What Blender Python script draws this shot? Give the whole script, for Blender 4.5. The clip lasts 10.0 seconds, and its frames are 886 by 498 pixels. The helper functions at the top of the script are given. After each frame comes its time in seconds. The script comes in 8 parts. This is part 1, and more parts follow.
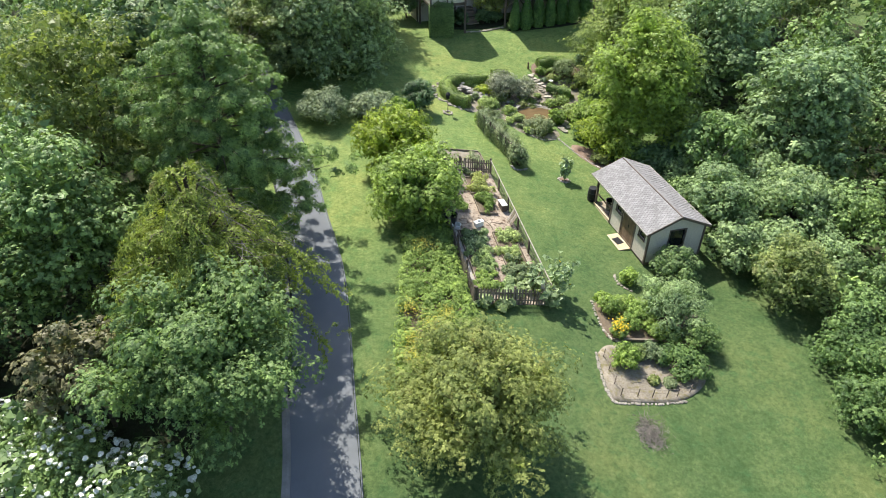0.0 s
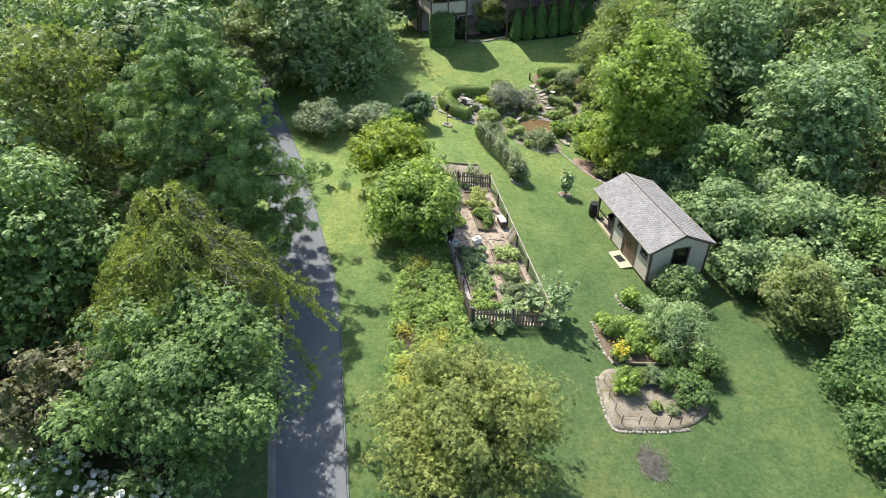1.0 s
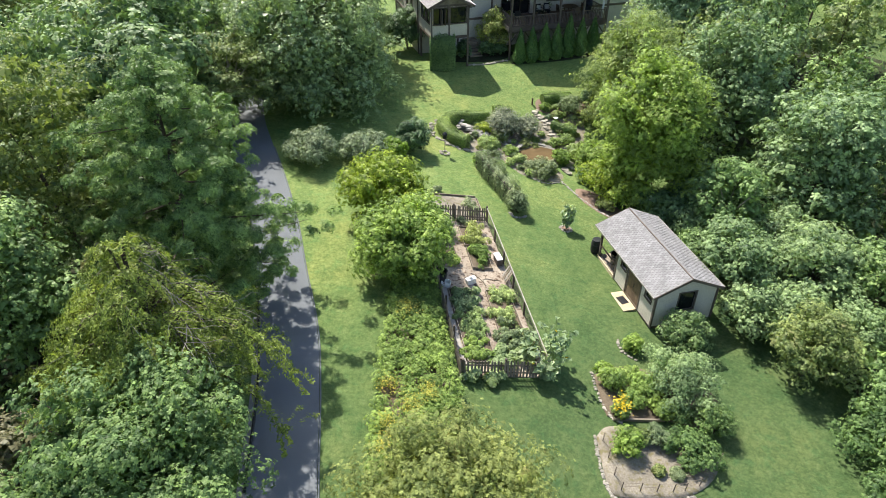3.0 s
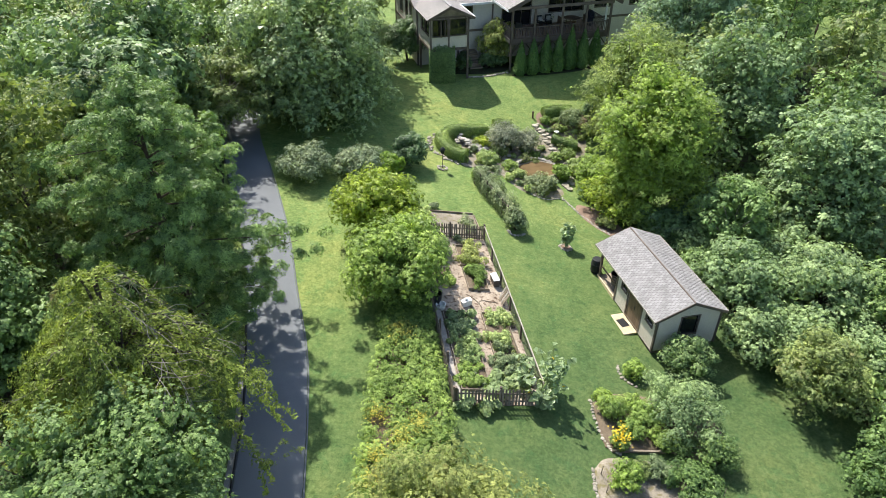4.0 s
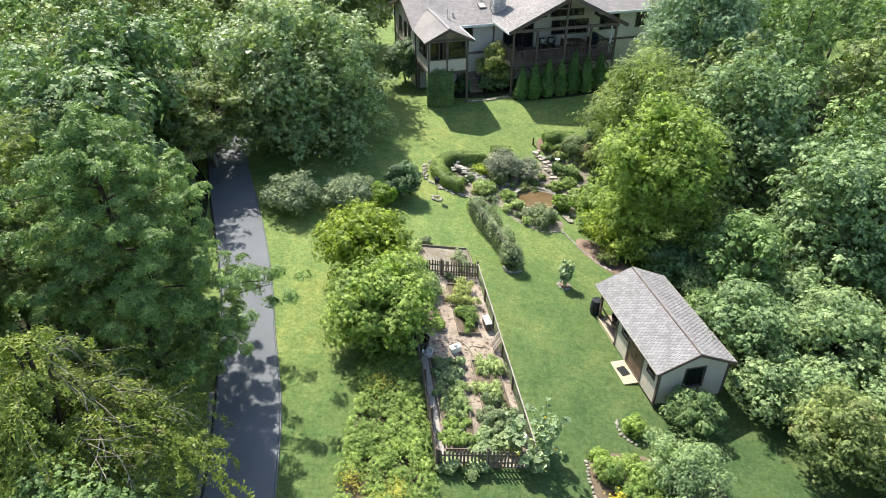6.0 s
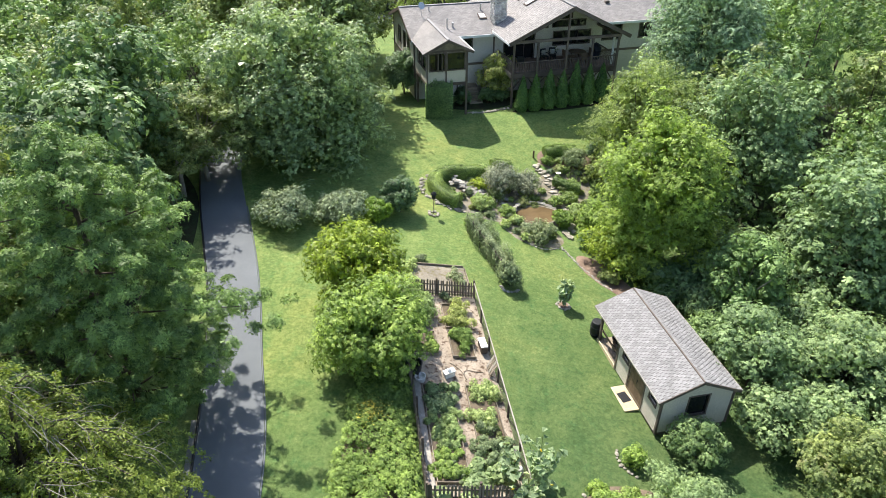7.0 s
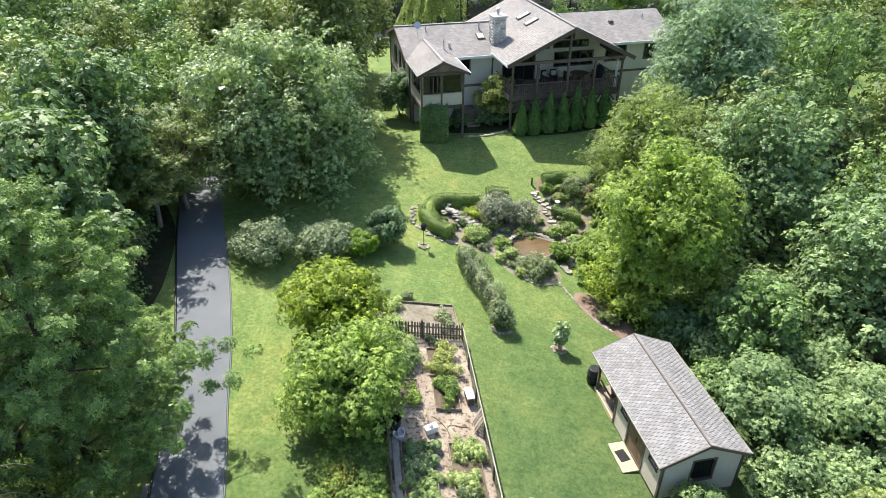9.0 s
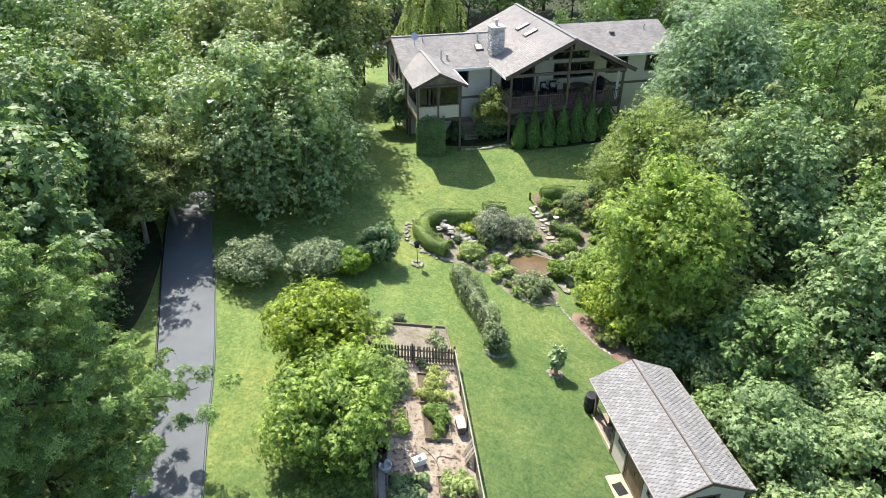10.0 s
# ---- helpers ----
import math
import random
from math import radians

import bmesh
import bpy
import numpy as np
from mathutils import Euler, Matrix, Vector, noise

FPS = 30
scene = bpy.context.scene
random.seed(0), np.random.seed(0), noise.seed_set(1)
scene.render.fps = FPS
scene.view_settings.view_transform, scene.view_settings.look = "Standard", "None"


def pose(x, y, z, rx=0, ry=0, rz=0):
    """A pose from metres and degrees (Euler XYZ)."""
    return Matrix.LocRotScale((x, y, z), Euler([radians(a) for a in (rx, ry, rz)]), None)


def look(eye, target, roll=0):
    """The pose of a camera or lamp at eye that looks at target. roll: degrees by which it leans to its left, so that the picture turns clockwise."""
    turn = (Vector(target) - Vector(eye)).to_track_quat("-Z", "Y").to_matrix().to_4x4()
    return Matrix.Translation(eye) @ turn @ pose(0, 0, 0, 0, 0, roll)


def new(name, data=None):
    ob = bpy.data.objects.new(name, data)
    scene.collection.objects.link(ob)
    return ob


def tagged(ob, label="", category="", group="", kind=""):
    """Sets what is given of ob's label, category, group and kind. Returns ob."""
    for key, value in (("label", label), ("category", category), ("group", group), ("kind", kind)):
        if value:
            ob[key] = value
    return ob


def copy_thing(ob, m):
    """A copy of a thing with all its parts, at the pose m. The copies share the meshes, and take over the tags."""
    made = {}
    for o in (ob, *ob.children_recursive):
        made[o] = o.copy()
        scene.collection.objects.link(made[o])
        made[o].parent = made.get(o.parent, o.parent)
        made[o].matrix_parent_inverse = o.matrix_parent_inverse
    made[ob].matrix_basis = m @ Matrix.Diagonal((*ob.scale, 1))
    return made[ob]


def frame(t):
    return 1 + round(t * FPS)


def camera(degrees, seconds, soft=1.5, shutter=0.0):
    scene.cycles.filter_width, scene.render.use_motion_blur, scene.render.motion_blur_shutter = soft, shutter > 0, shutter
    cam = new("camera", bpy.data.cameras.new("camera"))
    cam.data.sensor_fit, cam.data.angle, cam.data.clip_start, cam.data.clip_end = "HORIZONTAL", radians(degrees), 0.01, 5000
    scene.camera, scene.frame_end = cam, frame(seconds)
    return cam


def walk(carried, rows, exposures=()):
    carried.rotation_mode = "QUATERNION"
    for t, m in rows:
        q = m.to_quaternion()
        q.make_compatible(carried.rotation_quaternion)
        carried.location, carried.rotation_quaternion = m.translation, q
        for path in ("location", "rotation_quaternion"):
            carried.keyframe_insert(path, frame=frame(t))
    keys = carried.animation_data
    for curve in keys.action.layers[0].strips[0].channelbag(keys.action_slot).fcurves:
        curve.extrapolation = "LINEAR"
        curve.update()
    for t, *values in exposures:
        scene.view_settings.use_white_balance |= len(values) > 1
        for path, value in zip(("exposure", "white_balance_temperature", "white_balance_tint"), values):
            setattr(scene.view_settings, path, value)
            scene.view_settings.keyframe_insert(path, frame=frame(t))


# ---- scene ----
cam = camera(68.9, 10.0, soft=0.4)
METRES, EYE, TILT, LEAN, TURN = 13.0, 22.0, -36.7, 0.0, 0.0
ROWS = [
    (0.0, 0.0, 0.0, 0.0, 0.0, 0.0, 0.0),
    (0.5, 0.0153, 0.0335, 0.0248, 0.18, 0.23, -0.14),
    (1.0, 0.0301, 0.0681, 0.0504, 0.37, 0.47, -0.27),
    (1.5, 0.0447, 0.1033, 0.078, 0.55, 0.7, -0.4),
    (2.0, 0.0596, 0.1383, 0.1065, 0.73, 0.97, -0.54),
    (2.5, 0.0753, 0.1731, 0.1356, 0.92, 1.23, -0.69),
    (4.0, 0.1235, 0.2775, 0.2235, 1.45, 2.03, -1.1),
    (4.5, 0.1403, 0.314, 0.2515, 1.64, 2.31, -1.25),
    (5.0, 0.1551, 0.3508, 0.2801, 1.8, 2.59, -1.39),
    (5.5, 0.1721, 0.3874, 0.309, 1.97, 2.86, -1.54),
    (7.0, 0.2181, 0.5041, 0.3929, 2.47, 3.67, -1.94),
    (7.5, 0.2348, 0.5467, 0.4212, 2.65, 3.95, -2.07),
    (8.0, 0.2521, 0.5886, 0.451, 2.81, 4.2, -2.2),
    (8.5, 0.2694, 0.6313, 0.4795, 2.98, 4.47, -2.32),
    (9.0, 0.287, 0.6737, 0.5082, 3.14, 4.74, -2.44),
    (9.5, 0.3044, 0.7154, 0.5382, 3.27, 5.02, -2.57),
    (10.0, 0.3229, 0.7564, 0.5674, 3.45, 5.32, -2.7),
]
walk(cam, [(t, pose(0, 0, EYE, TILT, LEAN, TURN) @ pose(METRES * x, METRES * y, METRES * z, 90 + pitch, roll, yaw)) for t, x, y, z, yaw, pitch, roll in ROWS], exposures=[(0.0, 0.78), (2.5, 0.80), (5.0, 0.84), (7.5, 0.91), (10.0, 0.94)])

# ---- light ----
SUN = Vector((-0.3115, 0.4985, 0.809)).normalized()
world = bpy.data.worlds.new("sky")
scene.world = world
world.use_nodes = True
sky = world.node_tree.nodes.new("ShaderNodeTexSky")
sky.sky_type, sky.sun_disc = "NISHITA", False
sky.sun_elevation, sky.sun_rotation = math.asin(SUN.z), math.atan2(SUN.x, SUN.y)
sky.air_density, sky.dust_density = 1.0, 1.5
world.node_tree.nodes["Background"].inputs[1].default_value = 0.14
world.node_tree.links.new(sky.outputs[0], world.node_tree.nodes["Background"].inputs[0])
lamp = bpy.data.lights.new("sun", "SUN")
lamp.energy, lamp.angle, lamp.color = 5.0, radians(0.55), (1.0, 0.95, 0.86)
new("sun", lamp).matrix_world = look(SUN * 100, (0, 0, 0))


# ---- materials ----
def material(name, rough=0.8, metal=0.0):
    m = bpy.data.materials.new(name)
    m.use_nodes = True
    b = m.node_tree.nodes["Principled BSDF"]
    b.inputs["Roughness"].default_value, b.inputs["Metallic"].default_value = rough, metal
    b.inputs["Specular IOR Level"].default_value = 0.3
    return m, m.node_tree.nodes, m.node_tree.links, b


def noise_node(nodes, links, scale, detail=4.0, rough=0.55, vector=None):
    n = nodes.new("ShaderNodeTexNoise")
    n.inputs["Scale"].default_value, n.inputs["Detail"].default_value, n.inputs["Roughness"].default_value = scale, detail, rough
    if vector is None:
        vector = nodes.new("ShaderNodeNewGeometry").outputs["Position"]
    links.new(vector, n.inputs["Vector"])
    return n


def ramp(nodes, links, source, stops):
    r = nodes.new("ShaderNodeValToRGB")
    while len(r.color_ramp.elements) < len(stops):
        r.color_ramp.elements.new(0.5)
    for e, (p, c) in zip(r.color_ramp.elements, stops):
        e.position, e.color = p, (*c, 1)
    links.new(source, r.inputs[0])
    return r


def mix(nodes, links, factor, a, b, blend="MIX"):
    n = nodes.new("ShaderNodeMix")
    n.data_type, n.blend_type = "RGBA", blend
    for socket, v in ((n.inputs[0], factor), (n.inputs[6], a), (n.inputs[7], b)):
        if isinstance(v, (int, float)):
            socket.default_value = v
        elif isinstance(v, tuple):
            socket.default_value = (*v, 1)
        else:
            links.new(v, socket)
    return n.outputs[2]


def bump(nodes, links, b, height, strength=0.4, distance=0.02):
    n = nodes.new("ShaderNodeBump")
    n.inputs["Strength"].default_value, n.inputs["Distance"].default_value = strength, distance
    links.new(height, n.inputs["Height"])
    links.new(n.outputs[0], b.inputs["Normal"])


def surface(name, dark, light, coarse=0.7, fine=14.0, rough=0.85, relief=0.4, depth=0.02, metal=0.0, islands=0.0, third=None, lo=0.3, hi=0.7):
    """A matt or glossy surface whose colour wanders between two tones at two scales."""
    m, nodes, links, b = material(name, rough, metal)
    a = noise_node(nodes, links, coarse, 5)
    f = noise_node(nodes, links, fine, 6, 0.65)
    c = ramp(nodes, links, a.outputs[0], [(lo, dark), (hi, light)]).outputs[0]
    tone = ramp(nodes, links, f.outputs[0], [(0.25, (0.62, 0.62, 0.62)), (0.75, (1.32, 1.32, 1.32))]).outputs[0]
    c = mix(nodes, links, 1.0, c, tone, "MULTIPLY")
    if third:
        s = noise_node(nodes, links, fine * 0.33, 3)
        c = mix(nodes, links, ramp(nodes, links, s.outputs[0], [(0.52, (0, 0, 0)), (0.66, (1, 1, 1))]).outputs[0], c, third)
    if islands:
        g = nodes.new("ShaderNodeNewGeometry")
        o = nodes.new("ShaderNodeObjectInfo")
        add = nodes.new("ShaderNodeMath")
        add.operation = "ADD"
        links.new(g.outputs["Random Per Island"], add.inputs[0])
        links.new(o.outputs["Random"], add.inputs[1])
        fr = nodes.new("ShaderNodeMath")
        fr.operation = "FRACT"
        links.new(add.outputs[0], fr.inputs[0])
        k = ramp(nodes, links, fr.outputs[0], [(0.0, (1 - islands,) * 3), (1.0, (1 + islands,) * 3)]).outputs[0]
        c = mix(nodes, links, 1.0, c, k, "MULTIPLY")
    links.new(c, b.inputs["Base Color"])
    bump(nodes, links, b, f.outputs[0], relief, depth)
    return m


def foliage_material(name, dark, light, rough=0.5, through_light=0.19, gloss=0.25, third=None, share=0.12):
    """Leaves: each leaf has its own tone, and neighbouring sprays share a drift of colour; some light passes through."""
    dark, light = tuple(v * 0.76 for v in dark), tuple(v * 1.05 for v in light)
    dark, light = [(c[0] * 1.92, c[1] * 1.94, c[2] * 2.30) for c in (dark, light)]
    m, nodes, links, b = material(name, rough)
    b.inputs["Specular IOR Level"].default_value = gloss * 1.15
    b.inputs["Roughness"].default_value = rough
    g = nodes.new("ShaderNodeNewGeometry")
    c = ramp(nodes, links, g.outputs["Random Per Island"], [(0.0, dark), (0.85, light), (1.0, tuple(min(1, v * 1.22) for v in light))]).outputs[0]
    a = noise_node(nodes, links, 0.55, 3)
    k = ramp(nodes, links, a.outputs[0], [(0.3, (0.66, 0.70, 0.66)), (0.7, (1.36, 1.26, 1.14))]).outputs[0]
    c = mix(nodes, links, 1.0, c, k, "MULTIPLY")
    if third:
        n = noise_node(nodes, links, 1.3, 4)
        c = mix(nodes, links, ramp(nodes, links, n.outputs[0], [(0.62 - share, (0, 0, 0)), (0.74 - share * 0.6, (1, 1, 1))]).outputs[0], c, third)
    o = nodes.new("ShaderNodeObjectInfo")
    k = ramp(nodes, links, o.outputs["Random"], [(0.0, (0.82, 0.86, 0.8)), (1.0, (1.18, 1.12, 1.1))]).outputs[0]
    c = mix(nodes, links, 1.0, c, k, "MULTIPLY")
    links.new(c, b.inputs["Base Color"])
    t = nodes.new("ShaderNodeBsdfTranslucent")
    links.new(mix(nodes, links, 1.0, c, (1.45, 1.5, 0.85), "MULTIPLY"), t.inputs[0])
    s = nodes.new("ShaderNodeMixShader")
    s.inputs[0].default_value = through_light
    links.new(b.outputs[0], s.inputs[1])
    links.new(t.outputs[0], s.inputs[2])
    links.new(s.outputs[0], nodes["Material Output"].inputs[0])
    return m


def lawn_material():
    m, nodes, links, b = material("lawn", 0.75)
    b.inputs["Specular IOR Level"].default_value = 0.15
    big = noise_node(nodes, links, 0.22, 6, 0.6)
    mid = noise_node(nodes, links, 0.9, 5, 0.6)
    tuft = noise_node(nodes, links, 7.0, 5, 0.7)
    blade = noise_node(nodes, links, 38.0, 3, 0.7)
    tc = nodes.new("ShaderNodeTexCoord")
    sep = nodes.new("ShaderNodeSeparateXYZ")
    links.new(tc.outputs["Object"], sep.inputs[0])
    # the turf colour goes from darker green to lighter yellow-green up the slope and towards the drive
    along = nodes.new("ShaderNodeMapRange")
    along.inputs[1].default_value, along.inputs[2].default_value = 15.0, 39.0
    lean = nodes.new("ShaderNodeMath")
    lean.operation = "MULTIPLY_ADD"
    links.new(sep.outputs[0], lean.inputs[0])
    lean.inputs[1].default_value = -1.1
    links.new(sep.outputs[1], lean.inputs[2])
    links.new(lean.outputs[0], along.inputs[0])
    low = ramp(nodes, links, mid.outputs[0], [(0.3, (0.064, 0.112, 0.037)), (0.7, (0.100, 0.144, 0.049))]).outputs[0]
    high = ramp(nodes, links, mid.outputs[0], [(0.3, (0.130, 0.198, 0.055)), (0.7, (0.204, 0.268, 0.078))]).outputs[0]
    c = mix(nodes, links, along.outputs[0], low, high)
    c = mix(nodes, links, 1.0, c, ramp(nodes, links, big.outputs[0], [(0.28, (0.72, 0.82, 0.80)), (0.52, (1.0, 1.0, 1.0)), (0.72, (1.34, 1.14, 1.12))]).outputs[0], "MULTIPLY")
    c = mix(nodes, links, 1.0, c, ramp(nodes, links, tuft.outputs[0], [(0.28, (0.58, 0.66, 0.58)), (0.72, (1.38, 1.30, 1.40))]).outputs[0], "MULTIPLY")
    c = mix(nodes, links, 1.0, c, ramp(nodes, links, blade.outputs[0], [(0.3, (0.55, 0.58, 0.55)), (0.7, (1.45, 1.42, 1.45))]).outputs[0], "MULTIPLY")
    worn = noise_node(nodes, links, 3.2, 5, 0.65)
    c = mix(nodes, links, 1.0, c, ramp(nodes, links, worn.outputs[0], [(0.32, (0.80, 0.84, 0.80)), (0.5, (1.0, 1.0, 1.0)), (0.70, (1.24, 1.14, 1.26))]).outputs[0], "MULTIPLY")
    clover = noise_node(nodes, links, 1.7, 6, 0.7)
    c = mix(nodes, links, ramp(nodes, links, clover.outputs[0], [(0.53, (0, 0, 0)), (0.66, (0.75, 0.75, 0.75))]).outputs[0], c, mix(nodes, links, 1.0, c, (0.72, 0.94, 0.95), "MULTIPLY"))
    links.new(c, b.inputs["Base Color"])
    add = nodes.new("ShaderNodeMath")
    add.operation = "ADD"
    links.new(tuft.outputs[0], add.inputs[0])
    links.new(blade.outputs[0], add.inputs[1])
    bump(nodes, links, b, add.outputs[0], 0.7, 0.05)
    return m


def shingle_material(name, base):
    """Asphalt shingles for a far roof: staggered tabs with recessed joints, mottled granules."""
    m, nodes, links, b = material(name, 0.92)
    tc = nodes.new("ShaderNodeTexCoord")
    br = nodes.new("ShaderNodeTexBrick")
    links.new(tc.outputs["UV"], br.inputs["Vector"])
    br.inputs["Color1"].default_value = (*[v * 0.82 for v in base], 1)
    br.inputs["Color2"].default_value = (*[v * 1.15 for v in base], 1)
    br.inputs["Mortar"].default_value = (*[v * 0.45 for v in base], 1)
    br.inputs["Scale"].default_value = 1.0
    br.inputs["Brick Width"].default_value, br.inputs["Row Height"].default_value = 0.3, 0.145
    br.inputs["Mortar Size"].default_value, br.inputs["Mortar Smooth"].default_value = 0.010, 0.3
    n = noise_node(nodes, links, 0.5, 4)
    f = noise_node(nodes, links, 60.0, 3, 0.7)
    c = mix(nodes, links, 1.0, br.outputs[0], ramp(nodes, links, n.outputs[0], [(0.3, (0.85, 0.85, 0.86)), (0.7, (1.12, 1.1, 1.08))]).outputs[0], "MULTIPLY")
    c = mix(nodes, links, 1.0, c, ramp(nodes, links, f.outputs[0], [(0.3, (0.75,) * 3), (0.7, (1.25,) * 3)]).outputs[0], "MULTIPLY")
    links.new(c, b.inputs["Base Color"])
    bump(nodes, links, b, br.outputs["Fac"], -0.5, 0.01)
    return m


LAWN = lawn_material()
SILVER = foliage_material("silvery leaves", (0.086, 0.114, 0.064), (0.200, 0.238, 0.132), 0.55, 0.2, 0.2)
GOLDENROD = surface("goldenrod plumes", (0.50, 0.42, 0.05), (0.70, 0.60, 0.10), 3.0, 12, 0.7, 0.3, 0.01, islands=0.3)
# litter darkened well below the soils: the woods' shade is in its colour
SHADYLITTER = surface("leaf litter", (0.022, 0.024, 0.012), (0.042, 0.048, 0.020), 0.5, 9, 0.95, 0.8, 0.06, third=(0.035, 0.06, 0.018))
ASPHALT = surface("asphalt", (0.128, 0.139, 0.150), (0.176, 0.188, 0.200), 0.35, 45, 0.88, 0.3, 0.008)
GRAVEL = surface("gravel", (0.20, 0.195, 0.18), (0.30, 0.29, 0.27), 1.5, 30, 0.95, 0.8, 0.02)
MULCH = surface("wood mulch", (0.235, 0.190, 0.145), (0.46, 0.385, 0.305), 1.2, 17, 0.95, 0.9, 0.03, third=(0.11, 0.07, 0.048))
SOIL = surface("garden soil", (0.10, 0.075, 0.05), (0.19, 0.15, 0.105), 1.5, 16, 0.95, 0.8, 0.03)
GREYSOIL = surface("ashy soil", (0.105, 0.105, 0.078), (0.20, 0.185, 0.152), 2.6, 22, 0.95, 0.9, 0.03, third=(0.075, 0.115, 0.042))
DEADTWIG = surface("dead grey twigs", (0.13, 0.115, 0.10), (0.24, 0.215, 0.19), 2.5, 18, 0.9, 0.6, 0.02)
DRYSOIL = surface("dry soil", (0.18, 0.158, 0.122), (0.30, 0.265, 0.21), 1.2, 14, 0.95, 0.6, 0.03, third=(0.16, 0.14, 0.07))
BARK = surface("bark", (0.055, 0.042, 0.030), (0.13, 0.105, 0.080), 2.5, 18, 0.95, 0.9, 0.03)
PALEBARK = surface("pale twigs", (0.20, 0.18, 0.14), (0.34, 0.31, 0.26), 2.5, 18, 0.9, 0.6, 0.02)
STONE = surface("field stone", (0.22, 0.205, 0.178), (0.42, 0.395, 0.35), 2.0, 12, 0.9, 0.7, 0.02, islands=0.3)
PALESTONE = surface("pale border stone", (0.25, 0.225, 0.185), (0.40, 0.37, 0.31), 2.0, 12, 0.9, 0.7, 0.02, islands=0.25)
DARKWOOD = surface("dark stained wood", (0.092, 0.071, 0.058), (0.165, 0.130, 0.108), 1.5, 24, 0.75, 0.4, 0.006, islands=0.18)
GREYWOOD = surface("weathered wood", (0.17, 0.14, 0.105), (0.32, 0.27, 0.21), 1.5, 24, 0.85, 0.5, 0.008, islands=0.22)
NEWWOOD = surface("new pine boards", (0.50, 0.40, 0.25), (0.66, 0.55, 0.37), 1.5, 20, 0.7, 0.3, 0.005, islands=0.1)
BROWNWOOD = surface("brown door wood", (0.11, 0.075, 0.048), (0.19, 0.135, 0.09), 2.0, 22, 0.65, 0.4, 0.006, islands=0.12)
SIDING = surface("beige siding", (0.535, 0.482, 0.405), (0.605, 0.552, 0.472), 0.6, 26, 0.7, 0.12, 0.004)
STUCCO = surface("cream stucco", (0.58, 0.545, 0.485), (0.66, 0.625, 0.57), 0.5, 30, 0.9, 0.3, 0.006)
SHINGLE = surface("asphalt shingle", (0.235, 0.228, 0.225), (0.285, 0.277, 0.274), 1.2, 60, 0.95, 0.3, 0.005, islands=0.16)
SHINGLEDARK = surface("shadowed shingle course", (0.165, 0.159, 0.156), (0.21, 0.203, 0.20), 1.2, 60, 0.95, 0.3, 0.005)
FLAG = surface("worn flagstone", (0.23, 0.205, 0.165), (0.38, 0.345, 0.285), 2.0, 10, 0.9, 0.7, 0.02, islands=0.3)
PICKET = surface("weathered brown pickets", (0.14, 0.115, 0.095), (0.28, 0.24, 0.20), 1.5, 24, 0.85, 0.5, 0.006, islands=0.25)
REDMULCH = surface("reddish mulch", (0.15, 0.100, 0.074), (0.29, 0.205, 0.155), 1.2, 17, 0.95, 0.9, 0.03)
PALERAIL = surface("bleached rail", (0.25, 0.225, 0.195), (0.40, 0.37, 0.325), 1.5, 24, 0.85, 0.4, 0.006)
DECKWOOD = surface("red-brown deck stain", (0.20, 0.130, 0.100), (0.31, 0.215, 0.172), 1.5, 24, 0.7, 0.4, 0.006, islands=0.18)
CHIMSTONE = surface("pale chimney stone", (0.38, 0.36, 0.33), (0.60, 0.58, 0.54), 2.0, 12, 0.9, 0.7, 0.02, islands=0.35)
ROOFING = shingle_material("house shingles", (0.264, 0.25, 0.242))
WHITE = surface("white paint", (0.70, 0.70, 0.68), (0.82, 0.82, 0.80), 1.0, 20, 0.5, 0.1, 0.003)
METAL = surface("galvanised metal", (0.42, 0.43, 0.44), (0.60, 0.61, 0.62), 3.0, 20, 0.4, 0.1, 0.003, metal=0.9)
BLACK = surface("black plastic", (0.010, 0.011, 0.013), (0.024, 0.025, 0.028), 2.0, 20, 0.45, 0.15, 0.004)
CLOTH = surface("navy cover cloth", (0.010, 0.012, 0.022), (0.024, 0.028, 0.045), 3.0, 14, 0.85, 0.5, 0.02)
LEAFGREY = surface("grey cushion", (0.36, 0.36, 0.35), (0.50, 0.50, 0.48), 3.0, 20, 0.9, 0.3, 0.01)
PETALWHITE = surface("white petals", (0.66, 0.70, 0.58), (0.84, 0.85, 0.78), 3.0, 12, 0.6, 0.3, 0.01, islands=0.12)
PETALYELLOW = surface("yellow petals", (0.52, 0.36, 0.012), (0.74, 0.54, 0.025), 3.0, 12, 0.6, 0.3, 0.01, islands=0.2)

GLASS, gn, gl, gb = material("window glass", 0.04)
gb.inputs["Base Color"].default_value = (0.012, 0.014, 0.016, 1)
gb.inputs["Specular IOR Level"].default_value = 0.6
gn_noise = noise_node(gn, gl, 0.7, 2)
bump(gn, gl, gb, gn_noise.outputs[0], 0.08, 0.02)
SKYGLASS, sn, sl, sb = material("skylight dome", 0.25)
sb.inputs["Base Color"].default_value = (0.55, 0.57, 0.58, 1)
sn_noise = noise_node(sn, sl, 2.0, 2)
bump(sn, sl, sb, sn_noise.outputs[0], 0.1, 0.02)
WATER, wn, wl, wb = material("muddy water", 0.08)
w_noise = noise_node(wn, wl, 0.8, 3)
wl.new(ramp(wn, wl, w_noise.outputs[0], [(0.3, (0.095, 0.066, 0.034)), (0.7, (0.17, 0.118, 0.062))]).outputs[0], wb.inputs["Base Color"])
w_rip = noise_node(wn, wl, 6.0, 3)
bump(wn, wl, wb, w_rip.outputs[0], 0.08, 0.02)

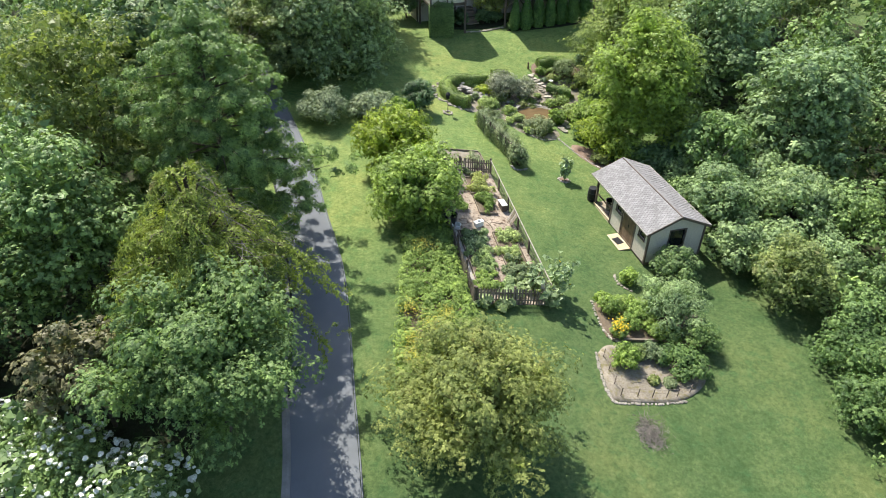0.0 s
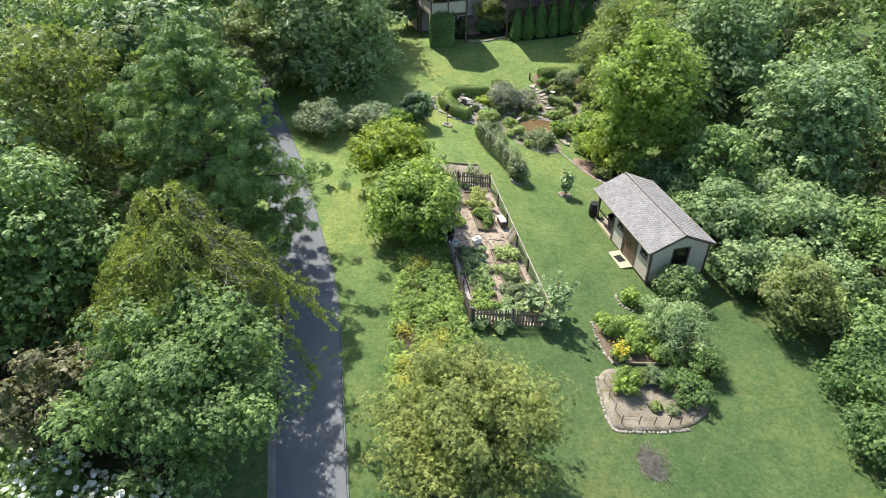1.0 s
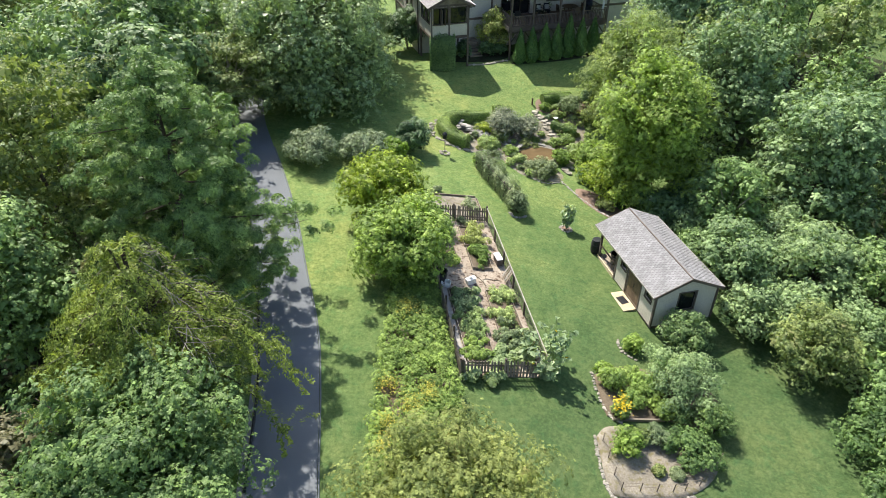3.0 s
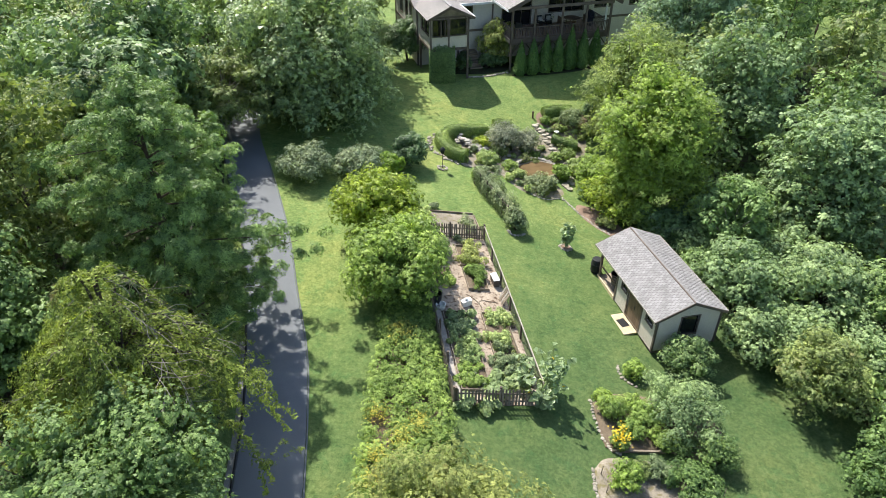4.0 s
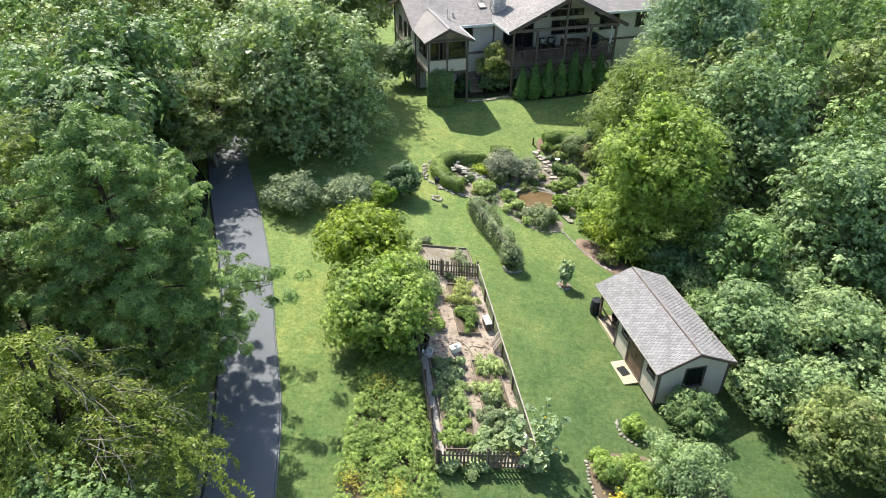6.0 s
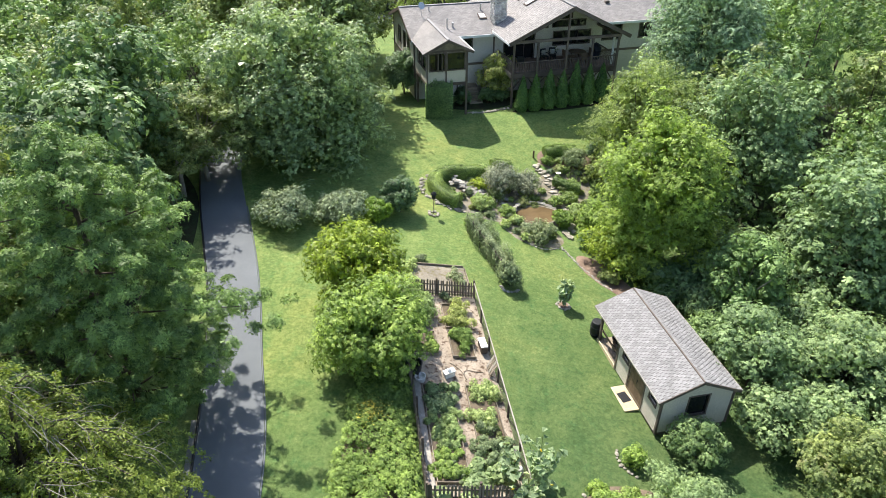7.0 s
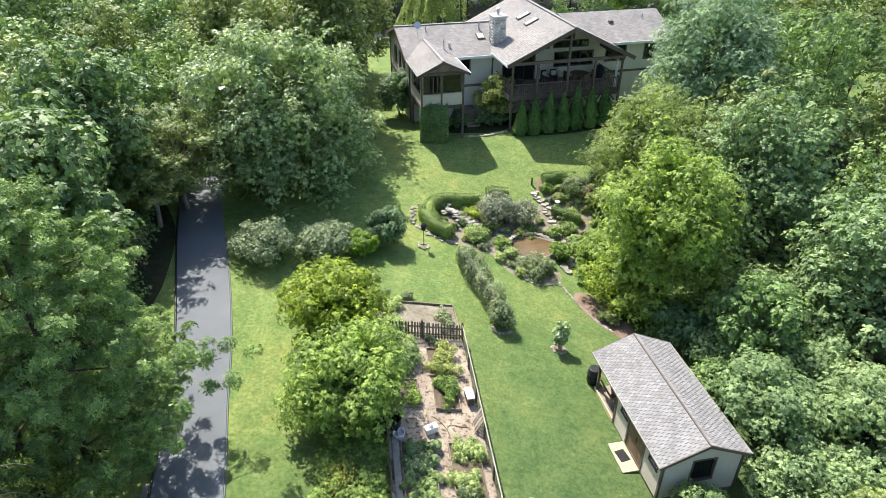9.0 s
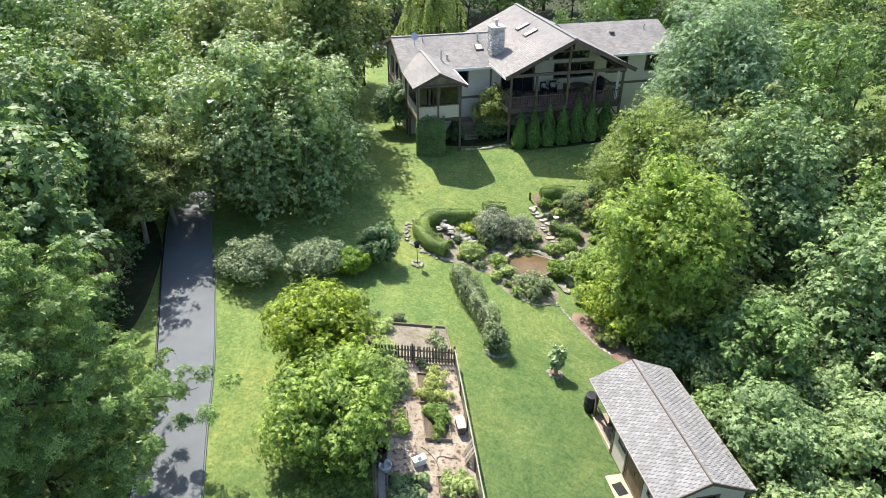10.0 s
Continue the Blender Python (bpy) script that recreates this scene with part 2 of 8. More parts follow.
# oak tone lowered to carry the shade of the left-hand woods
OAK = foliage_material("oak leaves", (0.038, 0.074, 0.026), (0.108, 0.162, 0.056))
MAPLE = foliage_material("maple leaves", (0.054, 0.100, 0.030), (0.132, 0.196, 0.062))
THICKET = foliage_material("thicket leaves", (0.066, 0.110, 0.044), (0.142, 0.200, 0.082))
YELLOWEEP = foliage_material("yellowing willow leaves", (0.040, 0.068, 0.017), (0.104, 0.132, 0.040), through_light=0.35)
OLIVE = foliage_material("olive leaves", (0.056, 0.086, 0.024), (0.134, 0.170, 0.052), third=(0.22, 0.225, 0.085), share=0.06)
FERNLEAF = foliage_material("locust leaves", (0.068, 0.114, 0.021), (0.168, 0.230, 0.046), through_light=0.36)
MAGNOLIA = foliage_material("magnolia leaves", (0.062, 0.104, 0.040), (0.170, 0.226, 0.096), 0.42, 0.28, 0.35)
DOGWOOD = foliage_material("dogwood leaves", (0.034, 0.070, 0.022), (0.088, 0.138, 0.042), 0.5, 0.25, 0.2)
TURNING = foliage_material("turning leaves", (0.064, 0.086, 0.026), (0.145, 0.168, 0.056), third=(0.215, 0.195, 0.085), share=0.05)
WEEPING = foliage_material("weeping leaves", (0.072, 0.102, 0.018), (0.172, 0.206, 0.042), through_light=0.35, third=(0.19, 0.165, 0.06), share=0.02)
BRONZE = foliage_material("bronzing leaves", (0.064, 0.088, 0.026), (0.138, 0.166, 0.050), 0.6, through_light=0.3, gloss=0.12, third=(0.22, 0.215, 0.075), share=0.03)
PALEWEEP = foliage_material("pale weeping leaves", (0.076, 0.112, 0.034), (0.172, 0.216, 0.072), through_light=0.35)
NEEDLE = foliage_material("pine needles", (0.040, 0.080, 0.022), (0.110, 0.168, 0.048), 0.5, 0.24, 0.25)
CYPRESS = foliage_material("blue conifer sprays", (0.060, 0.104, 0.054), (0.142, 0.208, 0.110), 0.55, 0.2, 0.2)
CONE = foliage_material("arborvitae sprays", (0.036, 0.078, 0.020), (0.090, 0.155, 0.042), 0.6, 0.15, 0.15)
BOX = foliage_material("boxwood leaves", (0.052, 0.092, 0.022), (0.140, 0.196, 0.048), 0.45, 0.2, 0.3)
GREYSHRUB = foliage_material("grey green leaves", (0.056, 0.084, 0.038), (0.142, 0.176, 0.086), 0.55, 0.2, 0.2)
PURPLESHRUB = foliage_material("silvery purple leaves", (0.070, 0.088, 0.056), (0.162, 0.184, 0.120), 0.55, 0.15, 0.2)
LIME = foliage_material("yellow green leaves", (0.060, 0.115, 0.010), (0.150, 0.225, 0.024), 0.45, 0.3, 0.3)
MYRTLE = foliage_material("myrtle leaves", (0.078, 0.122, 0.014), (0.182, 0.230, 0.028), 0.42, 0.35, 0.3)
MYRTLEDARK = foliage_material("green myrtle leaves", (0.058, 0.106, 0.020), (0.146, 0.208, 0.044), 0.5, 0.3, 0.25)
RUSSET = foliage_material("russet leaves", (0.050, 0.050, 0.024), (0.112, 0.106, 0.052), third=(0.09, 0.11, 0.045))
DARKSHRUB = foliage_material("dark shrub leaves", (0.026, 0.056, 0.020), (0.066, 0.115, 0.042), 0.45, 0.15, 0.35)
WEED = foliage_material("weed leaves", (0.068, 0.116, 0.026), (0.156, 0.216, 0.054), 0.55, 0.3, 0.2)
CROP = foliage_material("vegetable leaves", (0.092, 0.136, 0.044), (0.205, 0.258, 0.100), 0.55, 0.3, 0.2)
BLUECROP = foliage_material("blue green leaves", (0.066, 0.108, 0.040), (0.160, 0.208, 0.084), 0.5, 0.25, 0.3)
GOLDLEAF = foliage_material("golden shrub leaves", (0.095, 0.128, 0.034), (0.205, 0.236, 0.076), 0.5, 0.3, 0.2)


# ---- builders ----
def smooth_step(a, b, v):
    k = min(max((v - a) / (b - a), 0), 1)
    return k * k * (3 - 2 * k)


def ground_z(x, y):
    """The lie of the land: falling from the drive to the right-hand woods, a terrace for the house."""
    z = 1.15 - 1.65 * math.tanh((x - 4) / 8)
    z += 0.028 * max(0, min(y, 60) - 26) * smooth_step(2, -10, x)
    k = smooth_step(47, 60, y)
    return z * (1 - k) + 2.85 * k


def at(x, y, lift=0.0, rz=0.0):
    return pose(x, y, ground_z(x, y) + lift, 0, 0, rz)


def solid(name, verts, faces, mat, parent=None, label="", smooth=False):
    """One mesh object from arrays of places and of faces (all with as many corners)."""
    V, F = np.asarray(verts, dtype=np.float32), np.asarray(faces, dtype=np.int32)
    me = bpy.data.meshes.new(name)
    me.vertices.add(len(V))
    me.vertices.foreach_set("co", V.ravel())
    n, k = F.shape
    me.loops.add(n * k)
    me.loops.foreach_set("vertex_index", F.ravel())
    me.polygons.add(n)
    me.polygons.foreach_set("loop_start", np.arange(n, dtype=np.int32) * k)
    me.polygons.foreach_set("loop_total", np.full(n, k, dtype=np.int32))
    me.polygons.foreach_set("use_smooth", np.full(n, smooth, dtype=bool))
    me.update(calc_edges=True)
    me.materials.append(mat)
    ob = new(name, me)
    if parent:
        ob.parent = parent
    if label:
        ob["label"] = label
    return ob


def part(name, bm, mat, parent=None, label="", smooth=False):
    me = bpy.data.meshes.new(name)
    bmesh.ops.recalc_face_normals(bm, faces=bm.faces)
    for f in bm.faces:
        f.smooth = smooth
    bm.to_mesh(me)
    bm.free()
    me.materials.append(mat)
    ob = new(name, me)
    if parent:
        ob.parent = parent
    if label:
        ob["label"] = label
    return ob


def thing(name, m, label, category, group="", kind=""):
    ob = new(name)
    ob.matrix_world = m
    ob.empty_display_size = 0.2
    return tagged(ob, label, category, group, kind)


def add_box(bm, x0, x1, y0, y1, z0, z1, bevel=0.0):
    m = Matrix.Translation(((x0 + x1) / 2, (y0 + y1) / 2, (z0 + z1) / 2)) @ Matrix.Diagonal((abs(x1 - x0), abs(y1 - y0), abs(z1 - z0), 1))
    made = bmesh.ops.create_cube(bm, size=1, matrix=m)["verts"]
    if bevel:
        edges = list({e for v in made for e in v.link_edges})
        bmesh.ops.bevel(bm, geom=edges, offset=bevel, segments=1, affect="EDGES")
    return bm


def box(x0, x1, y0, y1, z0, z1, bevel=0.0):
    return add_box(bmesh.new(), x0, x1, y0, y1, z0, z1, bevel)


def add_bar(bm, a, b, w, d):
    """A squared timber from a to b."""
    a, b = Vector(a), Vector(b)
    m = Matrix.Translation((a + b) / 2) @ (b - a).to_track_quat("Z", "Y").to_matrix().to_4x4() @ Matrix.Diagonal((w, d, (b - a).length, 1))
    bmesh.ops.create_cube(bm, size=1, matrix=m)
    return bm


def bar(a, b, w, d):
    return add_bar(bmesh.new(), a, b, w, d)


def add_tube(bm, points, r0, r1, sides=7, cap=True):
    """A round limb through the points, tapering from r0 to r1."""
    pts = [Vector(p) for p in points]
    rings = []
    for i, p in enumerate(pts):
        d = (pts[min(i + 1, len(pts) - 1)] - pts[max(i - 1, 0)]).normalized()
        q = d.to_track_quat("Z", "Y")
        r = r0 + (r1 - r0) * i / max(1, len(pts) - 1)
        rings.append([bm.verts.new(p + q @ Vector((r * math.cos(2 * math.pi * k / sides), r * math.sin(2 * math.pi * k / sides), 0))) for k in range(sides)])
    for a, b in zip(rings, rings[1:]):
        for k in range(sides):
            bm.faces.new((a[k], a[(k + 1) % sides], b[(k + 1) % sides], b[k]))
    if cap:
        bm.faces.new(rings[0][::-1])
        bm.faces.new(rings[-1])
    return bm


def tube(points, r0, r1, sides=7):
    return add_tube(bmesh.new(), points, r0, r1, sides)


def revolve(profile, sides=14):
    """A turned body: pairs of radius and height."""
    bm = bmesh.new()
    rings = [[bm.verts.new((r * math.cos(2 * math.pi * k / sides), r * math.sin(2 * math.pi * k / sides), z)) for k in range(sides)] for r, z in profile]
    for a, b in zip(rings, rings[1:]):
        for k in range(sides):
            bm.faces.new((a[k], a[(k + 1) % sides], b[(k + 1) % sides], b[k]))
    bm.faces.new(rings[0][::-1])
    bm.faces.new(rings[-1])
    return bm


def stone_mesh(name, seed, mat):
    """A rounded, uneven stone about one unit across."""
    rng = random.Random(seed)
    bm = bmesh.new()
    bmesh.ops.create_icosphere(bm, subdivisions=1, radius=0.5)
    for v in bm.verts:
        v.co *= 0.78 + 0.4 * rng.random()
        v.co.z *= 0.72
    me = bpy.data.meshes.new(name)
    bm.to_mesh(me)
    bm.free()
    me.materials.append(mat)
    return me


def unit(v):
    return v / np.maximum(np.linalg.norm(v, axis=-1, keepdims=True), 1e-6)


def blades(rng, P, N, L, W, T=None, curl=0.18, quad=False):
    """Leaves: a pointed blade at each place P, facing N, lying along T or any way round; quad: broad folded leaves."""
    n = len(P)
    N = unit(N)
    T = rng.normal(size=(n, 3)) if T is None else T + rng.normal(0, 0.25, (n, 3))
    T = unit(T - N * np.sum(T * N, axis=1, keepdims=True))
    B = np.cross(N, T)
    s = rng.uniform(0.6, 1.3, (n, 1))
    l, w = L * s * 0.5, W * s * 0.5
    if quad:
        V = np.stack([P - T * l, P + B * w + N * w * curl * 2, P + T * l - N * l * curl * 2, P - B * w + N * w * curl * 2], axis=1)
        return V.reshape(-1, 3), np.arange(n * 4).reshape(-1, 4)
    V = np.stack([P - T * l * 0.7 + B * w, P - T * l * 0.7 - B * w, P + T * l - N * l * curl * 2], axis=1)
    return V.reshape(-1, 3), np.arange(n * 3).reshape(-1, 3)


def join(*sets):
    V, F, k = [], [], 0
    for v, f in sets:
        V.append(v)
        F.append(f + k)
        k += len(v)
    return np.concatenate(V), np.concatenate(F)


def spread_dirs(rng, n, low=-0.45):
    """Directions spread evenly over a sphere down to a lowest height."""
    i = np.arange(n) + 0.5
    z = 1 - (1 - low) * i / n
    a = math.pi * (1 + 5 ** 0.5) * i + rng.uniform(0, 6.28)
    r = np.sqrt(np.maximum(0, 1 - z * z))
    return unit(np.stack([r * np.cos(a), r * np.sin(a), z], 1) + rng.normal(0, 0.16, (n, 3)))


def clump_layout(rng, r, h0, h1, n, size, low=-0.45, uneven=0.22, skirt=0.0):
    """Centres and radii of the leaf masses that make up a crown between the heights h0 and h1."""
    d = spread_dirs(rng, n, low)
    flat = np.linalg.norm(d[:, :2], axis=1, keepdims=True)
    wide = np.where(d[:, 2:] < 0, flat + (1 - flat) * skirt, flat)
    d[:, :2] *= wide / np.maximum(flat, 1e-3)
    half = (h1 - h0) / 2
    out = np.array([1 + uneven * (noise.noise(Vector(v) * 1.7 + Vector((r * 7, h1 * 3, n))) * 2) for v in d])[:, None]
    rad = size * rng.uniform(0.7, 1.35, n)
    k = (1 - rad / (r * 1.05))[:, None] * out * rng.uniform(0.82, 1.05, (n, 1))
    c = d * k * np.array([r, r, half])
    inner = rng.choice(n, n // 5, replace=False)
    c = np.concatenate([c, c[inner] * np.array([0.5, 0.5, 0.72])]) + np.array([0, 0, (h0 + h1) / 2])
    return c, np.concatenate([rad, rad[inner]])


def rosettes(rng, P, N, size, wide=0.45, k=6, cup=0.1, droop=0.22):
    """Sprays of k pointed leaves that fan out unevenly from each place P round the direction N."""
    n = len(P)
    N = unit(N)
    T = rng.normal(size=(n, 3))
    T = unit(T - N * np.sum(T * N, axis=1, keepdims=True))
    B = np.cross(N, T)
    s = size * rng.uniform(0.65, 1.3, n)
    turn = rng.uniform(0, 6.28, n)
    V = [P + N * (s * cup)[:, None]]
    for i in range(k):
        a = (turn + 2 * math.pi * (i + rng.uniform(-0.5, 0.5, n)) / k)[:, None]
        d = T * np.cos(a) + B * np.sin(a)
        side = B * np.cos(a) - T * np.sin(a) + N * rng.uniform(-0.3, 0.3, (n, 1))
        r = (s * rng.uniform(0.65, 1.2, n))[:, None]
        lift = rng.uniform(-0.12, 0.22, (n, 1))
        V += [P + d * r * 0.6 + side * r * wide * 0.62 + N * r * lift * 0.5, P + d * r - side * r * wide * 0.2 + N * r * (lift - droop)]
    V = np.stack(V, axis=1).reshape(-1, 3)
    one = np.array([[0, 2 * i + 1, 2 * i + 2] for i in range(k)])
    return V, (one[None] + (np.arange(n) * (2 * k + 1))[:, None, None]).reshape(-1, 3)


def clump_leaves(rng, C, R, n, L, W, up=0.45, spread=0.15, squash=0.8, k=6):
    """Sprays of leaves over the outer and upper side of each mass, gathered on twigs, with dark gaps between the masses."""
    n = max(8, n // k)
    idx = rng.choice(len(C), n, p=R ** 2 / np.sum(R ** 2))
    d = unit(rng.normal(size=(n, 3)) + np.array([0, 0, 0.75]))
    r = R[idx][:, None]
    shell = 1 - 0.5 * rng.uniform(0, 1, (n, 1)) ** 3
    P = C[idx] + d * r * np.array([1, 1, squash]) * shell * rng.uniform(0.85, 1.15, (n, 1)) + rng.normal(0, spread * 0.5, (n, 3)) * r
    N = d * 0.95 + np.array([0, 0, up * 0.8]) + rng.normal(0, 0.17, (n, 3))
    return rosettes(rng, P, N, L * 1.0, min(0.9, max(0.3, W / L * 1.25)), k)


def core_leaves(rng, C, R, n, L, W):
    """Broad sprays inside the crown, which close it against the light behind."""
    n = max(6, n // 3)
    idx = rng.integers(0, len(C), n)
    P = C[idx] + np.clip(rng.normal(0, 0.26, (n, 3)), -0.45, 0.45) * R[idx][:, None]
    return rosettes(rng, P, rng.normal(size=(n, 3)) + np.array([0, 0, 0.6]), L * 1.15, 0.95, 3)


def limbs(root, bark, rng, C, base, fork, r0, count, bend=0.25):
    """Trunk to a fork, and boughs from it to some of the leaf masses."""
    bm = bmesh.new()
    top = Vector((rng.normal(0, 0.1), rng.normal(0, 0.1), fork))
    add_tube(bm, [(0, 0, base - 0.25), (0, 0, base + 0.12), top * 0.5 + Vector((0.03, 0.05, 0)), top], r0 * 1.3, r0 * 0.72, 9)
    part("trunk", bm, bark, root, smooth=True)
    for i in rng.choice(len(C), min(count, len(C)), replace=False):
        e = Vector(C[i])
        m = (top + e) / 2 + Vector((rng.normal(0, bend), rng.normal(0, bend), abs(rng.normal(0, bend))))
        part("bough", tube([top, top.lerp(m, 0.5) + Vector((0, 0, 0.05)), m, e], r0 * 0.5, r0 * 0.1, 5), bark, root, smooth=True)


def broad_tree(name, r, h, crown_from, leaf, n, L, W, seed, label, category="tree", masses=60, size=None, trunk=0.14, low=-0.5, up=0.45, group="", uneven=0.34, bark=None, spread=0.15, boughs=16, skirt=0.5, dense=1.75, squash=0.75):
    """A broad-leaved tree with its foot at the origin."""
    rng = np.random.default_rng(seed)
    C, R = clump_layout(rng, r, crown_from, h, masses, size or r * 0.27, low, uneven, skirt)
    n, L, W = int(n * dense), L / dense ** 0.42, W / dense ** 0.42
    root = thing(name, Matrix(), label, category, group)
    limbs(root, bark or BARK, rng, C, 0, crown_from + (h - crown_from) * 0.25, trunk, boughs)
    core = n // 7
    inner = core_leaves(rng, C * np.array([0.74, 0.74, 0.9]) + np.array([0, 0, crown_from * 0.08]), R, core, L * (1.9 if L < 0.18 else 1.4), W * (2.2 if L < 0.18 else 1.6))
    solid("crown", *join(clump_leaves(rng, C, R, n - core, L, W, up, spread=spread, squash=squash), inner), leaf, root)
    return root


def shrub(name, r, h, leaf, n, L, W, seed, label, category="shrub", masses=26, size=None, group="", up=0.35, low=-0.25, rx=1.0, stems=True, uneven=0.2):
    rng = np.random.default_rng(seed)
    n, L, W = int(n * 2.0), L * 0.66, W * 0.68
    C, R = clump_layout(rng, r, -h * 0.15, h, masses, size or r * 0.34, low, uneven, 0.6)
    C[:, 0] *= rx
    C[:, 2] = np.maximum(C[:, 2], R * 0.5)
    root = thing(name, Matrix(), label, category, group)
    if stems:
        bm = bmesh.new()
        for i in rng.choice(len(C), min(7, len(C)), replace=False):
            e = Vector(C[i])
            add_tube(bm, [(rng.normal(0, 0.06), rng.normal(0, 0.06), -0.1), e * 0.5 + Vector((0, 0, 0.1)), e], 0.025, 0.008, 5)
        tagged(part("stem", bm, BARK, root), kind="stuff")
    solid("foliage", *join(clump_leaves(rng, C, R, n, L, W, up), core_leaves(rng, C * np.array([0.75, 0.75, 0.85]), R, n // 9, L * 1.8, W * 2.0)), leaf, root)
    return root


def put(root, x, y, rz=0.0, lift=0.0, scale=1.0):
    root.matrix_world = at(x, y, lift, rz) @ Matrix.Scale(scale, 4)
    return root


def weeping_tree(name, r, h, leaf, strands, per, L, W, seed, label, hang=(0.35, 0.95), twig_mat=None, bare=0, floor=0.8, boughs=34, flare=0.8, ragged=0.09):
    """Arching boughs, each with a fringe of hanging sprays; some fringes are bare twigs."""
    rng = np.random.default_rng(seed)
    root = thing(name, Matrix(), label, "tree")
    bm = bmesh.new()
    add_tube(bm, [(0, 0, -0.25), (0.1, 0, h * 0.3), (0, 0.1, h * 0.62), (0.1, 0, h * 0.9)], 0.2, 0.06, 9)
    part("trunk", bm, BARK, root, smooth=True)
    P, N, T = [], [], []
    tw = bmesh.new()
    each = max(4, strands // boughs)
    thin = bare
    for i in range(boughs):
        a = i * 2.399 + rng.normal(0, 0.25)
        k = math.sqrt((i + 0.6) / boughs) * rng.uniform(0.82, 1.1)
        reach = r * k * (0.9 + 0.35 * noise.noise(Vector((math.cos(a) * 1.5, math.sin(a) * 1.5, seed))))
        out = np.array([math.cos(a), math.sin(a), 0.0])
        across = np.array([-out[1], out[0], 0.0])
        z0, peak = h * rng.uniform(0.45, 0.75) * (1 - 0.3 * k), h * (1 - 0.40 * k ** 1.7 - ragged * rng.random())
        low = peak - (0.14 + 0.12 * k) * h * rng.uniform(0.6, 1.2)
        bend = rng.normal(0, 0.16) * reach
        ctrl = [np.array([0, 0, z0]), out * reach * 0.3 + np.array([0, 0, peak * 0.93]), out * reach * 0.62 + across * bend * 0.5 + np.array([0, 0, peak]),
                out * reach * 0.88 + across * bend + np.array([0, 0, (peak + low) / 2 + 0.15]), out * reach * 1.02 + across * bend * 1.2 + np.array([0, 0, low])]
        A = np.array(bezier_path(ctrl, 16))
        part("bough", tube([tuple(p) for p in A[:13:2]], 0.055, 0.014, 5), BARK, root, smooth=True)
        naked = thin > 0 and out[0] > 0.1
        for j in range(each):
            u = rng.uniform(4.5, 15.99)
            q = int(u)
            p = A[q] * (1 - u + q) + A[q + 1] * (u - q)
            along = unit(A[q + 1] - A[q])
            side = rng.choice([-1.0, 1.0])
            drop = max(0.25, min(p[2] - floor, (peak - floor) * rng.uniform(*hang) * 0.62))
            fan = (across * side * rng.uniform(0.1, 0.75) + out * rng.uniform(0.1, 0.7)) * flare
            path = [p, p + fan * 0.45 + along * 0.12 + np.array([0, 0, -0.06]), p + fan * 0.8 + np.array([0, 0, -0.36 * drop]), p + fan * 1.0 + np.array([0, 0, -0.7 * drop]), p + fan * 1.05 + np.array([0, 0, -drop])]
            S = np.array(bezier_path(path, 8))
            if naked and thin > 0 and j % 3:
                thin -= 1
                add_tube(tw, [tuple(v) for v in S[::2]], 0.014, 0.005, 3, cap=False)
                continue
            if j % 9 == 0:
                add_tube(tw, [tuple(v) for v in S[::2]], 0.009, 0.004, 3, cap=False)
            u = rng.uniform(0, 8, per) ** 1.0
            m = np.minimum(u.astype(int), 7)
            f = (u - m)[:, None]
            P.append(S[m] * (1 - f) + S[m + 1] * f + rng.normal(0, 0.05, (per, 3)))
            T.append(S[m + 1] - S[m] + rng.normal(0, 0.12, (per, 3)))
            N.append(fan * 0.8 + np.array([0, 0, 0.8]) + rng.normal(0, 0.35, (per, 3)))
        u = rng.uniform(3, 15.99, per * 4)
        m = u.astype(int)
        f = (u - m)[:, None]
        P.append(A[m] * (1 - f) + A[m + 1] * f + rng.normal(0, 0.12, (per * 4, 3)) * np.array([1, 1, 0.4]))
        T.append(A[m + 1] - A[m] + rng.normal(0, 0.3, (per * 4, 3)))
        N.append(np.array([0, 0, 1.0]) + rng.normal(0, 0.3, (per * 4, 3)))
    part("twig", tw, twig_mat or PALEBARK, root)["kind"] = "stuff"
    solid("crown", *blades(rng, np.concatenate(P), np.concatenate(N), L, W, np.concatenate(T)), leaf, root)
    return root


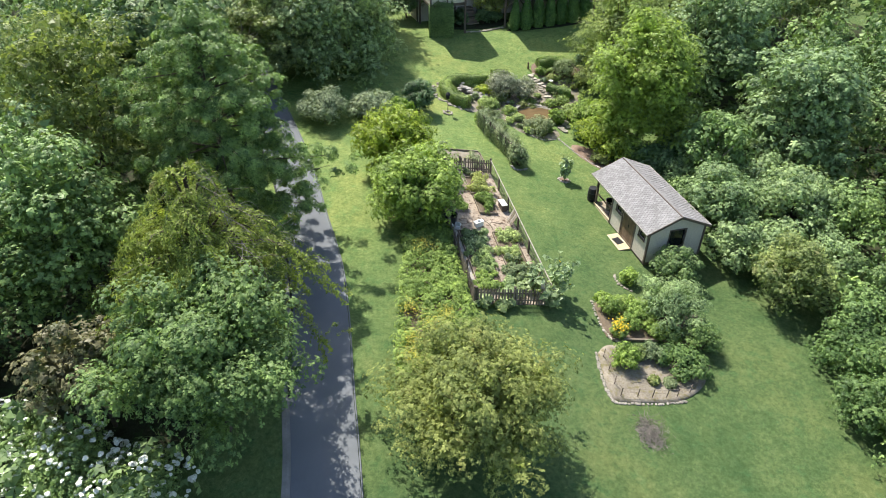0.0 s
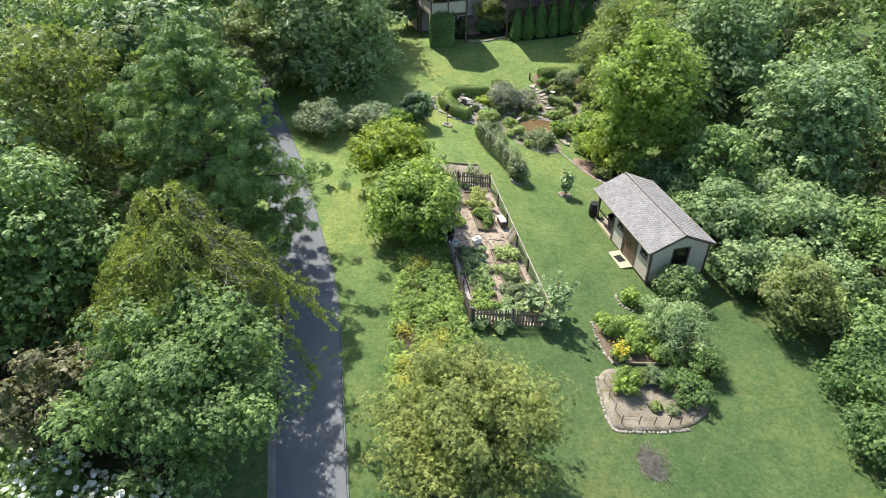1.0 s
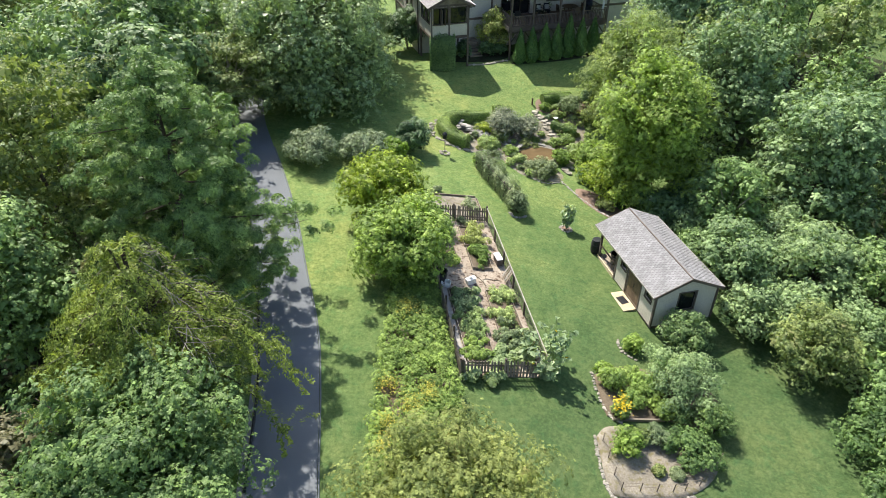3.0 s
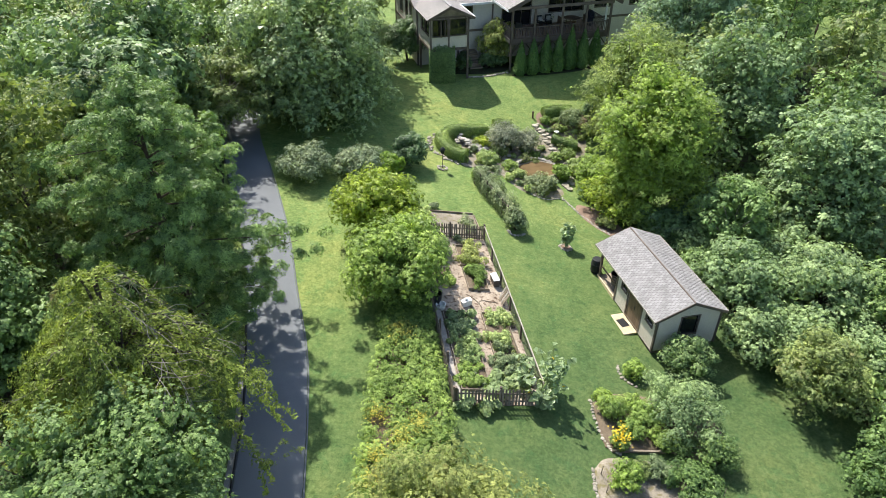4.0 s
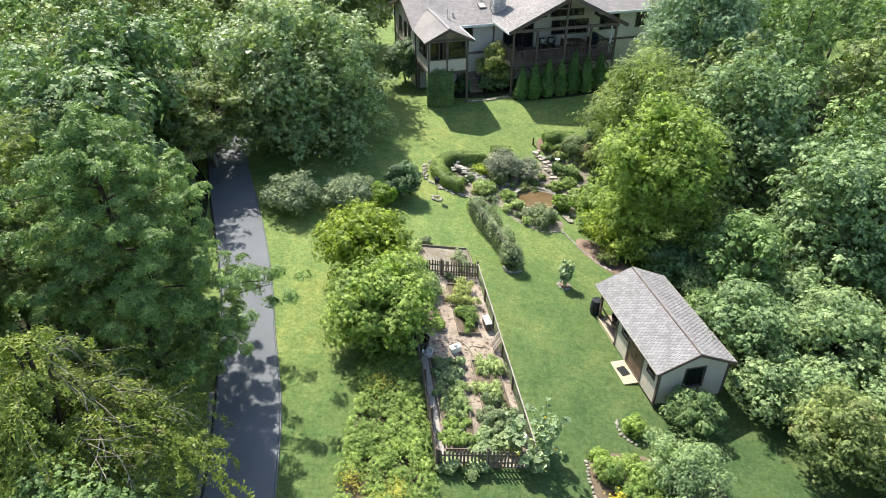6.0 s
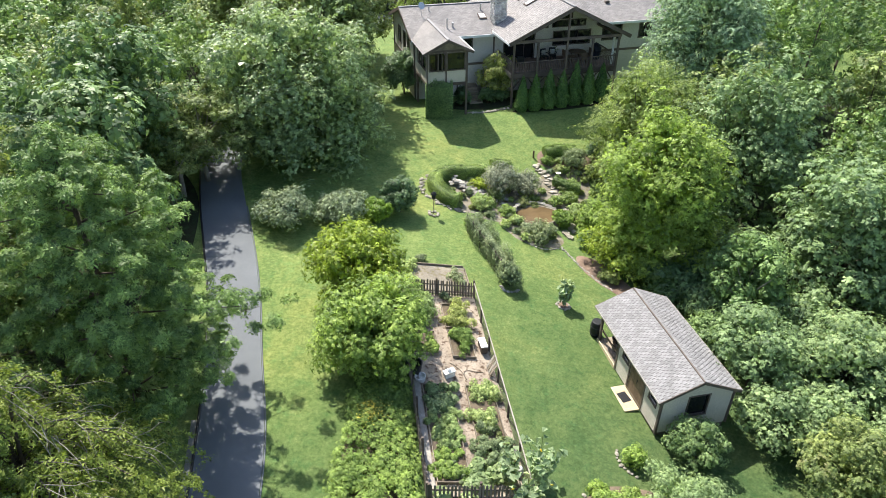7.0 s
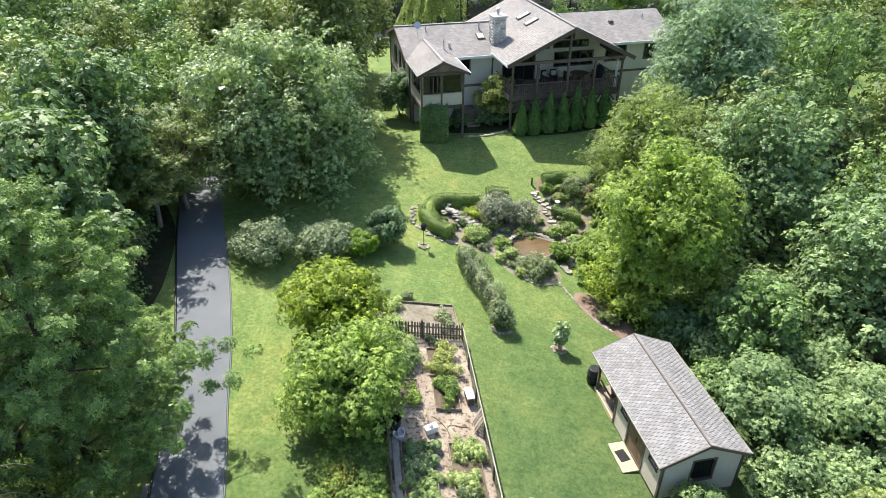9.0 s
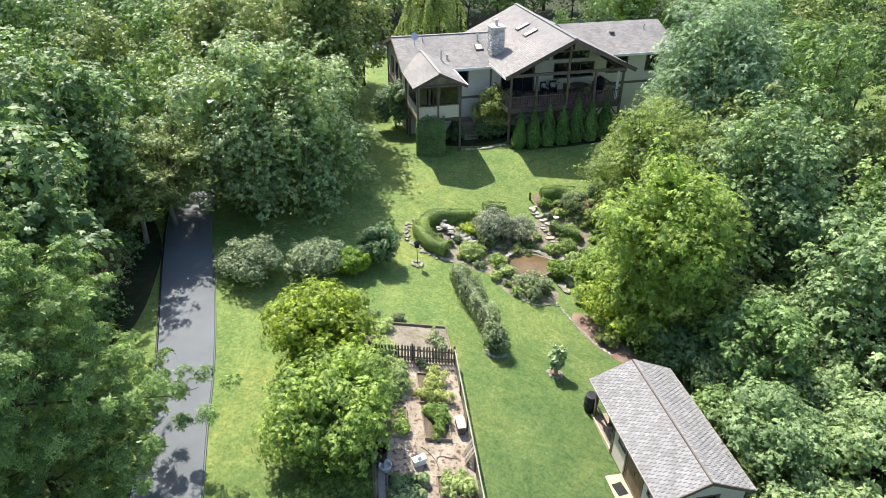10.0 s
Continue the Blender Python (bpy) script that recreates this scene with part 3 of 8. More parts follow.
def pine_tree(name, r, h, crown_from, heads, per, seed, label, leaf=None, length=0.2, width=0.035, cushion=0.62, boughs=60):
    """A pine: whorled boughs that carry flat rows of rounded, upswept needle cushions."""
    rng = np.random.default_rng(seed)
    root = thing(name, Matrix(), label, "tree")
    bm = bmesh.new()
    add_tube(bm, [(0, 0, -0.25), (0.05, 0, h * 0.4), (0, 0.05, h * 0.75), (0, 0, h * 0.92)], 0.15, 0.02, 9)
    part("trunk", bm, BARK, root, smooth=True)
    C, R, D = [(0, 0, h - cushion)], [cushion], [np.array([0, 0, 1.0])]
    arms = max(8, heads // 8)
    for i in range(arms):
        k = ((i + 0.5) / arms) ** 0.92
        z = crown_from + (h - 0.9 - crown_from) * k
        a = i * 2.399 + rng.normal(0, 0.22)
        lobe = 0.9 + 0.5 * noise.noise(Vector((math.cos(a) * 1.4, math.sin(a) * 1.4, z * 0.5 + seed)))
        reach = max(0.35, r * (1 - k ** 2.6) ** 0.75 * min(1.0, 0.62 + k * 1.6) * lobe * rng.uniform(0.8, 1.0))
        out, across = np.array([math.cos(a), math.sin(a), 0.0]), np.array([-math.sin(a), math.cos(a), 0.0])
        rise = (0.28 * k - 0.10) * reach
        if i % max(1, arms // boughs) == 0:
            e = out * reach * 0.95
            part("bough", tube([(0, 0, max(0.3, z - 0.1)), tuple(e * 0.5 + np.array([0, 0, z - 0.1 + rise * 0.3])), tuple(e + np.array([0, 0, z + rise - 0.12]))], 0.045, 0.012, 5), BARK, root, smooth=True)
        rows = max(2, int(8 * reach / r) + 1)
        for j in range(rows):
            f = 1 - 0.85 * (j / rows) ** 0.9
            q = out * reach * f + across * rng.normal(0, 0.30) * reach * (1.15 - f) * 1.5 + np.array([0, 0, z + rise * f + rng.normal(0, 0.08)])
            C.append(tuple(q))
            R.append(cushion * rng.uniform(0.7, 1.25))
            D.append(unit(out * (0.75 - 0.5 * k) + across * rng.normal(0, 0.2) + np.array([0, 0, 0.85])))
    C, R, D = np.array(C), np.array(R)[:, None], np.array(D)
    idx = np.repeat(np.arange(len(C)), per)
    d = unit(rng.normal(size=(len(idx), 3)) + D[idx] * 0.95)
    P = C[idx] + d * R[idx] * np.array([1, 1, 0.62]) * rng.uniform(0.45, 0.8, (len(idx), 1))
    solid("crown", *rosettes(rng, P, d + D[idx] * 0.4, length, width, 7, 0.05, -0.12), leaf or NEEDLE, root)
    return root


def blob_patch(name, cx, cy, rx, ry, rz, mat, lift, seed, label="", kind="structure", wobble=0.12, rings=7, segments=40, dome=0.0, category="ground"):
    """A patch of bed or litter that lies on the land, with an uneven edge that sinks into it."""
    V, F = [], []
    c, s = math.cos(radians(rz)), math.sin(radians(rz))
    for i in range(rings + 1):
        k = i / rings
        for j in range(segments):
            a = 2 * math.pi * j / segments
            w = 1 + wobble * noise.noise(Vector((math.cos(a) * 1.6, math.sin(a) * 1.6, seed * 3.7))) * 2
            px, py = rx * k * w * math.cos(a), ry * k * w * math.sin(a)
            x, y = cx + px * c - py * s, cy + px * s + py * c
            V.append((x, y, ground_z(x, y) + (lift + dome * (1 - k * k) if i < rings else -0.05)))
    for i in range(rings):
        for j in range(segments):
            q = (j + 1) % segments
            F.append((i * segments + j, (i + 1) * segments + j, (i + 1) * segments + q, i * segments + q))
    return tagged(solid(name, V, F, mat, label=label, smooth=True), label, category, kind=kind)


def bezier_path(points, n):
    """A smooth line through a few points."""
    p = [np.array(q, float) for q in points]
    p = [2 * p[0] - p[1]] + p + [2 * p[-1] - p[-2]]
    out = []
    m = len(p) - 3
    for i in range(n + 1):
        u = i / n * m
        j = min(int(u), m - 1)
        t = u - j
        a, b, c, d = p[j:j + 4]
        out.append(0.5 * (2 * b + (c - a) * t + (2 * a - 5 * b + 4 * c - d) * t * t + (3 * b - a - 3 * c + d) * t ** 3))
    return out


def ribbon(name, left, right, n, mat, lift, label, across=4, skirt=0.1, category="ground"):
    """A strip of paving between two smooth edges, lying on the land."""
    A, B = bezier_path(left, n), bezier_path(right, n)
    V, F = [], []
    w = across + 3
    for a, b in zip(A, B):
        for j in range(w):
            k = min(max((j - 1) / across, 0), 1)
            q = a * (1 - k) + b * k
            z = ground_z(q[0], q[1]) + lift + 0.03 * (1 - (2 * k - 1) ** 2)
            if j in (0, w - 1):
                z -= skirt
            V.append((q[0], q[1], z))
    for i in range(n):
        for j in range(w - 1):
            F.append((i * w + j, i * w + j + 1, (i + 1) * w + j + 1, (i + 1) * w + j))
    return tagged(solid(name, V, F, mat, label=label, smooth=False), label, category, kind="structure")


# ---- the land ----
def axis(parts):
    out = []
    for a, b, step in parts:
        out += list(np.arange(a, b, step))
    return out + [parts[-1][1]]


gx = axis([(-900, -140, 76), (-140, -24, 4), (-24, 26, 0.8), (26, 150, 4), (150, 900, 75)])
gy = axis([(-500, -60, 44), (-60, 2, 3.1), (2, 64, 0.8), (64, 160, 4), (160, 1400, 124)])
V = [(x, y, ground_z(x, y)) for y in gy for x in gx]
w = len(gx)
F = [(j * w + i, j * w + i + 1, (j + 1) * w + i + 1, (j + 1) * w + i) for j in range(len(gy) - 1) for i in range(w - 1)]
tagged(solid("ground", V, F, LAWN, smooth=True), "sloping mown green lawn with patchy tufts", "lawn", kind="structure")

drive_left = [(-3.4, -6), (-4.2, 4), (-5.1, 12.3), (-5.9, 16.5), (-6.7, 21.4), (-7.7, 25.4), (-9.0, 29.9), (-10.1, 33.1), (-11.7, 37.0), (-13.6, 41.6), (-15.4, 46.5), (-17.0, 53), (-17.6, 62), (-16.8, 74), (-15, 86)]
drive_right = [(-0.9, -6), (-1.6, 4), (-2.75, 12.4), (-3.6, 17.4), (-4.25, 21.4), (-5.0, 25.0), (-6.4, 29.4), (-7.5, 33.0), (-8.9, 36.9), (-10.8, 41.6), (-12.6, 46.3), (-14.2, 53), (-14.8, 62), (-14.0, 74), (-12, 84)]
ribbon("road", drive_left, drive_right, 120, ASPHALT, 0.035, "narrow grey asphalt driveway with worn edges", 5, category="driveway")
ribbon("road", [(-15, 88), (-6, 93), (6, 99), (16, 106), (30, 112), (50, 119), (90, 124)], [(-12, 83), (-4, 88.5), (8, 94), (18, 101), (32, 107.5), (52, 114), (90, 119)], 60, ASPHALT, 0.035, "grey asphalt lane behind the house", 4, category="driveway")
ribbon("verge", [(a[0] - 0.3, a[1]) for a in drive_left[:6]], [(a[0] + 0.02, a[1]) for a in drive_left[:6]], 50, GRAVEL, 0.015, "narrow pale gravel shoulder beside the driveway", 2, category="shoulder")
edge = bezier_path([(a[0] - 0.02, a[1]) for a in drive_left[3:11]], 90)
tagged(part("edging_pipe", tube([(p[0], p[1], ground_z(p[0], p[1]) + 0.05) for p in edge], 0.055, 0.055, 8), BLACK, smooth=True), "black drain pipe lying along the driveway edge", "pipe")
edge = bezier_path([(a[0] + 0.05, a[1]) for a in drive_right[1:10]], 80)
tagged(part("trim", tube([(p[0], p[1], ground_z(p[0], p[1]) + 0.02) for p in edge], 0.035, 0.035, 6), ASPHALT, smooth=True), "thin grey concrete edging along the driveway", "edging", kind="structure")

# litter sheets whose near-black tone includes the shade below the trees
blob_patch("leaf_litter", -21.4, 17, 12.5, 16, 8, SHADYLITTER, 0.03, 1, "leaf litter under the woods, with shade in its dark colour", rings=14, segments=60)
blob_patch("leaf_litter", -31, 56, 13, 32, 4, SHADYLITTER, 0.03, 2, "leaf litter under the woods, with shade in its dark colour", rings=14, segments=60)
blob_patch("leaf_litter", -18.6, 39.5, 5.6, 10.5, 21, SHADYLITTER, 0.028, 5, "leaf litter under the woods, with shade in its dark colour", rings=12, segments=50, wobble=0.06)
blob_patch("leaf_litter", 28.5, 44, 12.5, 26, -4, SHADYLITTER, 0.03, 3, "leaf litter under the woods, with shade in its dark colour", rings=14, segments=60, wobble=0.08)
blob_patch("leaf_litter", 14, 112, 62, 13, 22, SHADYLITTER, 0.03, 6, "leaf litter beyond the lane, with woodland shade in its dark colour", rings=14, segments=70, wobble=0.03)
blob_patch("leaf_litter", 26, 14, 8.2, 14, -8, SHADYLITTER, 0.03, 4, "leaf litter under the woods, with shade in its dark colour", rings=10, segments=50)

# ---- trees left of the drive ----
put(broad_tree("dogwood_tree", 3.45, 6.7, 1.5, DOGWOOD, 34000, 0.15, 0.085, 11, "green dogwood tree with layered leafy sprays beside the driveway", masses=110, size=0.72, trunk=0.15, up=0.7, skirt=0.2, dense=2.9, squash=0.6, uneven=0.42), -7.8, 14.9)
put(weeping_tree("weeping_cherry", 4.2, 9.3, WEEPING, 840, 80, 0.15, 0.05, 12, "weeping cherry with yellowing leaves and bare twigs", (0.08, 0.3), bare=170, boughs=56, flare=1.5, ragged=0.26), -8.7, 18.6, 40)
put(pine_tree("pine_tree", 5.5, 12.5, 1.2, 980, 54, 13, "tall white pine with soft blue-green needles beside the driveway", length=0.14, width=0.34, cushion=0.52, boughs=40), -9.9, 25.6)
put(broad_tree("smoke_tree", 1.9, 5.2, 1.0, RUSSET, 6500, 0.17, 0.11, 14, "small tree with dull russet-brown leaves", masses=34, size=0.6, trunk=0.08), -11.9, 15.0)
put(broad_tree("maple_tree", 3.6, 9.5, 0.2, MAPLE, 28000, 0.15, 0.11, 15, "leafy green maple at the edge of the woods", masses=80, size=0.9, low=-0.9, skirt=0.9), -15.0, 20.6)
put(broad_tree("maple_tree", 3.3, 8.4, 1.0, OAK, 20000, 0.18, 0.12, 16, "dark green oak in the woods beside the driveway", masses=70, size=0.95, low=-0.9, skirt=0.9), -19.3, 17.5)
put(broad_tree("willow_tree", 4.2, 12.6, 0.8, YELLOWEEP, 26000, 0.16, 0.07, 17, "tall feathery tree with yellow-green drooping sprays", masses=130, size=0.8, low=-0.9, skirt=0.9, squash=0.45, uneven=0.4), -16.2, 27.4)
put(broad_tree("oak_tree", 4.2, 11.0, 1.5, OAK, 15000, 0.30, 0.20, 18, "dark green oak in the woods beside the driveway", masses=62, size=1.15), -15.4, 34.0)
put(broad_tree("mimosa_tree", 4.1, 6.4, 1.6, OLIVE, 18000, 0.16, 0.07, 19, "flat-topped yellow-green tree with bare grey twigs", masses=60, size=0.62, up=1.0, uneven=0.4, bark=PALEBARK, boughs=60, squash=0.3), -14.1, 44.4)
for i, (x, y, r, h, leaf) in enumerate(((-15.2, 39.8, 1.5, 2.6, OAK), (-16.3, 42.6, 1.7, 3.2, OLIVE), (-17.3, 45.2, 1.8, 3.0, OAK), (-17.6, 49.5, 1.8, 3.4, OLIVE), (-13.9, 35.2, 1.5, 2.4, OAK))):
    put(shrub("thicket_shrub", r, h, leaf, int(3000 * r), 0.15, 0.09, 590 + i, "dim green thicket shrub beside the driveway", masses=30, size=r * 0.33, group="thicket along the driveway"), x, y)
put(broad_tree("oak_tree", 3.6, 11.0, 1.0, OAK, 12000, 0.27, 0.17, 27, "dark green oak shading the driveway", masses=70, size=1.0, low=-0.8, skirt=0.8), -17.0, 41.6)
put(broad_tree("mimosa_tree", 3.3, 4.8, 2.0, OLIVE, 15000, 0.14, 0.06, 119, "low flat-topped tree with yellow-green sprays overhanging the driveway", masses=46, size=0.62, up=1.0, uneven=0.4, bark=PALEBARK, boughs=30, squash=0.3), -14.9, 42.4)
put(shrub("smoke_bush", 1.7, 3.6, RUSSET, 5500, 0.13, 0.07, 28, "thin russet shrub beside the driveway", masses=34, size=0.5), -14.6, 37.0)
put(broad_tree("magnolia_tree", 6.2, 9.4, -0.6, MAGNOLIA, 64000, 0.22, 0.11, 20, "broad glossy green magnolia reaching to the ground", masses=250, size=0.95, trunk=0.22, up=0.5, low=-0.95, skirt=0.95, uneven=0.22, squash=1.0), -9.7, 49.8)
put(broad_tree("birch_tree", 3.8, 11.8, 0.2, OLIVE, 17000, 0.24, 0.14, 21, "tall olive-green birch behind the magnolia", masses=90, size=1.0, low=-0.9, skirt=0.9), -11.2, 70.0)
put(broad_tree("birch_tree", 3.8, 12.0, 0.3, OLIVE, 14000, 0.26, 0.15, 22, "tall olive-green birch behind the magnolia", masses=80, size=1.05, low=-0.8, skirt=0.9), -18.6, 65.5)


def bloom_mesh(seed, mat):
    """A rounded, knobbly flower head."""
    rng = random.Random(seed)
    bm = bmesh.new()
    bmesh.ops.create_icosphere(bm, subdivisions=2, radius=0.12)
    for v in bm.verts:
        v.co *= 0.7 + 0.55 * rng.random()
        v.co.z *= 0.75
    me = bpy.data.meshes.new("flower_head")
    bm.to_mesh(me)
    bm.free()
    me.materials.append(mat)
    return me


HEADS = [bloom_mesh(i, PETALWHITE) for i in range(4)]

put(broad_tree("birch_tree", 3.6, 11.0, 0.2, OLIVE, 13000, 0.24, 0.14, 23, "tall olive-green birch behind the magnolia", masses=80, size=0.95, low=-0.8, skirt=0.9), -13.0, 59.5)
put(broad_tree("birch_tree", 3.2, 11.6, 0.1, OLIVE, 14000, 0.24, 0.14, 24, "slender olive-green birch behind the magnolia", masses=80, size=0.9, low=-0.9, skirt=0.9), -11.6, 65.0)
put(broad_tree("birch_tree", 3.7, 16.0, 0.1, OLIVE, 30000, 0.2, 0.13, 29, "very tall olive-green birch close behind the magnolia", masses=150, size=0.95, low=-0.9, skirt=0.9), -8.5, 61.2)
put(broad_tree("birch_tree", 3.0, 11.2, 0.1, OLIVE, 13000, 0.24, 0.14, 26, "olive-green birch between lawn and lane", masses=80, size=0.9, low=-0.9, skirt=0.9), -8.2, 74.0)
put(broad_tree("mimosa_tree", 3.4, 6.0, 0.3, OAK, 11000, 0.22, 0.12, 25, "spreading thin-leaved tree overhanging the driveway", masses=70, size=0.75, up=0.9, bark=PALEBARK, boughs=30, skirt=0.9, low=-0.8), -16.9, 46.0)


def hydrangea(r, h, seed, heads, label):
    root = shrub("hydrangea", r, h, MAPLE, 8500, 0.13, 0.08, seed, label, "shrub")
    rng = np.random.default_rng(seed + 500)
    d = spread_dirs(rng, heads, 0.1)
    c = d * np.array([r * 1.02, r * 1.02, h * 0.97]) * rng.uniform(1.0, 1.16, (heads, 1))
    for i in range(heads):
        ob = new("flower_head", HEADS[i % 4])
        ob.parent = root
        ob["label"] = "white flower head"
        ob.matrix_basis = Matrix.Translation(c[i]) @ pose(0, 0, 0, rng.uniform(-30, 30), rng.uniform(-30, 30), rng.uniform(0, 360)) @ Matrix.Scale(rng.uniform(0.42, 0.8), 4) @ Matrix.Diagonal((1.15, 1.15, 0.6, 1))
    return root


put(hydrangea(1.75, 1.7, 31, 190, "hydrangea bush covered in white flower heads"), -9.9, 11.9)
put(hydrangea(1.9, 2.0, 32, 190, "hydrangea bush covered in white flower heads"), -12.3, 12.4)
put(hydrangea(1.8, 2.2, 33, 170, "hydrangea bush covered in white flower heads"), -14.6, 13.4)

# ---- trees right of the lawn ----
put(broad_tree("locust_tree", 3.9, 10.6, 0.3, FERNLEAF, 38000, 0.21, 0.09, 41, "bright yellow-green locust with feathery layered boughs", masses=150, size=0.9, trunk=0.17, up=0.9, low=-0.95, skirt=0.95, squash=0.55, uneven=0.3), 13.8, 41.5)
for i, (x, y, r, h, leaf) in enumerate(((12.3, 39.9, 1.5, 2.2, FERNLEAF), (13.7, 39.0, 1.5, 2.0, DOGWOOD), (11.6, 42.9, 1.4, 2.0, FERNLEAF), (15.6, 39.6, 1.7, 2.6, THICKET))):
    put(shrub("thicket_shrub", r, h, leaf, int(3400 * r), 0.15, 0.07, 640 + i, "leafy shrub crowding the foot of the locust tree", masses=30, size=r * 0.33, group="thicket along the lawn"), x, y)
put(broad_tree("willow_tree", 4.5, 9.0, 0.2, PALEWEEP, 30000, 0.2, 0.06, 42, "pale green weeping tree near the house", masses=120, size=0.85, low=-0.9, skirt=0.95, squash=0.7, uneven=0.3), 14.9, 51.6)
put(broad_tree("cypress_tree", 5.2, 12.2, -0.3, CYPRESS, 40000, 0.25, 0.10, 43, "large blue-green cypress with fine upright sprays", masses=170, size=1.05, low=-0.95, up=0.6, skirt=0.95, uneven=0.2, squash=1.1), 20.6, 60.5)
put(broad_tree("walnut_tree", 4.4, 11.6, 0.6, THICKET, 24000, 0.22, 0.12, 44, "tall vine-hung green tree in the woods beyond the lawn", masses=110, size=1.0, low=-0.9, skirt=0.9), 20.0, 46.5)
put(broad_tree("maple_tree", 4.2, 10.0, 0.3, THICKET, 21000, 0.24, 0.14, 45, "light green maple in the woods beyond the lawn", masses=110, size=1.0, low=-0.9, skirt=0.9), 22.6, 38.0)
put(broad_tree("alder_tree", 2.5, 5.6, 0.3, MAPLE, 9000, 0.19, 0.11, 46, "green thin-crowned tree with bare branches", masses=44, size=0.62, uneven=0.35, bark=PALEBARK, boughs=30), 17.2, 36.6)
put(broad_tree("alder_tree", 2.6, 4.4, 0.1, THICKET, 13000, 0.16, 0.09, 47, "bushy green tree behind the garden shed", masses=46, size=0.7, low=-0.8), 16.3, 31.6)
put(broad_tree("alder_tree", 2.9, 4.9, 0.1, THICKET, 14000, 0.16, 0.09, 48, "bushy green tree behind the garden shed", masses=50, size=0.75, low=-0.7), 20.0, 30.8)
put(shrub("spicebush", 2.2, 4.0, OLIVE, 12000, 0.14, 0.08, 49, "large shrub with brownish turning leaves beside the lawn", masses=60, size=0.55), 17.6, 25.3)
put(shrub("spicebush", 2.0, 2.5, DOGWOOD, 9000, 0.15, 0.09, 50, "leafy green shrub at the edge of the lawn", masses=36, size=0.6), 20.2, 19.6)
put(shrub("spicebush", 2.2, 2.8, THICKET, 10000, 0.15, 0.09, 51, "leafy green shrub at the edge of the lawn", masses=36, size=0.65), 16.5, 28.4)
put(shrub("spicebush", 2.0, 2.4, DARKSHRUB, 6500, 0.18, 0.11, 52, "dark green shrub under the locust tree", masses=36, size=0.6), 14.6, 38.0)
put(shrub("spicebush", 1.7, 2.2, GOLDLEAF, 5200, 0.16, 0.09, 53, "golden-leaved shrub at the edge of the pale weeping tree", masses=30, size=0.5), 12.3, 51.0)
put(shrub("spicebush", 2.1, 2.6, MYRTLE, 7000, 0.16, 0.08, 54, "yellow-green shrub in front of the locust tree", masses=34, size=0.6), 11.5, 41.4)
put(shrub("spicebush", 1.7, 2.3, FERNLEAF, 5500, 0.17, 0.08, 55, "feathery light green shrub beside the pond path", masses=30, size=0.5), 10.9, 44.6)

for i, (x, y, r, h, leaf) in enumerate(((15.2, 34.3, 1.5, 2.3, MAPLE), (15.4, 36.2, 1.4, 2.6, DOGWOOD), (18.2, 28.2, 1.9, 3.0, MAPLE), (17.6, 33.9, 1.8, 3.4, DOGWOOD), (20.4, 26.6, 2.0, 3.4, DOGWOOD), (20.2, 22.8, 1.8, 2.8, MAPLE), (22.2, 24.2, 2.0, 3.6, OAK), (19.4, 34.4, 2.0, 4.2, MAPLE), (18.6, 40.6, 2.0, 4.0, DOGWOOD), (22.6, 30.0, 2.4, 4.6, MAPLE), (17.4, 43.6, 1.8, 3.0, DARKSHRUB), (23.0, 20.6, 2.0, 3.2, DOGWOOD), (18.7, 20.4, 1.9, 2.3, DOGWOOD), (18.0, 17.8, 1.8, 2.0, DOGWOOD), (18.6, 14.6, 1.8, 2.0, MAPLE), (20.6, 15.4, 2.0, 2.8, DOGWOOD), (19.8, 22.2, 1.6, 2.4, DOGWOOD))):
    put(shrub("thicket_shrub", r, h, THICKET if i % 3 and y > 23 else leaf, int(3600 * r), 0.15, 0.09, 560 + i, "leafy green thicket shrub along the edge of the woods", masses=30, size=r * 0.33, group="thicket along the lawn"), x, y)

# ---- further woods: six kinds, repeated ----
kinds = [
    broad_tree("oak_tree", 4.4, 11.5, 0.8, OAK, 5600, 0.24, 0.16, 61, "dark green oak in the surrounding woods", masses=56, size=1.25, group="woodland trees", low=-0.6, dense=1.0, skirt=0.9, boughs=6),
    broad_tree("maple_tree", 4.0, 10.0, 0.6, MAPLE, 5600, 0.24, 0.16, 62, "leafy green maple in the surrounding woods", masses=52, size=1.15, group="woodland trees", low=-0.6, dense=1.0, skirt=0.9, boughs=6),
    broad_tree("birch_tree", 3.5, 11.0, 0.8, OLIVE, 5400, 0.24, 0.15, 63, "olive-green birch in the surrounding woods", masses=54, size=1.0, group="woodland trees", low=-0.6, dense=1.0, skirt=0.9, boughs=6),
    pine_tree("pine_tree", 3.4, 12.5, 0.8, 260, 4, 64, "dark pine in the surrounding woods", length=0.5, width=0.3, cushion=0.7, boughs=14),
    broad_tree("ash_tree", 4.6, 9.0, 0.4, DOGWOOD, 5600, 0.24, 0.15, 65, "spreading green ash in the surrounding woods", masses=60, size=1.2, group="woodland trees", low=-0.6, uneven=0.3, dense=1.0, skirt=0.9, boughs=6),
    broad_tree("ash_tree", 3.9, 9.6, 0.5, THICKET, 5600, 0.24, 0.13, 66, "pale green ash in the surrounding woods", masses=60, size=1.0, low=-0.6, dense=1.0, skirt=0.9, boughs=6),
]
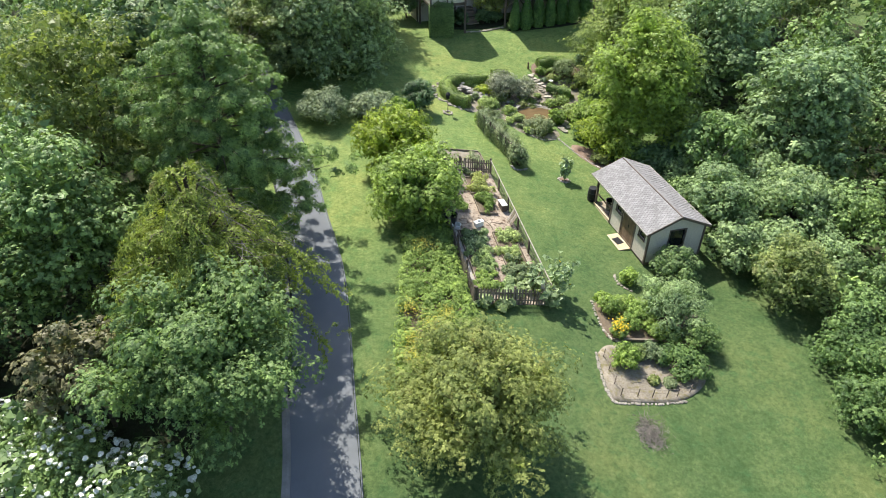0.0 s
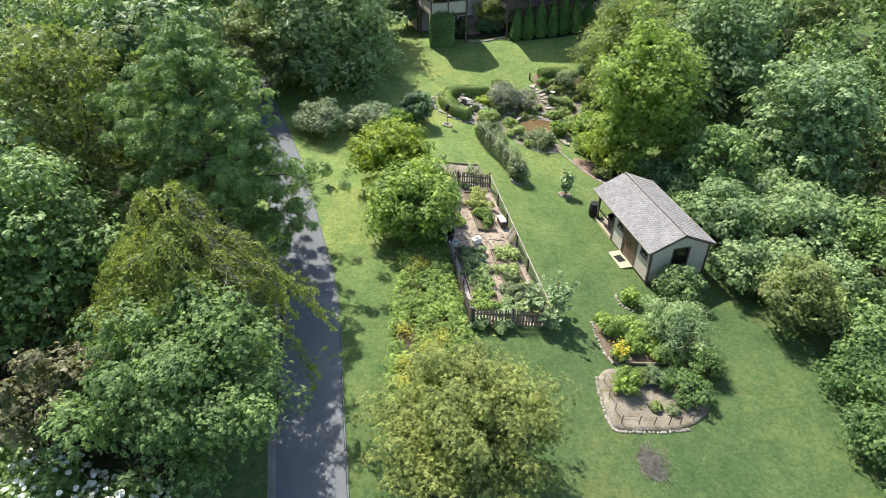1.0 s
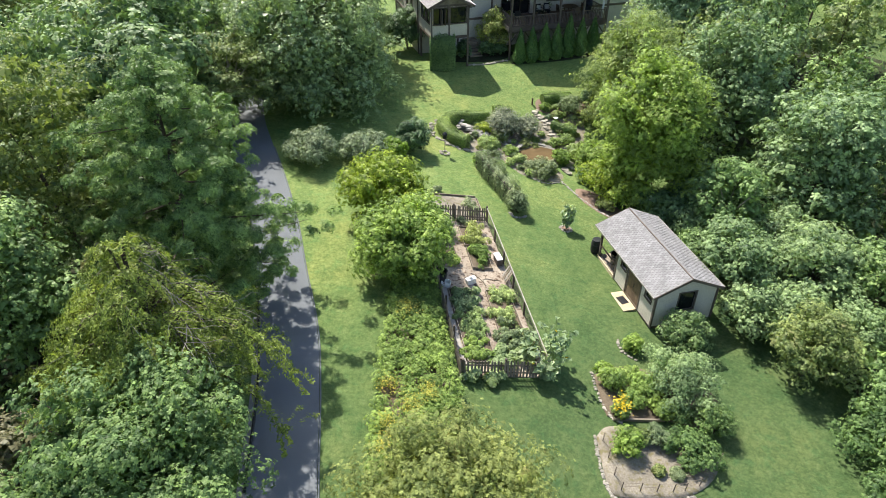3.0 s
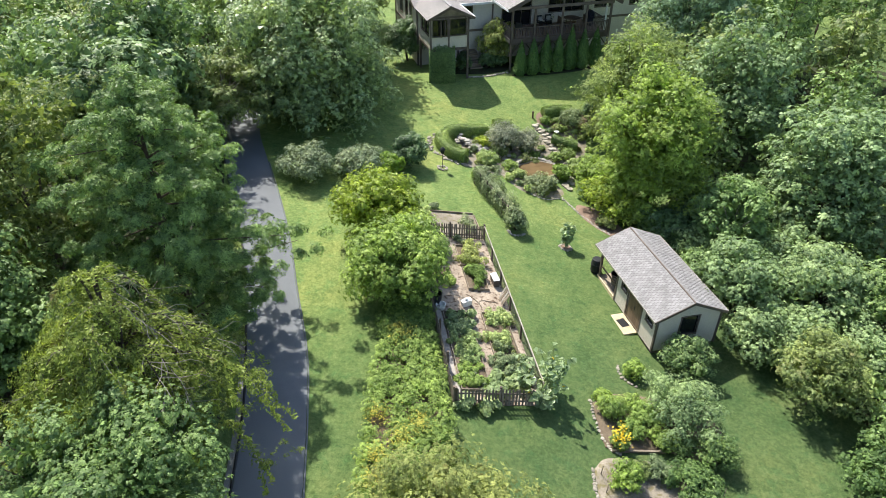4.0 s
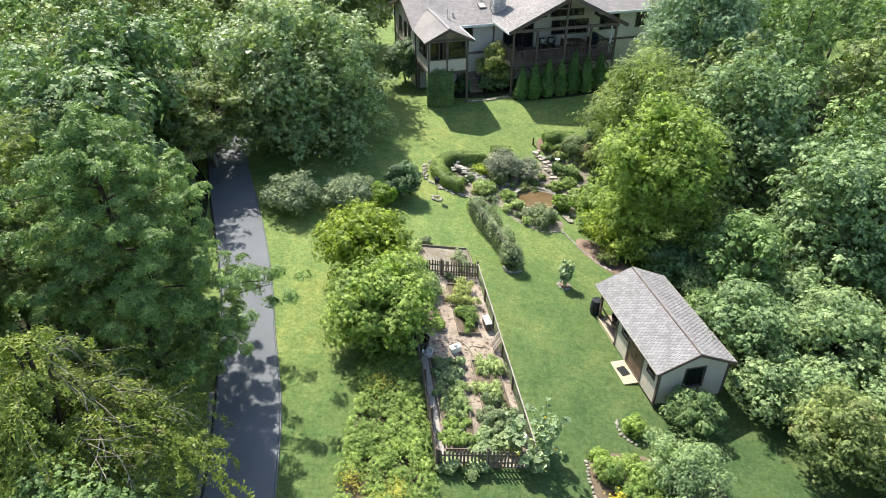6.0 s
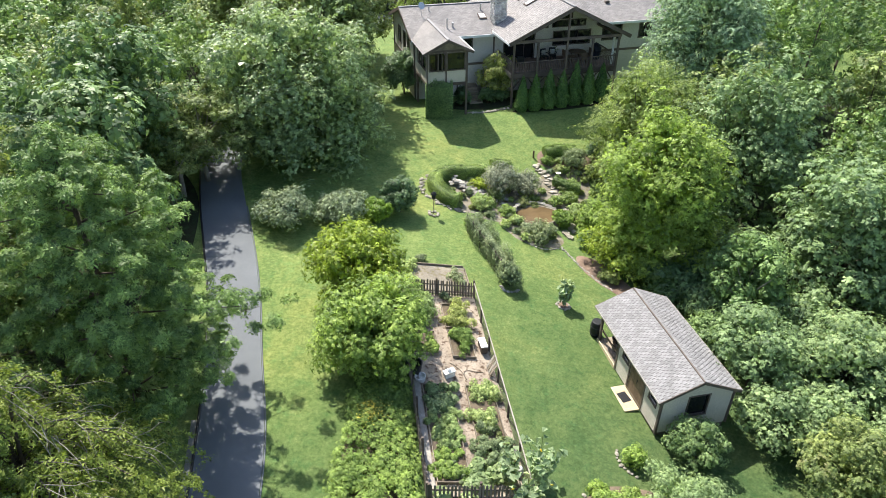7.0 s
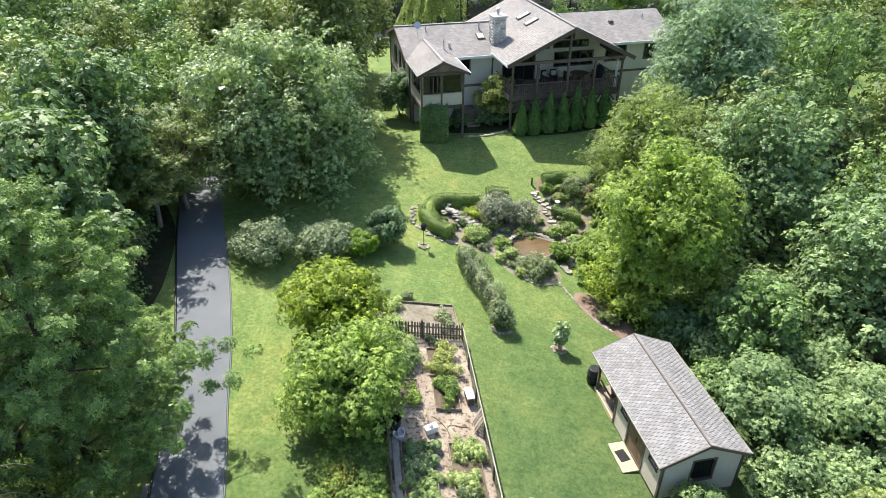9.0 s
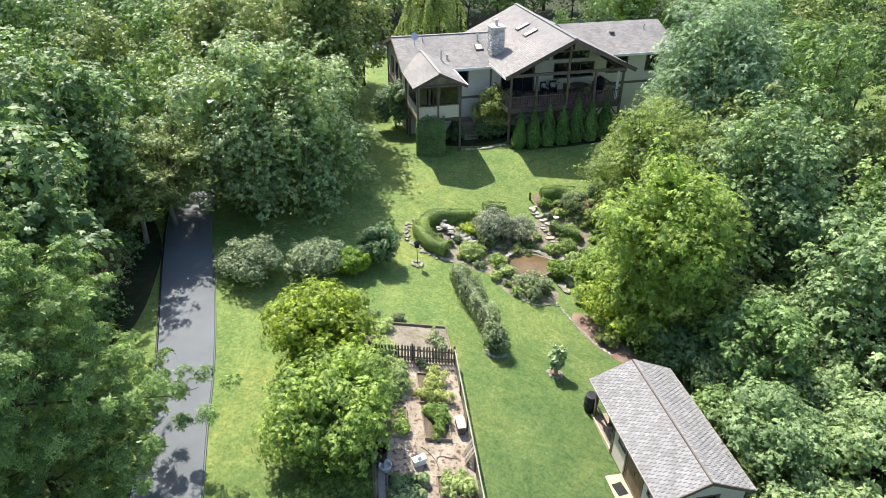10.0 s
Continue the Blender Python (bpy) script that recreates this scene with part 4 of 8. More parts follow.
near_kinds = [
    broad_tree("oak_tree", 4.0, 10.5, 0.4, OAK, 8000, 0.2, 0.13, 261, "dark green oak in the surrounding woods", masses=70, size=1.0, low=-0.7, dense=1.0, skirt=0.9, boughs=6),
    broad_tree("maple_tree", 3.8, 9.0, 0.4, MAPLE, 8000, 0.2, 0.13, 262, "leafy green maple in the surrounding woods", masses=66, size=1.0, low=-0.7, dense=1.0, skirt=0.9, boughs=6),
    broad_tree("ash_tree", 4.2, 8.4, 0.3, THICKET, 8000, 0.2, 0.12, 265, "spreading green ash in the surrounding woods", masses=70, size=1.0, low=-0.7, uneven=0.3, dense=1.0, skirt=0.9, boughs=6),
]
far_kinds = [
    broad_tree("oak_tree", 4.8, 11.5, 0.5, OAK, 2700, 0.46, 0.31, 161, "dark green oak in the distant woods", masses=60, size=1.25, low=-0.35, dense=1.0, skirt=0.9, boughs=3),
    broad_tree("maple_tree", 4.6, 10.0, 0.5, MAPLE, 2700, 0.46, 0.30, 162, "leafy green maple in the distant woods", masses=56, size=1.15, low=-0.35, dense=1.0, skirt=0.9, boughs=3),
    broad_tree("birch_tree", 4.0, 11.0, 0.5, OLIVE, 2500, 0.44, 0.28, 163, "olive-green birch in the distant woods", masses=56, size=1.0, low=-0.35, dense=1.0, skirt=0.9, boughs=3),
    pine_tree("pine_tree", 3.6, 13.5, 0.5, 170, 2, 164, "dark pine in the distant woods", length=0.7, width=0.4, cushion=0.85, boughs=6),
]
for k in kinds + near_kinds + far_kinds:
    k["group"] = "woodland trees"
taken = [(-7.8, 14.9, 3.4), (-8.7, 18.6, 3.6), (-9.5, 25.6, 4.2), (-15, 20.6, 3.2), (-19.3, 17.5, 3), (-16.2, 27.4, 3.6), (-15.4, 34, 3.6), (-14.1, 44.4, 3.4), (-17, 41.6, 3), (-8.7, 48, 6), (-11.6, 69.5, 3), (-18.6, 65.5, 3.4),
         (13.9, 42.6, 4), (14.9, 51.6, 3.4), (20.6, 60.5, 5), (20, 46.5, 4), (22.6, 38, 3.8), (17.2, 36.6, 2.2), (16.7, 32, 2.3), (20, 30.8, 2.5), (18.1, 24.9, 2), (20.2, 19.6, 2), (-2.5, 82.5, 4), (21, 98, 4), (-13.2, 59.5, 3), (-9.4, 64.5, 2.6), (-16.9, 46.0, 2.5), (-8.2, 74, 2.6)]


def drive_side(y):
    """The left edge of the drive at this distance."""
    return float(np.interp(y, [p[1] for p in drive_left], [p[0] for p in drive_left]))


def woodland(x, y):
    """Whether the woods reach this spot."""
    lane = drive_side(y)
    left = x < lane - (11.5 if y < 26 else 3.6) if y < 46 else x < (-20.0 if y < 84 else -24)
    left = left and not (x > -17.5 and y < 13.5)
    edge = 20.5 if y < 24 else 22 if y < 36 else 18.5 if y < 56 else 26.5 if y < 66 else 30
    right = x > edge and not (35 < x < 41 and 72 < y < 122)
    lane_y = 90.5 + 0.41 * x if x < 34 else 109 + 0.25 * (x - 30)
    back = y > lane_y + 6.5 and not (35 < x < 41 and y < 122)
    return (left and y < 150) or (right and y < lane_y - 4) or (back and -60 < x < 120)


rng = random.Random(5)
count = 0
for i in range(14000):
    y = rng.uniform(6, 112)
    half = 14 + y * 0.5
    x = rng.uniform(-half - 1, half + 5)
    if not woodland(x, y):
        continue
    near = 5.6 if y < 60 else 6.1
    if any((x - a) ** 2 + (y - b) ** 2 < (r + near * 0.42) ** 2 for a, b, r in taken):
        continue
    taken.append((x, y, near * 0.42))
    kit = near_kinds if y < 46 else kinds if y < 100 else far_kinds
    k = rng.choice([0, 1, 2]) if y < 46 else rng.choice([0, 1, 1, 2, 2, 3, 4, 4, 5] if y < 100 else [0, 0, 1, 1, 2, 3])
    s = rng.uniform(0.78, 1.12) if y < 100 else rng.uniform(0.85, 1.3)
    m = at(x, y, 0, rng.uniform(0, 360)) @ Matrix.Diagonal((s * rng.uniform(0.9, 1.1), s, s * rng.uniform(0.9, 1.12), 1))
    if kit[k].get("placed"):
        copy_thing(kit[k], m)
    else:
        kit[k].matrix_world = m
        kit[k]["placed"] = 1
    count += 1
    if count >= 400:
        break
for i in range(17):
    x = -22 + i * 4.6
    m = at(x + rng.uniform(-1, 1), 98.5 + 0.41 * x + rng.uniform(-1.2, 1.8), 0, rng.uniform(0, 360))
    copy_thing(near_kinds[i % 3], m @ Matrix.Scale(rng.uniform(0.8, 1.05), 4))
for i in range(8):
    x = 12 + i * 4.4
    copy_thing(near_kinds[(i + 1) % 3], at(x, 86.5 + 0.41 * x + rng.uniform(-0.8, 0.8), 0, rng.uniform(0, 360)) @ Matrix.Scale(rng.uniform(0.5, 0.72), 4))
put(weeping_tree("willow_tree", 4.6, 9.6, PALEWEEP, 380, 60, 0.24, 0.09, 67, "large pale weeping willow behind the house", (0.5, 0.95)), -2.5, 82.5)
put(broad_tree("ash_tree", 4.2, 8.2, 0.4, LIME, 9000, 0.30, 0.18, 68, "light green tree beside the lane", masses=56, size=1.0, low=-0.7), 21.0, 98.0)

# saplings and brambles that close the woods near the ground
for seed, n, test, label in ((71, 30000, lambda x, y: -34 < x < drive_side(y) - (3.2 if y < 22 else 1.7) and 8 < y < 80, "dense brambles and saplings under the woods beside the driveway"),
                             (72, 30000, lambda x, y: (19.6 if y < 26 else 17.4 if y < 56 else 25) < x < 36 and 10 < y < 72, "dense brambles and saplings under the woods beyond the lawn")):
    rng = np.random.default_rng(seed)
    C = []
    while len(C) < 620:
        x, y = rng.uniform(-34, 36), rng.uniform(8, 80)
        if test(x, y):
            C.append((x, y, ground_z(x, y) + rng.uniform(0.3, 2.4)))
    C = np.array(C)
    # left undergrowth gets the darker leaf, its shade being put into the colour
    tagged(solid("undergrowth", *clump_leaves(rng, C, rng.uniform(0.6, 1.1, len(C)), n, 0.27, 0.17), MAPLE if seed == 72 else OAK), label, "undergrowth", kind="stuff")


# ---- the house ----
HOUSE = pose(1.64, 58.28, 2.85, 0, 0, 18)
house = thing("house", HOUSE, "cream single-storey house with brown trim and a covered deck", "house")
GROUND = -0.35


def wall_with_holes(axis_name, at_, thick, a0, a1, z0, z1, holes):
    """A wall along u or v, made of pieces round its openings (each a0, a1, z0, z1)."""
    bm = bmesh.new()
    xs = sorted({a0, a1, *[h[0] for h in holes], *[h[1] for h in holes]})
    zs = sorted({z0, z1, *[h[2] for h in holes], *[h[3] for h in holes]})
    for xa, xb in zip(xs, xs[1:]):
        for za, zb in zip(zs, zs[1:]):
            cx, cz = (xa + xb) / 2, (za + zb) / 2
            if any(h[0] < cx < h[1] and h[2] < cz < h[3] for h in holes):
                continue
            if axis_name == "u":
                add_box(bm, xa, xb, at_, at_ + thick, za, zb)
            else:
                add_box(bm, at_, at_ + thick, xa, xb, za, zb)
    bmesh.ops.remove_doubles(bm, verts=bm.verts, dist=0.0005)
    return bm


def window(parent, axis_name, at_, a0, a1, z0, z1, cols=1, rows=1, frame_mat=None, sign=-1, name="window"):
    """Frame, mullions and panes in an opening; sign says to which side it faces."""
    fm = frame_mat or DARKWOOD
    f, m = 0.07, 0.045
    bm = bmesh.new()

    def piece(b, p0, p1, q0, q1, d0, d1):
        if axis_name == "u":
            add_box(b, p0, p1, at_ + d0 * -sign, at_ + d1 * -sign, q0, q1)
        else:
            add_box(b, at_ + d0 * -sign, at_ + d1 * -sign, p0, p1, q0, q1)
    piece(bm, a0 - f, a1 + f, z1, z1 + f, -0.04, 0.14)
    piece(bm, a0 - f, a1 + f, z0 - f, z0, -0.06, 0.14)
    piece(bm, a0 - f, a0, z0, z1, -0.04, 0.14)
    piece(bm, a1, a1 + f, z0, z1, -0.04, 0.14)
    for i in range(1, cols):
        x = a0 + (a1 - a0) * i / cols
        piece(bm, x - m / 2, x + m / 2, z0, z1, -0.02, 0.1)
    win = part(name, bm, fm, parent, "brown timber window frame")
    for i in range(cols):
        for j in range(rows):
            b = bmesh.new()
            piece(b, a0 + (a1 - a0) * i / cols + 0.02, a0 + (a1 - a0) * (i + 1) / cols - 0.02, z0 + (z1 - z0) * j / rows + 0.01, z0 + (z1 - z0) * (j + 1) / rows - 0.01, 0.05, 0.075)
            part("pane", b, GLASS, win, "dark reflecting glass pane")
    return win


def roof_slab(name, corners, thick, mat, parent, label="", uv_along=None):
    """A roof plane of four corners, eave first (two), then ridge (two), with its thickness and a tab layout measured in metres."""
    P = [Vector(c) for c in corners]
    n = (P[1] - P[0]).cross(P[3] - P[0]).normalized()
    if n.z < 0:
        n = -n
    bm = bmesh.new()
    top = [bm.verts.new(p) for p in P]
    low = [bm.verts.new(p - n * thick) for p in P]
    bm.faces.new(top)
    bm.faces.new(low[::-1])
    for i in range(4):
        bm.faces.new((top[i], low[i], low[(i + 1) % 4], top[(i + 1) % 4]))
    uv = bm.loops.layers.uv.new("tabs")
    e = (P[1] - P[0]).normalized()
    s = n.cross(e)
    for f in bm.faces:
        for l in f.loops:
            d = l.vert.co - P[0]
            l[uv].uv = (d.dot(e), d.dot(s))
    return part(name, bm, mat, parent, label)


EAVE, RIDGE_V, RIDGE_H = 5.15, 8.45, 6.68
# left range
part("wall", wall_with_holes("u", 4.2, 0.2, -2.9, 4.2, GROUND, EAVE + 0.05, [(1.35, 2.05, 3.75, 4.75)]), STUCCO, house, "cream stucco front wall")
part("wall", wall_with_holes("v", -2.9, 0.2, 4.4, 12.6, GROUND, EAVE + 0.05, [(6.0, 6.8, 3.3, 4.7), (7.6, 8.4, 3.3, 4.7), (9.6, 10.5, 3.3, 4.7)]), STUCCO, house, "cream stucco end wall")
part("wall", box(-2.7, 20.3, 12.4, 12.6, GROUND, EAVE + 0.05), STUCCO, house, "cream stucco rear wall")
bm = bmesh.new()
a = [bm.verts.new(p) for p in ((-2.9, 4.3, EAVE), (-2.9, 12.6, EAVE), (-2.9, RIDGE_V, RIDGE_H - 0.12))]
b = [bm.verts.new(v.co + Vector((0.2, 0, 0))) for v in a]
bm.faces.new(a), bm.faces.new(b[::-1])
for i in range(3):
    bm.faces.new((a[i], b[i], b[(i + 1) % 3], a[(i + 1) % 3]))
part("gable", bm, STUCCO, house)
roof_slab("roof", [(-3.25, 3.75, EAVE), (4.3, 3.75, EAVE), (6.4, RIDGE_V, RIDGE_H), (-3.25, RIDGE_V, RIDGE_H)], 0.14, ROOFING, house, "grey-brown asphalt shingle roof plane")
roof_slab("roof", [(8.0, 13.15, EAVE), (-3.25, 13.15, EAVE), (-3.25, RIDGE_V, RIDGE_H), (8.0, RIDGE_V, RIDGE_H)], 0.14, ROOFING, house, "grey-brown asphalt shingle roof plane")
part("fascia", box(-3.28, 3.95, 3.70, 3.75, EAVE - 0.2, EAVE + 0.0), WHITE, house, "pale gutter board")
part("barge_board", bar((-3.28, 3.7, EAVE - 0.1), (-3.28, RIDGE_V, RIDGE_H - 0.1), 0.05, 0.24), DARKWOOD, house)
part("barge_board", bar((-3.28, 13.2, EAVE - 0.1), (-3.28, RIDGE_V, RIDGE_H - 0.1), 0.05, 0.24), DARKWOOD, house)
part("ridge_cap", bar((-3.25, RIDGE_V, RIDGE_H + 0.02), (5.8, RIDGE_V, RIDGE_H + 0.02), 0.24, 0.05), SHINGLE, house)
window(house, "u", 4.2, 1.35, 2.05, 3.75, 4.75)
for v0, v1 in ((6.0, 6.8), (7.6, 8.4), (9.6, 10.5)):
    window(house, "v", -2.9, v0, v1, 3.3, 4.7)
part("trim_board", box(-2.95, 4.1, 4.165, 4.197, 2.58, 2.78), DARKWOOD, house)
part("trim_board", box(-2.96, -2.93, 4.2, 12.6, 2.58, 2.78), DARKWOOD, house)
for u in (0.75, 3.9):
    part("trim_board", box(u, u + 0.14, 4.16, 4.196, GROUND, EAVE), DARKWOOD, house)
part("corner_board", box(-2.97, -2.83, 4.1, 4.196, GROUND, EAVE), DARKWOOD, house)
part("corner_board", box(-2.97, -2.83, 12.55, 12.66, GROUND, EAVE), DARKWOOD, house)

# right range
part("wall", wall_with_holes("u", 5.0, 0.2, 13.4, 20.3, GROUND, EAVE + 0.2, [(14.4, 16.2, 3.65, 4.85), (18.0, 19.2, 3.65, 4.85)]), STUCCO, house, "cream stucco front wall")
part("wall", box(20.1, 20.3, 5.2, 12.4, GROUND, EAVE + 0.05), STUCCO, house, "cream stucco end wall")
bm = bmesh.new()
a = [bm.verts.new(p) for p in ((20.1, 5.0, EAVE), (20.1, 12.6, EAVE), (20.1, 8.8, RIDGE_H + 0.1))]
b = [bm.verts.new(v.co + Vector((0.2, 0, 0))) for v in a]
bm.faces.new(a), bm.faces.new(b[::-1])
for i in range(3):
    bm.faces.new((a[i], b[i], b[(i + 1) % 3], a[(i + 1) % 3]))
part("gable", bm, STUCCO, house)
roof_slab("roof", [(13.4, 4.55, EAVE + 0.1), (20.75, 4.55, EAVE + 0.1), (20.75, 8.8, RIDGE_H + 0.25), (11.2, 8.8, RIDGE_H + 0.25)], 0.14, ROOFING, house, "grey-brown asphalt shingle roof plane")
roof_slab("roof", [(20.75, 13.15, EAVE + 0.1), (11.0, 13.15, EAVE + 0.1), (11.0, 8.8, RIDGE_H + 0.25), (20.75, 8.8, RIDGE_H + 0.25)], 0.14, ROOFING, house, "grey-brown asphalt shingle roof plane")
part("fascia", box(13.9, 20.75, 4.50, 4.55, EAVE - 0.1, EAVE + 0.1), WHITE, house, "pale gutter board")
window(house, "u", 5.0, 14.4, 16.2, 3.65, 4.85, 2)
window(house, "u", 5.0, 18.0, 19.2, 3.65, 4.85, 2)
part("trim_board", box(13.45, 20.3, 4.965, 4.997, 2.58, 2.78), DARKWOOD, house)

# great room with its gable roof over the deck
APEX_U, APEX_H, LEFT_U, RIGHT_U, LOW_H = 9.0, 7.86, 3.75, 14.2, 5.40
FRONT_V, BACK_V = -0.15, 13.3
roof_slab("roof", [(LEFT_U, BACK_V, LOW_H), (LEFT_U, FRONT_V, LOW_H), (APEX_U, FRONT_V, APEX_H), (APEX_U, BACK_V, APEX_H)], 0.16, ROOFING, house, "grey-brown asphalt shingle roof plane")
roof_slab("roof", [(RIGHT_U, FRONT_V, LOW_H), (RIGHT_U, BACK_V, LOW_H), (APEX_U, BACK_V, APEX_H), (APEX_U, FRONT_V, APEX_H)], 0.16, ROOFING, house, "grey-brown asphalt shingle roof plane")
part("ridge_cap", bar((APEX_U, FRONT_V, APEX_H + 0.03), (APEX_U, BACK_V, APEX_H + 0.03), 0.26, 0.05), SHINGLE, house)
part("barge_board", bar((LEFT_U, FRONT_V - 0.03, LOW_H - 0.12), (APEX_U, FRONT_V - 0.03, APEX_H - 0.12), 0.05, 0.30), DARKWOOD, house)
part("barge_board", bar((RIGHT_U, FRONT_V - 0.03, LOW_H - 0.12), (APEX_U, FRONT_V - 0.03, APEX_H - 0.12), 0.05, 0.30), DARKWOOD, house)
part("fascia", box(LEFT_U - 0.05, LEFT_U, FRONT_V, 4.0, LOW_H - 0.2, LOW_H - 0.02), WHITE, house, "pale gutter board")
FLOOR = 2.78
door_hole, wide_hole = (4.9, 7.6, FLOOR + 0.02, 4.85), (9.35, 12.75, 3.75, 4.85)
part("wall", wall_with_holes("u", 4.2, 0.2, 4.2, 13.4, GROUND, 5.2, [door_hole, wide_hole]), STUCCO, house, "cream stucco wall behind the deck")
part("wall", box(4.2, 4.4, 4.4, 12.4, GROUND, 5.35), STUCCO, house)
part("wall", box(13.2, 13.4, 4.4, 12.4, GROUND, 5.35), STUCCO, house)
slope = (APEX_H - LOW_H) / (APEX_U - LEFT_U)


def roof_under(u):
    return APEX_H - 0.22 - slope * abs(u - APEX_U)


def gable_panel(u0, u1, z0, depth0, depth1, inset=0.0):
    """An upright panel under the gable slope from u0 to u1."""
    bm = bmesh.new()
    us = [u0, u1] if not u0 < APEX_U < u1 else [u0, APEX_U, u1]
    ring = [(u0, z0), (u1, z0)] + [(u, max(z0 + 0.02, roof_under(u) - inset)) for u in reversed(us)]
    a = [bm.verts.new((u, depth0, z)) for u, z in ring]
    b = [bm.verts.new((u, depth1, z)) for u, z in ring]
    bm.faces.new(a), bm.faces.new(b[::-1])
    for i in range(len(a)):
        j = (i + 1) % len(a)
        bm.faces.new((a[i], b[i], b[j], a[j]))
    return bm


part("gable", gable_panel(4.25, 13.4, 5.2, 4.24, 4.4), STUCCO, house, "cream gable wall with tall windows")
for u0, u1, z0, z1 in ((5.6, 7.5, 5.28, 9), (7.75, 8.75, 5.28, 6.2), (9.2, 12.2, 5.28, 5.75), (7.75, 8.75, 6.35, 9), (9.2, 10.9, 5.95, 9)):
    bm = gable_panel(u0 - 0.07, u1 + 0.07, z0 - 0.07, 4.19, 4.236, 0.12) if z1 > 8 else box(u0 - 0.07, u1 + 0.07, 4.19, 4.236, z0 - 0.07, z1 + 0.07)
    win = part("window", bm, DARKWOOD, house, "brown window frame under the gable")
    bm = gable_panel(u0, u1, z0, 4.178, 4.186, 0.24) if z1 > 8 else box(u0, u1, 4.178, 4.186, z0, z1)
    part("pane", bm, GLASS, win, "dark reflecting glass pane")
window(house, "u", 4.2, *wide_hole[:2], *wide_hole[2:], 3)
window(house, "u", 4.2, *door_hole[:2], *door_hole[2:], 3, name="sliding_door")

# deck
deck_front, deck_l, deck_r = 0.35, 4.25, 13.45
deck = part("deck", box(deck_l, deck_r, deck_front + 0.05, 4.15, FLOOR - 0.3, FLOOR - 0.04), DARKWOOD, house, "dark stained timber deck on posts")
for i in range(26):
    v = deck_front + 0.05 + i * 0.1445
    part("deck_board", box(deck_l, deck_r, v, v + 0.138, FLOOR - 0.036, FLOOR), DECKWOOD, deck)
part("rim_board", box(deck_l - 0.05, deck_r + 0.05, deck_front - 0.02, deck_front + 0.046, FLOOR - 0.34, FLOOR + 0.01), DARKWOOD, deck)
part("rim_board", box(deck_l - 0.05, deck_l - 0.004, deck_front + 0.05, 4.15, FLOOR - 0.34, FLOOR + 0.01), GREYWOOD, deck, "pale weathered side board")
posts = (4.32, 6.35, 8.85, 11.1, 13.4)
for i, u in enumerate(posts):
    top = roof_under(u) - 0.02 if i == 2 else 5.2
    part("post", box(u - 0.075, u + 0.075, deck_front - 0.17, deck_front - 0.024, GROUND, top), DARKWOOD, house)
part("beam", box(4.15, 13.6, deck_front - 0.16, deck_front + 0.0, 5.2, 5.42), DARKWOOD, house)
part("beam", box(deck_l, deck_r, deck_front + 0.2, deck_front + 0.34, FLOOR - 0.52, FLOOR - 0.304), DARKWOOD, house)
for u in (4.4, 13.35):
    part("beam", box(u - 0.07, u + 0.07, deck_front, 4.18, 5.2, 5.38), DARKWOOD, house)
for i, u in enumerate(posts):
    for s in (-1, 1):
        if 4.2 < u + s * 0.75 < 13.5:
            part("brace", bar((u, deck_front - 0.09, 1.5), (u + s * 0.75, deck_front - 0.09, FLOOR - 0.36), 0.09, 0.09), DARKWOOD, house)
for u0, u1 in zip(posts, posts[1:]):
    rail = part("rail", box(u0 + 0.076, u1 - 0.076, deck_front - 0.13, deck_front - 0.06, FLOOR + 0.90, FLOOR + 0.96), DARKWOOD, house)
    part("bottom_rail", box(u0 + 0.076, u1 - 0.076, deck_front - 0.12, deck_front - 0.07, FLOOR + 0.10, FLOOR + 0.15), DARKWOOD, rail)
    n = int((u1 - u0) / 0.14)
    for k in range(1, n):
        u = u0 + (u1 - u0) * k / n
        part("baluster", box(u - 0.018, u + 0.018, deck_front - 0.113, deck_front - 0.077, FLOOR + 0.15, FLOOR + 0.90), DARKWOOD, rail)
for u in (4.32, 13.4):
    rail = part("rail", box(u - 0.035, u + 0.035, deck_front + 0.0, 4.15, FLOOR + 0.90, FLOOR + 0.96), DARKWOOD, house)
    for k in range(1, 27):
        v = deck_front + 3.8 * k / 27
        part("baluster", box(u - 0.018, u + 0.018, v - 0.018, v + 0.018, FLOOR, FLOOR + 0.90), DARKWOOD, rail)
part("downspout", tube([(13.25, 0.75, 5.15), (13.25, 0.75, 2.8)], 0.09, 0.09, 8), WHITE, house, "white downspout at the deck corner")

# bay with windows, standing on posts
bay = part("bay", wall_with_holes("u", 0.0, 0.14, -2.87, 0.34, FLOOR - 0.12, 5.05, [(-2.65, -1.45, 3.68, 4.95), (-1.2, 0.16, 3.68, 4.95)]), SIDING, house, "glazed bay room on brown posts")
part("side_wall", wall_with_holes("v", -2.87, 0.14, 0.14, 4.2, FLOOR - 0.12, 5.05, [(0.4, 1.5, 3.68, 4.95), (1.75, 2.9, 3.68, 4.95)]), SIDING, bay)
part("side_wall", wall_with_holes("v", 0.2, 0.14, 0.14, 4.2, FLOOR - 0.12, 5.05, [(0.4, 1.6, 3.68, 4.95)]), SIDING, bay)
part("floor_slab", box(-2.87, 0.34, 0.14, 4.2, FLOOR - 0.3, FLOOR - 0.124), DARKWOOD, bay)
window(bay, "u", 0.0, -2.65, -1.45, 3.68, 4.95, 2)
window(bay, "u", 0.0, -1.2, 0.16, 3.68, 4.95, 1)
window(bay, "v", -2.87, 0.4, 1.5, 3.68, 4.95)
window(bay, "v", -2.87, 1.75, 2.9, 3.68, 4.95)
